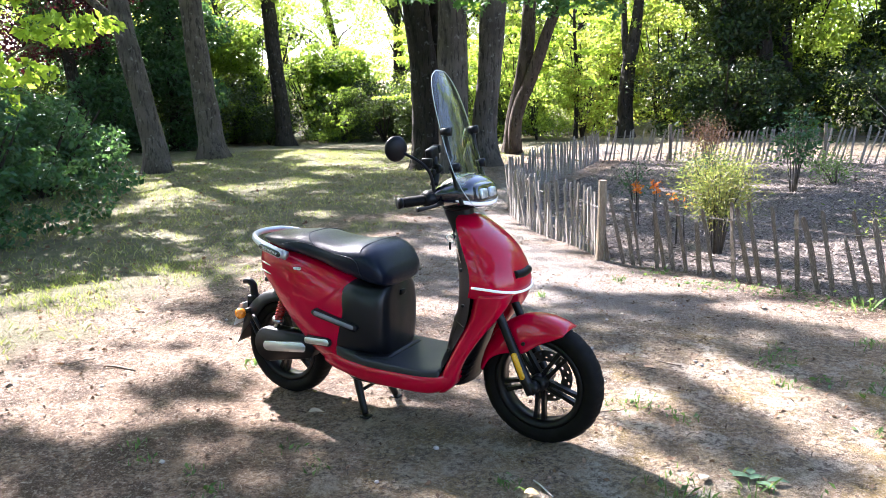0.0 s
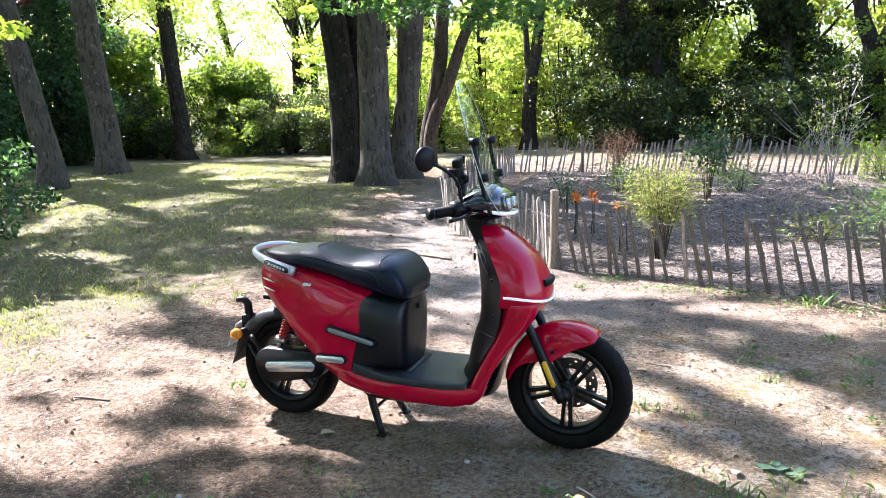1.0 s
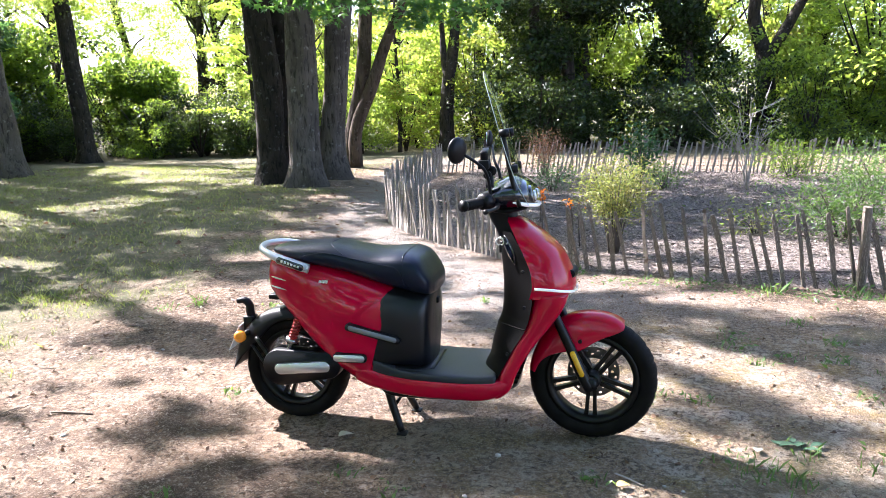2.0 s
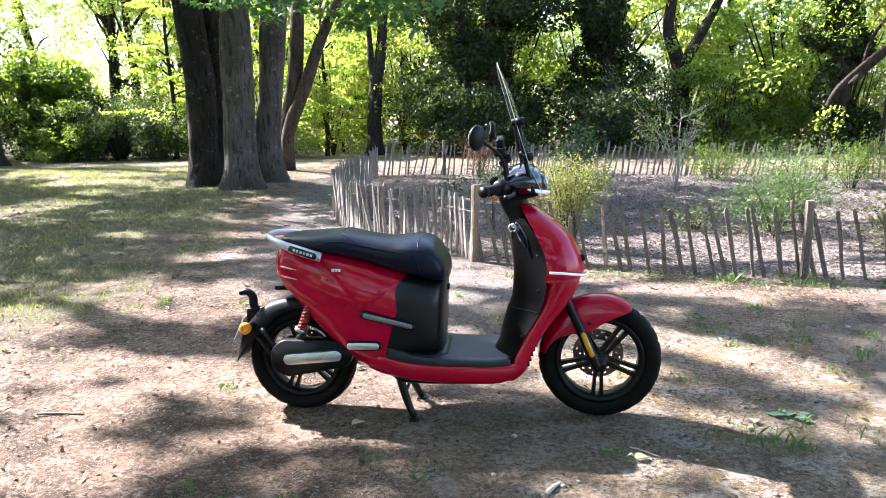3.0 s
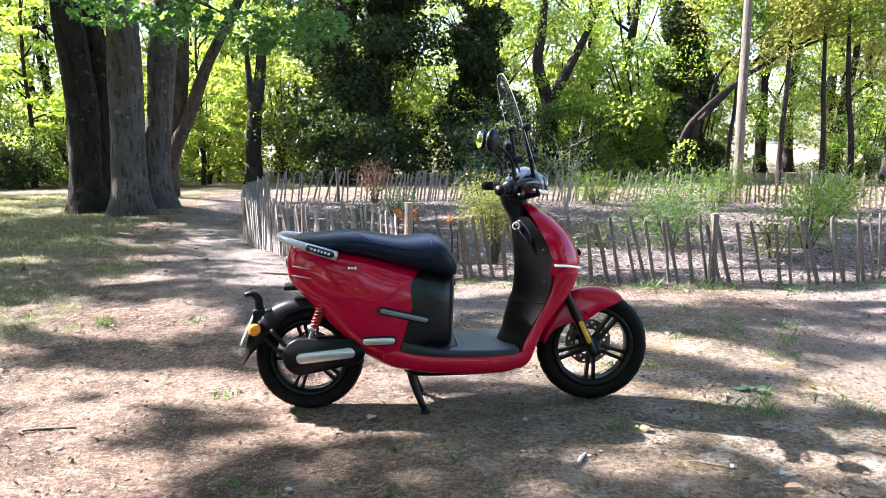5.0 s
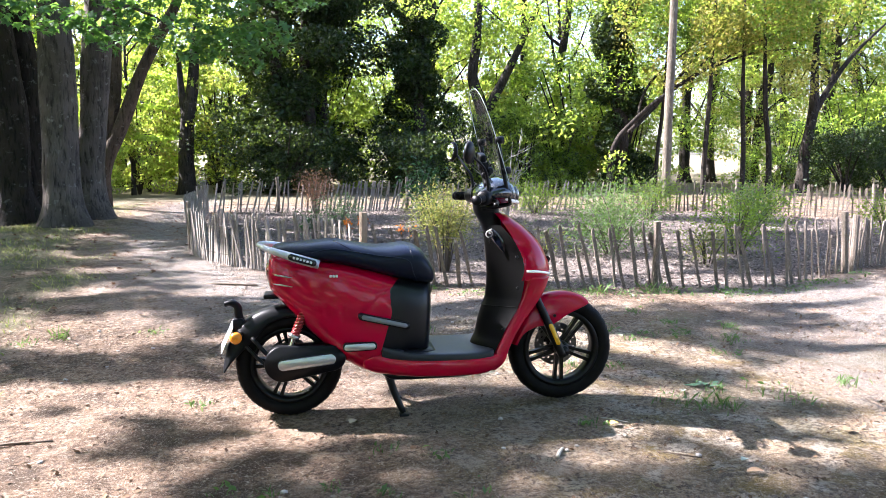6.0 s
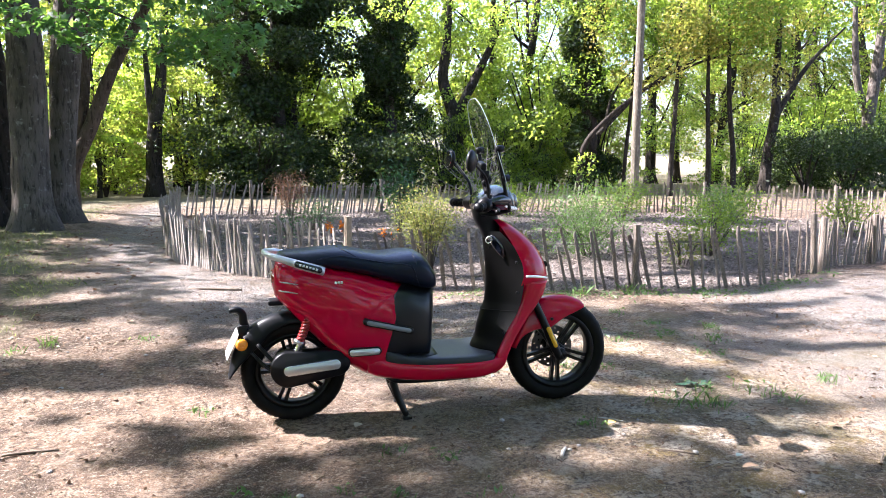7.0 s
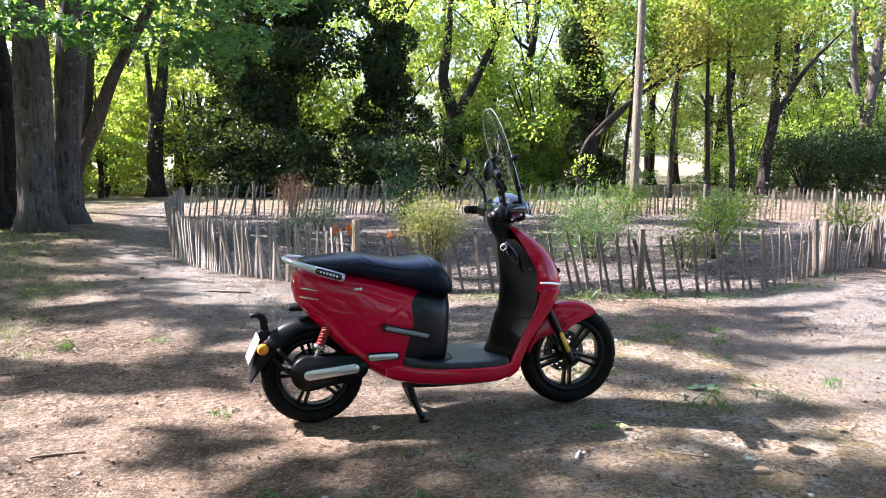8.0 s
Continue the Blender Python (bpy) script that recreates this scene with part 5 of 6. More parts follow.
for k, t in enumerate(TUFTS):
    tuft("small green weed on bare earth" if t[5] else "tuft of sunlit grass at the lawn's edge", t[0], t[1], t[2], t[3] * 0.62, int(t[4] * 0.5), 800 + k, t[5])

lr = np.random.default_rng(900)
# thin lawn
q = np.stack([lr.uniform(-12, -1.2, 110000), lr.uniform(-1.5, 14, 110000)], 1)
edge_q = np.interp(q[:, 1], [-4, -1, 0.5, 1.5, 3, 5, 7, 10, 14], [-1.2, -1.5, -1.7, -1.9, -1.7, -2.0, -2.6, -3.2, -3.4])
nzq = np.array([noise.fractal(Vector((a * 1.6, b * 1.6, 0)), 1.0, 2.0, 4) for a, b in q])
q = q[lr.uniform(0, 1, len(q)) < np.clip((edge_q - q[:, 0] + 0.9 * nzq) / 1.6, 0, 1) * np.clip(0.45 + nzq, 0.06, 1)]
v, f = blades(len(q), np.c_[q, ground_z(q[:, 0], q[:, 1]) - 0.005], 0.045, 0.9, lr, 0.004)
tagged(np_mesh("grass", v, f, GRASS), "thin dry green-brown lawn grass", "grass", kind="stuff")


def chips(n, xs, ys, size, r, keep=None, aspect=0.3):
    p = np.stack([r.uniform(*xs, n), r.uniform(*ys, n)], 1)
    if keep is not None:
        p = p[keep(p[:, 0], p[:, 1])]
    c = np.c_[p, ground_z(p[:, 0], p[:, 1]) + 0.006]
    return leaf_arrays(c, size, r, 3.0, aspect)


v, f = chips(52000, (-3.2, 5.2), (-2.4, 4.2), 0.0085, lr, lambda x, y: bed_mask(x, y) < 0.5, 0.5)
tagged(np_mesh("ground_litter", v, f, LITTER), "pale crumbs of bark, seed and dry leaf", "litter", kind="stuff")
v, f = chips(8000, (-3.8, 6.0), (-2.4, 4.6), 0.036, lr, lambda x, y: bed_mask(x, y) < 0.5, 0.09)
tagged(np_mesh("dry_stalks", v, f, LITTER), "scattered dry grass stalks and bark slivers", "litter", kind="stuff")
v, f = chips(42000, (-2, 10.5), (2.6, 13.4), 0.05, lr, lambda x, y: bed_mask(x, y) > 0.5, 0.3)
tagged(np_mesh("wood_mulch", v, f, CHIP), "brown and grey wood chip mulch", "mulch", kind="stuff")
v, f = chips(2500, (-12, -1.5), (-1, 16), 0.06, lr, None, 0.6)
tagged(np_mesh("fallen_leaves", v, f, DRYBUSH), "scattered dry brown leaves on the lawn", "litter", kind="stuff")


v, f = chips(5200, (-3.4, 4.5), (-2.2, 3.0), 0.026, lr, lambda x, y: bed_mask(x, y) < 0.5, 0.6)
tagged(np_mesh("leaf_flakes", v, f, FLAKE), "small brown flakes of dead leaves", "litter", kind="stuff")


def one_leaf(label, x, y, size, col, turn, aspect=0.55, category="leaf"):
    n, bm = 8, bmesh.new()
    rows = []
    for i in range(n + 1):
        t = i / n
        w = size * aspect * 0.5 * math.sin(math.pi * t ** 0.8) + 0.0005
        z = 0.012 + 0.1 * size * math.sin(3.0 * t + turn)
        rows.append([bm.verts.new((size * (t - 0.5), -w, z + w * 0.35)), bm.verts.new((size * (t - 0.5), 0, z)), bm.verts.new((size * (t - 0.5), w, z + w * 0.25))])
    for a, b in zip(rows, rows[1:]):
        for i in range(2):
            bm.faces.new((a[i], a[i + 1], b[i + 1], b[i]))
    ob = part("leaf", bm, col)
    ob.matrix_world = pose(x, y, gz_at(x, y), 0, 0, math.degrees(turn))
    tagged(ob, label, category, "fallen leaves")


PALELEAF = mat("pale_dry_leaf", (0.42, 0.36, 0.24), (0.34, 0.28, 0.18), 20, 0.7, 0, 0.2, 90)
YLEAF = mat("yellow_leaf", (0.7, 0.48, 0.12), (0.6, 0.4, 0.1), 20, 0.6, 0, 0.2, 90)
GLEAF = mat("green_fallen_leaf", (0.03, 0.075, 0.035), (0.045, 0.1, 0.045), 20, 0.75, 0, 0.2, 90)
SILVERLEAF = mat("pale_leaf_back", (0.3, 0.36, 0.3), (0.25, 0.31, 0.25), 20, 0.6, 0, 0.2, 90)
BRLEAF = mat("brown_leaf", (0.3, 0.2, 0.12), (0.22, 0.14, 0.08), 20, 0.8, 0, 0.3, 90)
one_leaf("pale green fallen leaf beside the scooter", 0.3, -0.2, 0.075, PALELEAF, 0.8, 0.7)
one_leaf("curled yellow leaf fallen on earth", 1.475, -0.44, 0.055, YLEAF, 0.3, 0.75)
one_leaf("grey-green upturned fallen leaf", 2.02, -0.06, 0.06, SILVERLEAF, 1.2, 0.6)
for k, (dx, dy, a) in enumerate(((0.0, 0.0, 0.2), (0.05, 0.02, 0.9), (0.02, 0.06, 1.6), (-0.03, 0.03, 2.4), (0.08, -0.03, -0.4), (0.12, 0.02, 0.4))):
    one_leaf("dark green fallen leaflet of a fresh sprig", 2.15 + dx, 0.0 + dy, 0.085, GLEAF, a, 0.4)
one_leaf("pale upturned leaf fallen on earth", 1.83, -0.91, 0.045, SILVERLEAF, 0.4, 0.7)
for k in range(26):
    x, y = lr.uniform(-2.4, 4.4), lr.uniform(-1.6, 2.4)
    one_leaf("dry brown leaf fallen on earth" if k % 3 else "pale dry leaf fallen on earth", x, y, lr.uniform(0.03, 0.075), BRLEAF if k % 3 else PALELEAF, lr.uniform(0, 6.28), 0.6)
TWIG = mat("dry_twig", (0.17, 0.125, 0.088), (0.1, 0.075, 0.055), 20, 0.85, 0, 0.4, 90)
PTWIG = mat("peeled_twig", (0.5, 0.45, 0.38), (0.42, 0.37, 0.3), 20, 0.8, 0, 0.3, 90)
sticks = [(1.12, -0.69, 0.1, 1.05, 0.008, PTWIG, "short peeled pale stick on earth"), (-1.12, -0.16, 0.22, 0.1, 0.006, TWIG, "thin dry brown twig lying on earth"), (1.6, -0.8, 0.18, -0.5, 0.0032, TWIG, "thin dry brown twig lying on earth"), (-0.62, 3.55, 0.5, -0.25, 0.012, TWIG, "long dry brown branch on the path"), (1.5, -0.38, 0.13, -0.6, 0.0035, PTWIG, "thin dry brown twig lying on earth")]
for k in range(30):
    sticks.append((lr.uniform(-2.2, 3.8), lr.uniform(-1.5, 2.3), lr.uniform(0.06, 0.2), lr.uniform(0, 3.1), lr.uniform(0.0018, 0.004), TWIG, "thin dry brown twig lying on earth"))
for x, y, ln, a, rad, m, lab in sticks:
    bm = tube([(-ln / 2, 0, 0.008), (-ln * 0.1, 0.012 * ln, 0.5 * rad + 0.006), (ln / 2, -0.03 * ln, 0.006)], [rad, rad, rad * 0.7], 7, steps=3)
    ob = part("twig", bm, m)
    ob.matrix_world = pose(x, y, gz_at(x, y), 0, 0, math.degrees(a))
    tagged(ob, lab, "twig", "twigs on the path")
STONE = mat("pebble", (0.4, 0.37, 0.33), (0.28, 0.25, 0.22), 30, 0.85, 0, 0.3, 90)
for k in range(60):
    x, y = lr.uniform(-2.0, 4.2), lr.uniform(-1.6, 2.3)
    bm = bmesh.new()
    bmesh.ops.create_icosphere(bm, subdivisions=1, radius=lr.uniform(0.006, 0.016))
    for vv in bm.verts:
        vv.co *= lr.uniform(0.8, 1.2)
        vv.co.z *= 0.6
    ob = part("pebble", bm, STONE)
    ob.matrix_world = pose(x, y, gz_at(x, y) + 0.004, 0, 0, lr.uniform(0, 360))
    tagged(ob, "small grey pebble on the path", "pebble", "pebbles")


# ---- the scooter ----
LAMPGLASS = mat("lamp_lens", (0.7, 0.72, 0.74), (0.35, 0.37, 0.4), 45, 0.12, 0.5, 0.2, 120, coat=1.0)
PEGGREY = mat("footrest_rubber", (0.2, 0.205, 0.215), (0.16, 0.165, 0.175), 10, 0.5, 0, 0.05, 300)
scooter = empty("electric_scooter", pose(0, 0, 0, -1.2, 0, 0), "glossy red electric scooter with black seat, on its centre stand", "scooter")
STEER = Matrix.Translation((1.05, 0, 0)) @ Matrix.Rotation(radians(-2.4), 4, "Z") @ Matrix.Translation((-1.05, 0, 0))


def steered(bm):
    bmesh.ops.transform(bm, matrix=STEER, verts=bm.verts)
    return bm


def spun(bm, axis, degrees, centre):
    m = Matrix.Translation(centre) @ Matrix.Rotation(radians(degrees), 4, axis) @ Matrix.Translation(-Vector(centre))
    bmesh.ops.transform(bm, matrix=m, verts=bm.verts)
    return bm


def wheel(name, c, w, turn, fix_to, start, k):
    """A wheel round the axle at c, k times the usual size."""
    half = w / 2

    def fix(b):
        bmesh.ops.transform(b, matrix=Matrix.Translation(c) @ Matrix.Diagonal((k, 1, k, 1)) @ Matrix.Translation(-Vector(c)), verts=b.verts)
        return fix_to(b)

    rim = part(name, fix(lathe([(0.163, -0.036), (0.178, -0.043), (0.188, -0.043), (0.186, -0.034), (0.176, -0.022), (0.176, 0.022), (0.186, 0.034), (0.188, 0.043), (0.178, 0.043), (0.163, 0.036)], c)), MATTEBLK, scooter, "black alloy wheel")
    prof = [(0.184, -0.036), (0.196, -half * 0.86), (0.215, -half), (0.234, -half * 0.93), (0.247, -half * 0.72), (0.2555, -half * 0.4), (0.259, 0), (0.2555, half * 0.4), (0.247, half * 0.72), (0.234, half * 0.93), (0.215, half), (0.196, half * 0.86), (0.184, 0.036)]
    bm = lathe(prof, c, 240)
    # sipes across the shoulders
    for f in bm.faces:
        p = f.calc_center_median() - Vector(c)
        rad = math.hypot(p.x, p.z)
        a = (math.degrees(math.atan2(p.z, p.x)) + (9 if p.y > 0 else 0) + p.y * 260) % 15
        f.select = rad > 0.246 and rad < 0.2575 and a < 1.6
    for f in [f for f in bm.faces if f.select]:
        for vv in f.verts:
            d = vv.co - Vector(c)
            s = math.hypot(d.x, d.z)
            if s > 0.243:
                vv.co = Vector(c) + Vector((d.x * (1 - 0.0022 / s), d.y, d.z * (1 - 0.0022 / s)))
    part("tyre", fix(bm), RUBBER, rim, "black rubber tyre with shoulder grooves")
    part("hub", fix(lathe([(0.012, -0.06), (0.032, -0.058), (0.036, -0.04), (0.036, 0.04), (0.032, 0.058), (0.012, 0.06)], c, 28)), MATTEBLK, rim)
    for q in range(5):
        bm = bmesh.new()
        for s in (-1, 1):
            b = loft([[(r, s * (0.011 + 0.05 * (r - 0.03)) + e * wd, y) for e, y in ((-1, -0.016 + 0.03 * (r - 0.03)), (1, -0.016 + 0.03 * (r - 0.03)), (1.0, 0.012), (-1.0, 0.012))] for r, wd in ((0.028, 0.009), (0.08, 0.0075), (0.13, 0.0075), (0.17, 0.01))])
            m = Matrix.Translation(c) @ Matrix.Rotation(radians(turn + 72 * q), 4, "Y") @ Matrix.Rotation(radians(90), 4, "X")
            bmesh.ops.transform(b, matrix=m, verts=b.verts)
            me = bpy.data.meshes.new("t")
            b.to_mesh(me)
            bm.from_mesh(me)
            bpy.data.meshes.remove(me)
            b.free()
        bmesh.ops.recalc_face_normals(bm, faces=bm.faces)
        part("spoke", fix(bm), MATTEBLK, rim, smooth=False)
    # drilled brake disc on the far side
    bm = bmesh.new()
    rr, n, y = [0.062, 0.074, 0.082, 0.09, 0.098, 0.108], 48, start
    vs = [[[bm.verts.new((c[0] + r * math.cos(2 * math.pi * q / n), c[1] + y + o, c[2] + r * math.sin(2 * math.pi * q / n))) for q in range(n)] for r in rr] for o in (0, 0.004)]
    for o in (0, 1):
        for i in range(len(rr) - 1):
            for q in range(n):
                if (i == 1 and q % 4 == 0) or (i == 3 and q % 4 == 2):
                    continue
                bm.faces.new((vs[o][i][q], vs[o][i][(q + 1) % n], vs[o][i + 1][(q + 1) % n], vs[o][i + 1][q]))
    part("brake_disc", fix(bm), DISC, rim, "drilled steel brake disc", smooth=False)
    return rim


wheel("front_wheel", (1.354, 0, 0.269), 0.1, 20, steered, 0.062, 1.035)
wheel("rear_wheel", (0.007, 0, 0.25), 0.118, 40, lambda b: b, 0.07, 0.968)

# bodywork
cowl_bm = xloft([(-0.082, 0.735, -0.086, 0.665, 0.045, 2.4), (-0.06, 0.785, -0.066, 0.605, 0.1, 2.5), (0.0, 0.797, 0.0, 0.532, 0.132, 2.6), (0.11, 0.775, 0.115, 0.405, 0.16, 3.0), (0.23, 0.75, 0.245, 0.287, 0.18, 3.3), (0.36, 0.718, 0.33, 0.23, 0.19, 3.4), (0.47, 0.69, 0.37, 0.212, 0.193, 3.4), (0.526, 0.668, 0.388, 0.205, 0.193, 3.4)], 14, sides=120)
# a soft crease runs from the tail down to the footrest and up again behind it
crease = spline([(-0.1, 0.655), (-0.04, 0.61), (0.05, 0.555), (0.16, 0.522), (0.28, 0.513), (0.36, 0.535), (0.44, 0.6), (0.52, 0.64)], 8)
for vv in cowl_bm.verts:
    x, y, z = vv.co
    d = z - float(np.interp(x, crease[:, 0], crease[:, 1]))
    t = min(1.0, max(0.0, (d + 0.012) / 0.024))
    lift = (0.0075 * t * t * (3 - 2 * t) * min(1.0, max(0.0, 1 - (d - 0.03) / 0.16)) - 0.003) * min(1.0, abs(y) / 0.09)
    vv.co.y += math.copysign(lift, y)
cowl = part("side_panel", cowl_bm, RED, scooter, "glossy red rear bodywork")
part("lower_belt", xloft([(0.345, 0.33, 0.345, 0.236, 0.172, 3.5), (0.4, 0.36, 0.4, 0.206, 0.19, 2.9), (0.46, 0.338, 0.46, 0.197, 0.198, 2.9), (0.52, 0.318, 0.52, 0.193, 0.204, 3.4), (0.62, 0.304, 0.62, 0.189, 0.209, 4.2), (0.8, 0.298, 0.8, 0.186, 0.212, 4.4), (0.9, 0.298, 0.9, 0.189, 0.212, 4.3), (0.965, 0.304, 0.955, 0.202, 0.208, 3.8), (1.01, 0.32, 1.0, 0.226, 0.2, 3.4), (1.035, 0.335, 1.028, 0.26, 0.186, 3.0)], 5, sides=36), RED, scooter, "red lower bodywork")
part("belly_cover", loft([[(x, y * w, z) for y, z in ((-1, 0.21), (-1, zb + 0.008), (-0.94, zb), (0.94, zb), (1, zb + 0.008), (1, 0.21))] for x, w, zb in spline([(0.44, 0.13, 0.2), (0.5, 0.15, 0.18), (0.7, 0.155, 0.178), (0.86, 0.15, 0.182), (0.95, 0.13, 0.2)], 4)]), BLACK, scooter)
part("floorboard", xloft([(0.43, 0.366, 0.43, 0.29, 0.189, 6), (0.47, 0.35, 0.47, 0.285, 0.195, 6), (0.53, 0.33, 0.53, 0.28, 0.2, 7), (0.62, 0.316, 0.62, 0.27, 0.204, 7), (0.75, 0.31, 0.75, 0.26, 0.206, 7), (0.88, 0.309, 0.88, 0.25, 0.205, 7), (0.965, 0.318, 0.955, 0.25, 0.198, 6)], 5, sides=40), FLOORG, scooter, "grey textured plastic floorboard")
seat_box = part("seat_box", xloft([(0.49, 0.668, 0.375, 0.29, 0.19, 4), (0.545, 0.662, 0.44, 0.285, 0.197, 4), (0.60, 0.655, 0.56, 0.285, 0.189, 3.2), (0.652, 0.65, 0.636, 0.288, 0.165, 3.2), (0.676, 0.648, 0.66, 0.29, 0.125, 3.0), (0.684, 0.645, 0.668, 0.292, 0.07, 2.4)], 6, sides=40), BOXBLK, scooter, "satin black under-seat panel")
part("seat_hinge", box(0.672, -0.03, 0.575, 0.692, 0.01, 0.6, 0.004), BLACK, seat_box)
part("skirt", xloft([(0.535, 0.342, 0.53, 0.29, 0.196, 3), (0.61, 0.33, 0.61, 0.29, 0.187, 3), (0.69, 0.322, 0.69, 0.29, 0.14, 2.5)], 4), BLACK, seat_box)
seat_rows = [(-0.062, 0.812, -0.058, 0.798, 0.045, 2.2), (-0.03, 0.826, -0.02, 0.786, 0.105, 2.4), (0.09, 0.836, 0.1, 0.752, 0.145, 2.5), (0.224, 0.843, 0.23, 0.728, 0.16, 2.6), (0.33, 0.824, 0.335, 0.705, 0.165, 2.6), (0.438, 0.809, 0.44, 0.678, 0.182, 3.0), (0.56, 0.818, 0.54, 0.652, 0.193, 3.1), (0.628, 0.796, 0.612, 0.634, 0.19, 3.1), (0.676, 0.728, 0.67, 0.63, 0.168, 3.0), (0.695, 0.682, 0.69, 0.636, 0.11, 2.8)]
seat = part("seat", xloft(seat_rows, 7, sides=44), LEATHER, scooter, "black vinyl dual seat")
sr = spline(seat_rows, 7)


def on_seat(u, ang, grow=1.004):
    r = sr[min(len(sr) - 1, max(0, int(round(u * (len(sr) - 1)))))]
    tx, tz, bx, bz, w, e = r
    cu, sv = se(math.cos(ang), e), se(math.sin(ang), e)
    return ((tx + bx) / 2 + (tx - bx) / 2 * cu * grow, w * sv * grow, (tz + bz) / 2 + (tz - bz) / 2 * cu * grow)


for s in (-1, 1):
    part("piping", tube([on_seat(u, s * a) for u, a in ((0.2, 2.0), (0.26, 1.5), (0.34, 1.25), (0.45, 1.2), (0.56, 1.25), (0.66, 1.45), (0.72, 1.8), (0.75, 2.2), (0.76, 2.7))], 0.0022, 6, steps=6), LEATHER, seat)
part("piping", tube([on_seat(u, a) for u, a in ((0.42, -1.1), (0.36, -0.75), (0.335, -0.35), (0.33, 0), (0.335, 0.35), (0.36, 0.75), (0.42, 1.1))], 0.0022, 6, steps=6), LEATHER, seat)
part("piping", tube([on_seat(u, a) for u, a in ((0.7, -1.3), (0.69, -0.8), (0.69, -0.3), (0.69, 0.3), (0.69, 0.8), (0.7, 1.3))], 0.0022, 6, steps=6), LEATHER, seat)

rail_pts = [(0.15, -0.163, 0.742), (0.07, -0.172, 0.768), (-0.03, -0.153, 0.8), (-0.092, -0.1, 0.817), (-0.118, 0, 0.822), (-0.092, 0.1, 0.817), (-0.03, 0.153, 0.8), (0.07, 0.172, 0.768), (0.15, 0.163, 0.742)]
rail = part("grab_rail", tube(rail_pts, [0.021, 0.021, 0.016, 0.014, 0.014, 0.014, 0.016, 0.021, 0.021], 14, steps=7), RAILGREY, scooter, "satin silver grab rail")
for s in (-1, 1):
    bdg = part("badge", capsule((0.03, s * 0.1965, 0.7835), (0.128, s * 0.1975, 0.7525), 0.018, -s * 0.02), RAILGREY, rail, "black rounded badge with a pale rim")
    face = part("badge_face", capsule((0.031, s * 0.199, 0.7832), (0.127, s * 0.2, 0.7528), 0.0145, -s * 0.006), GLOSSB, bdg, "gloss black badge face")
    for k in range(6):
        x = 0.038 + 0.0148 * k
        z = 0.781 - 0.3163 * (x - 0.038)
        y = s * (0.2004 + 0.0103 * (x - 0.038))
        part("print", spun(box(x, min(y, y - s * 0.004), z - 0.0052, x + 0.0098, max(y, y - s * 0.004), z + 0.0052, 0.001), "Y", 17.5, (x, y, z)), WHITE, face, smooth=False)
    for k in range(3):
        x = 0.198 + 0.0135 * k
        part("model_mark", spun(box(x, min(s * 0.166, s * 0.1785), 0.684, x + 0.0105, max(s * 0.166, s * 0.1785), 0.695, 0.001), "Y", 11, (x, 0, 0.69)), WHITE, cowl, smooth=False)
    for z in (0.69, 0.648):
        part("tail_strip", tube([(-0.064, s * 0.095, z + 0.007), (-0.045, s * 0.1125, z + 0.003), (-0.012, s * 0.13, z - 0.001), (0.032, s * 0.146, z - 0.007)], [0.002, 0.004, 0.004, 0.0015], 8, steps=4), STEEL, cowl, "satin silver trim strip")
    peg = part("passenger_footrest", capsule((0.338, s * 0.222, 0.503), (0.545, s * 0.214, 0.45), 0.016, -s * 0.04), BLACK, scooter, "folded black footrest")
    part("footrest_trim", capsule((0.348, s * 0.2245, 0.502), (0.537, s * 0.2165, 0.454), 0.011, -s * 0.01), PEGGREY, peg, "grey rubber insert")
    sp = part("side_plate", capsule((0.273, s * 0.203, 0.36), (0.388, s * 0.206, 0.362), 0.021, -s * 0.03), BLACK, scooter)
    part("plate_face", capsule((0.273, s * 0.2065, 0.36), (0.385, s * 0.2095, 0.362), 0.0155, -s * 0.01), SILVER, sp, "satin silver plate")
part("tail_light", xloft([(-0.09, 0.73, -0.092, 0.68, 0.02, 2.4), (-0.085, 0.735, -0.088, 0.675, 0.06, 2.4), (-0.06, 0.73, -0.07, 0.68, 0.09, 2.4)], 4), REDLENS, cowl, "dark red tail lamp")
part("tail_stub", box(-0.105, -0.05, 0.57, -0.03, 0.05, 0.595, 0.008), BLACK, cowl)


# front apron, side fairings and leg shield
def zring(xb, xf, w, z, p=0.55, n=24, q=1.0):
    out = []
    for k in range(n + 1):
        a = math.pi * (k / n - 0.5)
        out.append((xb + (xf - xb) * math.cos(a) ** p if abs(a) < 1.5707 else xb, w * math.copysign(abs(math.sin(a)) ** q, math.sin(a)), z))
    return out


apron_rows = [(0.64, 1.1, 1.262, 0.183), (0.66, 1.106, 1.279, 0.188), (0.69, 1.112, 1.282, 0.19), (0.75, 1.105, 1.264, 0.182), (0.82, 1.075, 1.226, 0.165), (0.88, 1.043, 1.165, 0.141), (0.92, 1.02, 1.112, 0.116), (0.945, 1.005, 1.072, 0.088), (0.958, 1.0, 1.04, 0.05)]
apron = part("front_apron", loft([zring(xb, xf, w, z, 0.62) for z, xb, xf, w in spline(apron_rows, 6)], closed=False), RED, scooter, "glossy red front apron")
pts = []
for k in range(25):
    a = math.pi * (k / 24 - 0.5) * 0.99
    c = math.cos(a)
    z = 0.686 - 0.032 * c**1.5
    pts.append((1.110 + 0.175 * c**0.62, 0.192 * math.sin(a), z))
part("light_strip", tube(pts, 0.006, 8, steps=2), LEDW, apron, "silver-white daytime strip, unlit, with an added glow")
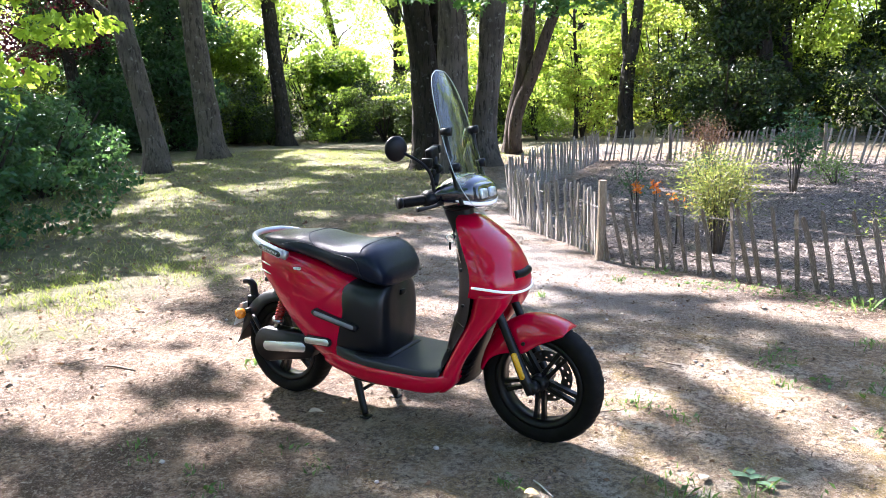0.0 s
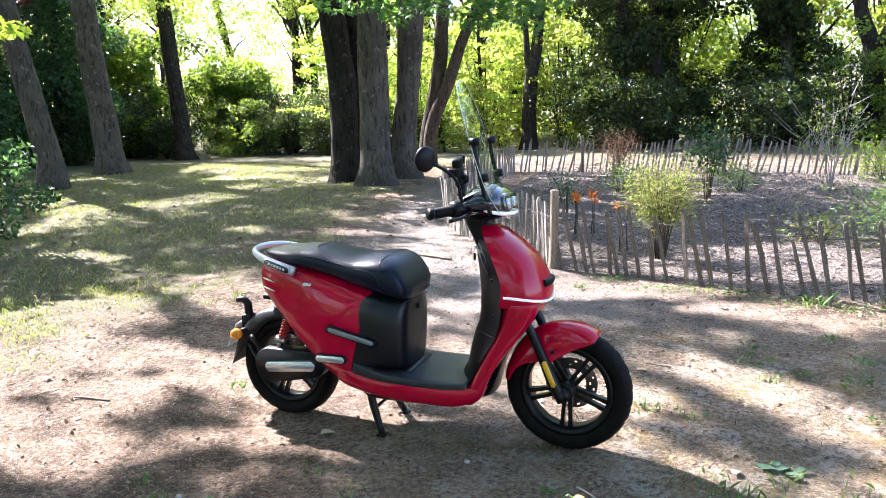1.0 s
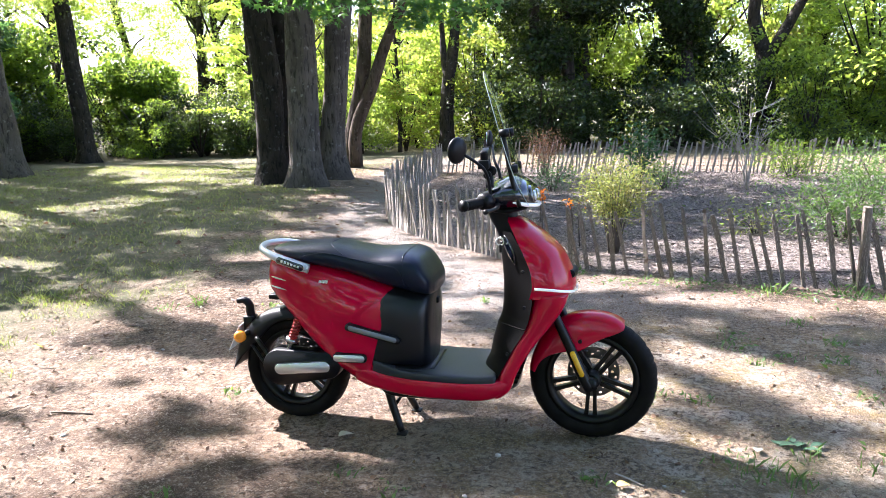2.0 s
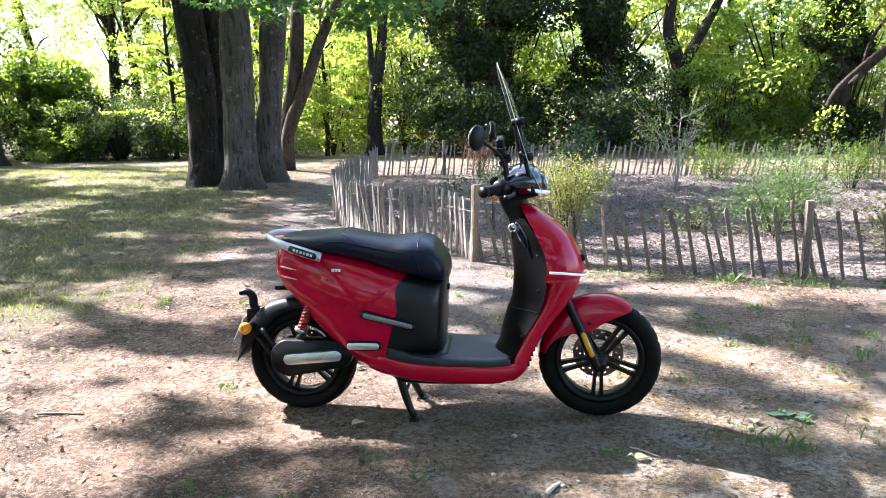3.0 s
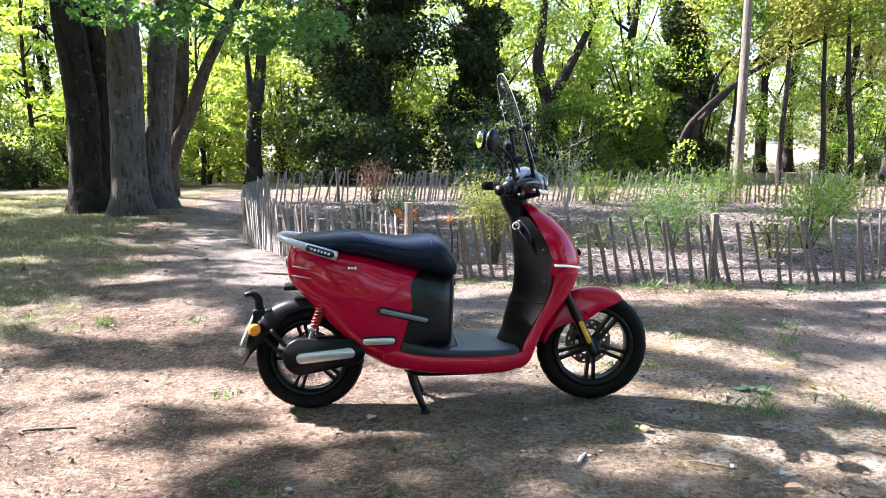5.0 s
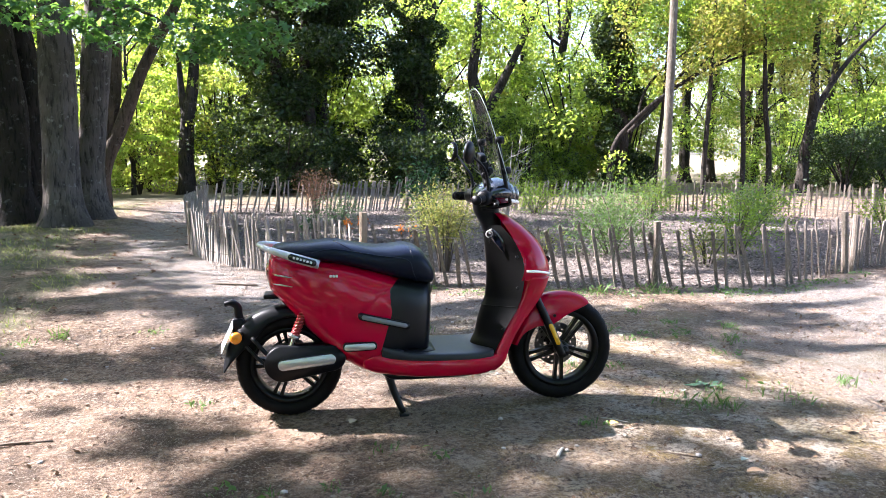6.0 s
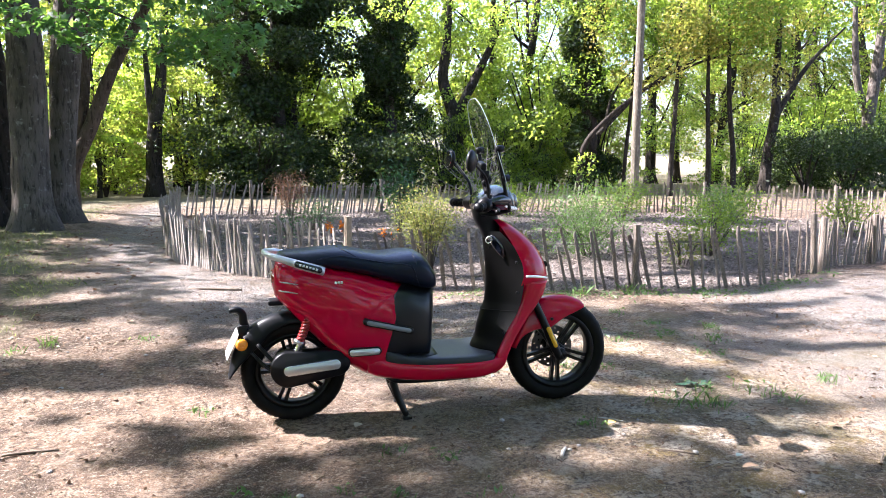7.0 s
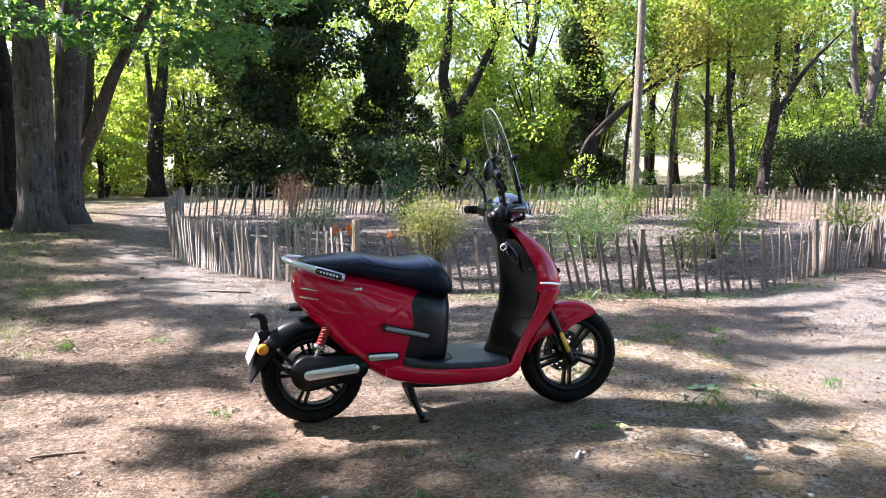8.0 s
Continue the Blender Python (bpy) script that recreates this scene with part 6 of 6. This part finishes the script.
part("front_badge", tube([(1.26, -0.076, 0.727), (1.271, -0.03, 0.725), (1.272, 0.015, 0.725), (1.267, 0.055, 0.727)], 0.017, 10, steps=5), GREYP, apron, "dark grey badge")
side_rows = [(0.655, 1.105, 1.258, 0.188, 0.0), (0.60, 1.098, 1.238, 0.187, 0.03), (0.54, 1.085, 1.2, 0.185, 0.075), (0.46, 1.046, 1.135, 0.185, 0.11), (0.38, 1.008, 1.08, 0.19, 0.125), (0.31, 0.975, 1.045, 0.198, 0.125), (0.25, 0.96, 1.022, 0.2, 0.115), (0.214, 0.945, 0.985, 0.19, 0.1)]
for s in (-1, 1):
    rings = []
    for z, xb, xf, yo, yi in spline(side_rows, 5):
        ring = []
        for k in range(24):
            a = 2 * math.pi * k / 24
            u, w2 = se(math.cos(a), 2.6), se(math.sin(a), 2.6)
            x = (xb + xf) / 2 + (xf - xb) / 2 * u
            y = (yo + yi) / 2 + (yo - yi) / 2 * w2
            ring.append((x, s * min(y, yo - 0.5 * max(0, (x - xb) / (xf - xb) - 0.4) ** 2 * (yo - yi)), z))
        rings.append(ring)
    part("side_fairing", loft(rings), RED, scooter, "red side fairing")
inner = part("inner_panel", loft([zring(xb, xf, w, z, 0.5, 12) for z, xb, xf, w in spline([(0.23, 0.96, 1.045, 0.125), (0.35, 0.98, 1.075, 0.13), (0.46, 1.0, 1.12, 0.12), (0.56, 1.04, 1.17, 0.11), (0.65, 1.06, 1.21, 0.1)], 4)]), BLACK, scooter, "black panel behind the front wheel")
for k in range(5):
    part("vent_slat", box(1.015 + 0.006 * k, -0.126, 0.26 + 0.022 * k, 1.045 + 0.008 * k, -0.05, 0.267 + 0.022 * k, 0.002), GREYP, inner)
shield_rows = [(0.285, 0.885, 0.962, 0.194), (0.325, 0.898, 0.98, 0.19), (0.36, 0.915, 1.0, 0.186), (0.42, 0.927, 1.03, 0.184), (0.485, 0.945, 1.07, 0.184), (0.503, 0.95, 1.08, 0.184), (0.53, 0.962, 1.09, 0.184), (0.56, 0.969, 1.1, 0.186), (0.65, 0.975, 1.114, 0.187), (0.75, 0.97, 1.108, 0.178), (0.82, 0.962, 1.075, 0.162), (0.865, 0.958, 1.045, 0.135), (0.9, 0.96, 1.02, 0.1)]
shield_grid = spline(shield_rows, 6)


def shield_pt(z, s, out=0.0):
    """On the keel-shaped rear face of the leg shield, at height z and s from -1 to 1 across."""
    xl, xb, w = (float(np.interp(z, shield_grid[:, 0], shield_grid[:, k])) for k in (1, 2, 3))
    k = 1 - math.hypot(s, 0.16) ** 1.3 / math.hypot(1, 0.16) ** 1.3
    return (xb + (xl - xb) * k / (1 - (0.16 / math.hypot(1, 0.16)) ** 1.3) - out * 0.8, w * s + (out * 0.6 if s > 0 else -out * 0.6), z)


shield = part("leg_shield", loft([[shield_pt(z, -1 + k / 14) for k in range(29)] for z in shield_grid[:, 0]], closed=False), GREYP, scooter, "grey plastic leg shield")
part("seam", tube([shield_pt(0.5 + 0.012 * abs(s), s) for s in (-1, -0.8, -0.6, -0.4, -0.2, 0, 0.2, 0.4, 0.6, 0.8, 1)], 0.0025, 6, steps=3), RUBBER, shield)
for x, z in ((1.075, 0.755), (1.08, 0.607), (1.01, 0.41)):
    part("screw", lathe([(0.001, -0.003), (0.007, -0.003), (0.007, 0.004), (0.001, 0.004)], (x, -0.189, z), 12), MATTEBLK, shield)
rec = []
for k in range(13):
    t = k / 12
    half = 0.2 * math.sin(math.pi * t**0.7) ** 0.8 * (1 - 0.4 * t) + 0.004
    rec.append([shield_pt(0.885 - 0.118 * t, -0.5 - 0.12 * t + half * e, 0.003) for e in (-1, -0.5, 0, 0.5, 1)] + [shield_pt(0.885 - 0.118 * t, -0.5 - 0.12 * t + half * e, -0.004) for e in (1, 0.5, 0, -0.5, -1)])
part("key_recess", loft(rec), GLOSSB, shield, "gloss black ignition recess")
part("ignition_lock", tube([shield_pt(0.868, -0.45), shield_pt(0.868, -0.45, 0.018)], 0.011, 14, steps=1), CHROME, shield, "chrome ignition lock")
kc = Vector(shield_pt(0.858, -0.45, 0.018))
part("key_ring", tube([kc + Vector((0.016 * math.cos(a) - 0.004, -0.006 * math.sin(a), 0.017 * math.sin(a))) for a in (2 * math.pi * i / 16 for i in range(17))], 0.0028, 8, steps=1), WHITE, shield, "white metal key ring")
part("key", box(kc.x - 0.006, kc.y - 0.012, kc.z - 0.045, kc.x + 0.004, kc.y - 0.006, kc.z - 0.012, 0.002), MATTEBLK, shield)
part("steering_neck", steered(loft([[((x0 + x1) / 2 + (x1 - x0) / 2 * se(math.cos(2 * math.pi * k / 28), 2.6), w * se(math.sin(2 * math.pi * k / 28), 2.6), z) for k in range(28)] for z, x0, x1, w in spline([(0.85, 0.965, 1.045, 0.05), (0.9, 0.945, 1.045, 0.052), (0.93, 0.928, 1.042, 0.05), (0.96, 0.913, 1.037, 0.05), (1.0, 0.905, 1.03, 0.056), (1.02, 0.91, 1.03, 0.06)], 4)])), BLACK, scooter, "matt black steering neck")

# fork, mudguards
for s in (-1, 1):
    leg = part("fork_leg", steered(tube([(1.17, s * 0.083, 0.62), (1.26, s * 0.086, 0.43), (1.3, s * 0.088, 0.34), (1.348, s * 0.09, 0.24)], [0.018, 0.02, 0.024, 0.022], 14, steps=5)), MATTEBLK, scooter, "black fork leg")
    part("axle_clamp", steered(tube([(1.35, s * 0.105, 0.266), (1.354, s * 0.07, 0.269)], 0.026, 14, steps=1)), MATTEBLK, leg)
    part("reflector", steered(capsule((1.278, s * 0.1135, 0.4), (1.315, s * 0.1155, 0.315), 0.0115, -s * 0.012)), YELLOW, leg, "amber-yellow side reflector")
part("brake_caliper", steered(box(1.27, 0.075, 0.27, 1.33, 0.115, 0.36, 0.012)), MATTEBLK, scooter)
part("brake_hose", steered(tube([(1.29, 0.11, 0.36), (1.22, 0.12, 0.45), (1.17, 0.11, 0.58)], 0.005, 8, steps=5)), BLACK, scooter)


def guard(c, rows, half, n=14):
    """Mudguard shell: rows of angle, crown radius, side drop."""
    rings = []
    for ang, r0, drop in spline(rows, 5):
        a = radians(ang)
        ring = []
        for inner_side in (0, 1):
            for k in range(n + 1):
                s = -1 + 2 * k / n
                if inner_side:
                    s = -s
                r = r0 - drop * abs(s) ** 3.2 - 0.004 * inner_side
                ring.append((c[0] + r * math.cos(a), half * (1 - 0.04 * inner_side) * (math.copysign(abs(s) ** 0.75, s)), c[2] + r * math.sin(a)))
        rings.append(ring)
    return loft(rings)


mg = part("front_mudguard", steered(guard((1.36, 0, 0.258), [(64, 0.284, 0.012), (67, 0.291, 0.038), (75, 0.297, 0.075), (90, 0.301, 0.115), (105, 0.303, 0.14), (120, 0.299, 0.135), (138, 0.29, 0.09), (155, 0.28, 0.045), (170, 0.275, 0.025)], 0.078)), RED, scooter, "glossy red front mudguard")
part("bolt", steered(lathe([(0.001, -0.004), (0.008, -0.004), (0.008, 0.005), (0.001, 0.005)], (1.305, -0.079, 0.445), 12)), MATTEBLK, mg)
fend = part("rear_mudguard", guard((0, 0, 0.258), [(60, 0.268, 0.02), (85, 0.274, 0.04), (110, 0.28, 0.06), (135, 0.286, 0.085), (158, 0.29, 0.07), (172, 0.292, 0.04), (184, 0.3, 0.01)], 0.075), BLACK, scooter, "matt black rear mudguard")
part("plate_bracket", tube([(-0.205, 0, 0.43), (-0.222, 0, 0.49), (-0.226, 0, 0.53), (-0.25, 0, 0.55), (-0.285, 0, 0.545)], [0.02, 0.02, 0.019, 0.017, 0.013], 14, steps=6), BLACK, fend, "black plate lamp bracket")
part("plate_backing", box(-0.25, -0.03, 0.36, -0.2, 0.03, 0.48, 0.008), BLACK, fend)
plate = part("number_plate", spun(spun(box(-0.281, -0.085, 0.325, -0.277, 0.085, 0.455, 0.0012), "Y", 25, (-0.279, 0, 0.39)), "Z", 6, (-0.279, 0, 0.39)), PLATEW, fend, "white rectangular plate")
for y0, y1, z0, z1 in ((-0.06, -0.048, 0.402, 0.436), (-0.04, -0.028, 0.402, 0.436), (0.0, 0.012, 0.402, 0.436), (0.02, 0.032, 0.402, 0.436), (0.04, 0.052, 0.402, 0.436), (-0.045, -0.033, 0.345, 0.379), (-0.025, -0.013, 0.345, 0.379), (0.01, 0.022, 0.345, 0.379)):
    part("plate_bar", spun(spun(box(-0.2826, y0, z0, -0.281, y1, z1), "Y", 25, (-0.279, 0, 0.39)), "Z", 6, (-0.279, 0, 0.39)), PEGGREY, plate, smooth=False)
for s in (-1, 1):
    part("indicator_arm", tube([(-0.2, s * 0.03, 0.415), (-0.226, s * 0.085, 0.41)], 0.014, 10, steps=1), BLACK, fend)
    ind = part("indicator", lathe([(0.001, -s * 0.012), (0.024, -s * 0.012), (0.028, 0), (0.026, s * 0.016), (0.016, s * 0.024), (0.001, s * 0.026)], (-0.229, s * 0.1, 0.405), 24), AMBER, fend, "round amber indicator")

# drive cover, shock absorbers, stand
cov_rings = []
for off, g in ((0.0, 0.93), (-0.012, 1.0), (0.05, 1.0), (0.07, 0.96)):
    ring = []
    for k in range(36):
        a = 2 * math.pi * k / 36
        t = (math.cos(a) + 1) / 2
        cx, cz, r0 = (-0.018, 0.283, 0.086) if math.cos(a) < 0 else (0.205, 0.302, 0.062)
        ring.append((cx + r0 * g * math.cos(a), -0.14 - (0.012 if off == 0.0 else 0) + max(off, 0), cz + r0 * g * math.sin(a)))
    cov_rings.append(ring)
cov = part("drive_cover", loft(cov_rings), BLACK, scooter, "matt black drive cover")
part("cover_plate", capsule((-0.018, -0.158, 0.279), (0.196, -0.158, 0.298), 0.0245, 0.012), SILVER, cov, "satin silver cover plate")
part("cover_plate_rim", capsule((-0.018, -0.1555, 0.279), (0.196, -0.1555, 0.298), 0.0285, 0.012), GLOSSB, cov)
part("swing_arm", tube([(-0.02, 0.11, 0.27), (0.15, 0.11, 0.29), (0.33, 0.09, 0.3)], [0.035, 0.03, 0.03], 12, steps=4), MATTEBLK, scooter)
part("rear_stay", tube([(-0.16, -0.085, 0.4), (-0.1, -0.1, 0.33), (-0.06, -0.12, 0.3)], 0.01, 8, steps=3), MATTEBLK, scooter)
part("rear_stay", tube([(-0.19, -0.07, 0.36), (-0.12, -0.1, 0.29), (-0.08, -0.12, 0.27)], 0.008, 8, steps=3), MATTEBLK, scooter)
for s in (-1, 1):
    sh = part("shock_absorber", tube([(0.11, s * 0.115, 0.6), (0.04, s * 0.12, 0.42), (0.012, s * 0.122, 0.345)], [0.014, 0.014, 0.012], 12, steps=3), CHROME, scooter, "chrome shock absorber")
    coil = []
    for k in range(132):
        t = k / 131
        a = 2 * math.pi * 11 * t
        px, pz = 0.1 - 0.065 * t, 0.575 - 0.165 * t
        coil.append((px + 0.021 * math.cos(a) * 0.93, s * 0.118 + 0.021 * math.sin(a), pz + 0.021 * math.cos(a) * 0.36))
    part("spring", tube(coil, 0.0063, 8, steps=1), REDSPR, sh, "red coil spring")
    part("spring_seat", tube([(0.036, s * 0.12, 0.415), (0.03, s * 0.12, 0.4)], 0.028, 14, steps=1), STEEL, sh)
stand = part("centre_stand", tube([(0.47, -0.11, 0.19), (0.47, 0.11, 0.19)], 0.014, 10, steps=1), MATTEBLK, scooter, "black steel centre stand")
for s in (-1, 1):
    part("stand_leg", tube([(0.465, s * 0.1, 0.215), (0.495, s * 0.112, 0.11), (0.535, s * 0.132, 0.015)], [0.02, 0.018, 0.015], 10, steps=4), MATTEBLK, stand)
    part("stand_foot", box(0.515, s * 0.132 - 0.022, 0.0, 0.56, s * 0.132 + 0.022, 0.012, 0.004), MATTEBLK, stand)
part("stand_brace", tube([(0.49, -0.11, 0.11), (0.49, 0.11, 0.11)], 0.008, 8, steps=1), MATTEBLK, stand)

# handlebar, headlight, mirrors, windscreen
bars = part("handlebar_cover", steered(xloft([(0.902, 1.055, 0.902, 1.018, 0.06, 2.0), (0.918, 1.085, 0.918, 0.998, 0.135, 1.9), (0.95, 1.108, 0.95, 0.986, 0.172, 1.8), (0.985, 1.126, 0.985, 0.982, 0.175, 1.75), (1.022, 1.132, 1.03, 0.984, 0.16, 1.85), (1.056, 1.122, 1.066, 0.992, 0.142, 2.1), (1.08, 1.108, 1.092, 1.002, 0.12, 2.5), (1.092, 1.092, 1.102, 1.008, 0.102, 2.7), (1.098, 1.08, 1.106, 1.014, 0.075, 2.7)], 6, sides=36)), GLOSSB, scooter, "gloss black handlebar cover")
lamp = part("headlight", steered(xloft([(1.07, 1.098, 1.08, 1.01, 0.1, 4), (1.098, 1.092, 1.112, 1.012, 0.094, 4), (1.106, 1.084, 1.12, 1.018, 0.084, 4)], 4)), GLOSSB, scooter, "gloss black headlight housing with bright lenses")
for y0, y1 in ((-0.07, -0.008), (0.008, 0.07)):
    part("lamp_reflector", steered(spun(box(1.098, y0, 1.03, 1.122, y1, 1.072, 0.009), "Y", -9, (1.11, 0, 1.05))), LAMPGLASS, lamp, "bright lamp reflector")
part("light_bar", steered(tube([(1.03, -0.135, 1.036), (1.065, -0.122, 1.022), (1.104, -0.088, 1.013), (1.122, -0.04, 1.009), (1.125, 0, 1.008), (1.122, 0.04, 1.009), (1.104, 0.088, 1.013), (1.094, 0.106, 1.03), (1.085, 0.11, 1.052)], 0.0088, 10, steps=6)), LEDW, lamp, "white light bar under the headlight")
part("lower_cowl", steered(xloft([(0.93, 1.0, 0.94, 0.975, 0.07, 2.6), (1.0, 1.005, 1.0, 0.972, 0.09, 2.6), (1.08, 1.01, 1.08, 0.99, 0.09, 2.6)], 4)), BLACK, bars)
for s in (-1, 1):
    part("bar_end", steered(tube([(0.955, s * 0.1, 1.04), (0.932, s * 0.16, 1.036), (0.922, s * 0.182, 1.034), (0.917, s * 0.192, 1.034)], [0.04, 0.037, 0.034, 0.024], 18, steps=2)), BLACK, scooter)
    grip = part("grip", steered(tube([(0.92, s * 0.175, 1.033), (0.9, s * 0.23, 1.032), (0.872, s * 0.288, 1.03)], [0.021, 0.0195, 0.02], 18, steps=4)), RUBBER, scooter, "black ribbed rubber grip")
    part("grip_end", steered(tube([(0.873, s * 0.286, 1.03), (0.866, s * 0.3, 1.03)], 0.0225, 16, steps=1)), BLACK, grip)
    for k in range(7):
        t = 0.2 + 0.1 * k
        p, q = Vector((0.92, s * 0.175, 1.033)), Vector((0.872, s * 0.288, 1.03))
        c = p.lerp(q, t)
        part("grip_rib", steered(tube([c, c.lerp(q, 0.04)], 0.0216, 14, steps=1)), RUBBER, grip)
    part("brake_lever", steered(tube([(0.975, s * 0.14, 1.022), (0.985, s * 0.2, 1.016), (0.975, s * 0.25, 1.011), (0.955, s * 0.3, 1.008)], [0.012, 0.0085, 0.007, 0.0105], 8, steps=5)), MATTEBLK, scooter, "black brake lever")
    part("switch_block", steered(box(0.915, s * 0.165 - 0.022, 1.012, 0.96, s * 0.165 + 0.022, 1.062, 0.009)), BLACK, scooter)
for s, mx, my, mz in ((-1, 0.829, -0.255, 1.243), (1, 0.865, 0.31, 1.262)):
    head = bmesh.new()
    bmesh.ops.create_uvsphere(head, u_segments=24, v_segments=14, radius=1)
    for vv in head.verts:
        vv.co.x = max(vv.co.x, -0.5)
    turned = Matrix.Translation((mx, my, mz)) @ Matrix.Rotation(radians(33 * s if s < 0 else 15), 4, "Z") @ Matrix.Rotation(radians(6), 4, "Y")
    bmesh.ops.transform(head, matrix=turned @ Matrix.Diagonal((0.022, 0.049, 0.052, 1)), verts=head.verts)
    mir = part("mirror", head, BLACK, scooter, "round black rear-view mirror")
    gl = bmesh.new()
    bmesh.ops.create_cone(gl, cap_ends=True, segments=28, radius1=0.041, radius2=0.041, depth=0.003)
    bmesh.ops.transform(gl, matrix=turned @ Matrix.Translation((-0.0125, 0, 0)) @ Matrix.Rotation(radians(90), 4, "Y") @ Matrix.Diagonal((1.03, 0.97, 1, 1)), verts=gl.verts)
    part("mirror_glass", gl, MIRROR, mir, "mirror glass", smooth=False)
    part("mirror_stem", tube([(0.945, s * 0.155, 1.05), (0.935, s * 0.165, 1.13), (0.91, s * 0.19, 1.18), (mx + 0.015, my - s * 0.012, mz - 0.01)], [0.008, 0.007, 0.0065, 0.006], 10, steps=5), BLACK, mir)
hold = part("phone_holder", spun(box(0.902, -0.15, 1.175, 0.934, -0.082, 1.242, 0.009), "X", 14, (0.92, -0.12, 1.2)), BLACK, scooter, "black phone holder clamp")
part("holder_arm", tube([(0.94, -0.15, 1.09), (0.935, -0.125, 1.14), (0.92, -0.115, 1.2)], 0.017, 10, steps=4), BLACK, hold)
part("holder_knob", lathe([(0.001, -0.01), (0.016, -0.01), (0.016, 0.01), (0.001, 0.01)], (0.93, -0.14, 1.14), 14), BLACK, hold)
part("holder_jaw", box(0.895, -0.175, 1.165, 0.94, -0.15, 1.2, 0.004), BLACK, hold)
part("holder_jaw", box(0.9, -0.09, 1.215, 0.935, -0.07, 1.25, 0.004), BLACK, hold)
part("holder_knob", lathe([(0.001, -0.012), (0.02, -0.012), (0.02, 0.012), (0.001, 0.012)], (0.945, -0.125, 1.155), 14), BLACK, hold)

# the screen sits a little askew to the bars
SKEW = Matrix.Translation((1.05, 0, 0)) @ Matrix.Rotation(radians(3.2), 4, "Z") @ Matrix.Translation((-1.05, 0, 0))


def skewed(b):
    bmesh.ops.transform(b, matrix=SKEW, verts=b.verts)
    return b


scr_rows = spline([(1.108, 0.998, 0.1), (1.09, 1.05, 0.132), (1.063, 1.12, 0.15), (1.032, 1.22, 0.157), (1.0, 1.32, 0.153), (0.965, 1.42, 0.138), (0.935, 1.49, 0.112), (0.915, 1.53, 0.08), (0.905, 1.55, 0.04)], 6)


def scr_pt(x, z, y, off=0.0):
    return (x - 1.25 * y * y + off, y, z)


rings = []
for x, z, w in scr_rows:
    ys = [w * math.sin(math.pi / 2 * (-1 + 2 * k / 20)) for k in range(21)]
    rings.append([scr_pt(x, z, y, 0.0) for y in ys] + [scr_pt(x, z, y, -0.003) for y in reversed(ys)])
screen = part("windscreen", skewed(loft(rings)), SCREEN, scooter, "tall clear acrylic windscreen")
rim_pts = [scr_pt(x, z, -w, -0.0015) for x, z, w in scr_rows[::3]] + [scr_pt(0.904, 1.552, 0, -0.0015)] + [scr_pt(x, z, w, -0.0015) for x, z, w in scr_rows[::-3]]
part("screen_edge", skewed(tube(rim_pts, 0.0016, 6, steps=3)), EDGE, screen)
part("screen_edge", skewed(tube([scr_pt(scr_rows[0][0], scr_rows[0][1], y, -0.0015) for y in (-0.1, -0.05, 0, 0.05, 0.1)], 0.0018, 6, steps=3)), EDGE, screen)
for s in (-1, 1):
    part("support_bar", skewed(tube([(1.05, s * 0.13, 1.01), (1.03, s * 0.135, 1.08), (1.012, s * 0.138, 1.16), (0.985, s * 0.142, 1.3)], 0.0095, 10, steps=4)), MATTEBLK, screen, "black screen support bar")
    for x, z, w in ((1.02, 1.16, 0.136), (0.986, 1.302, 0.142)):
        part("screen_clamp", skewed(tube([(x - 0.014, s * w, z), (x + 0.024, s * w, z + 0.004)], 0.0175, 14, steps=1)), BLACK, screen, "black screen clamp")
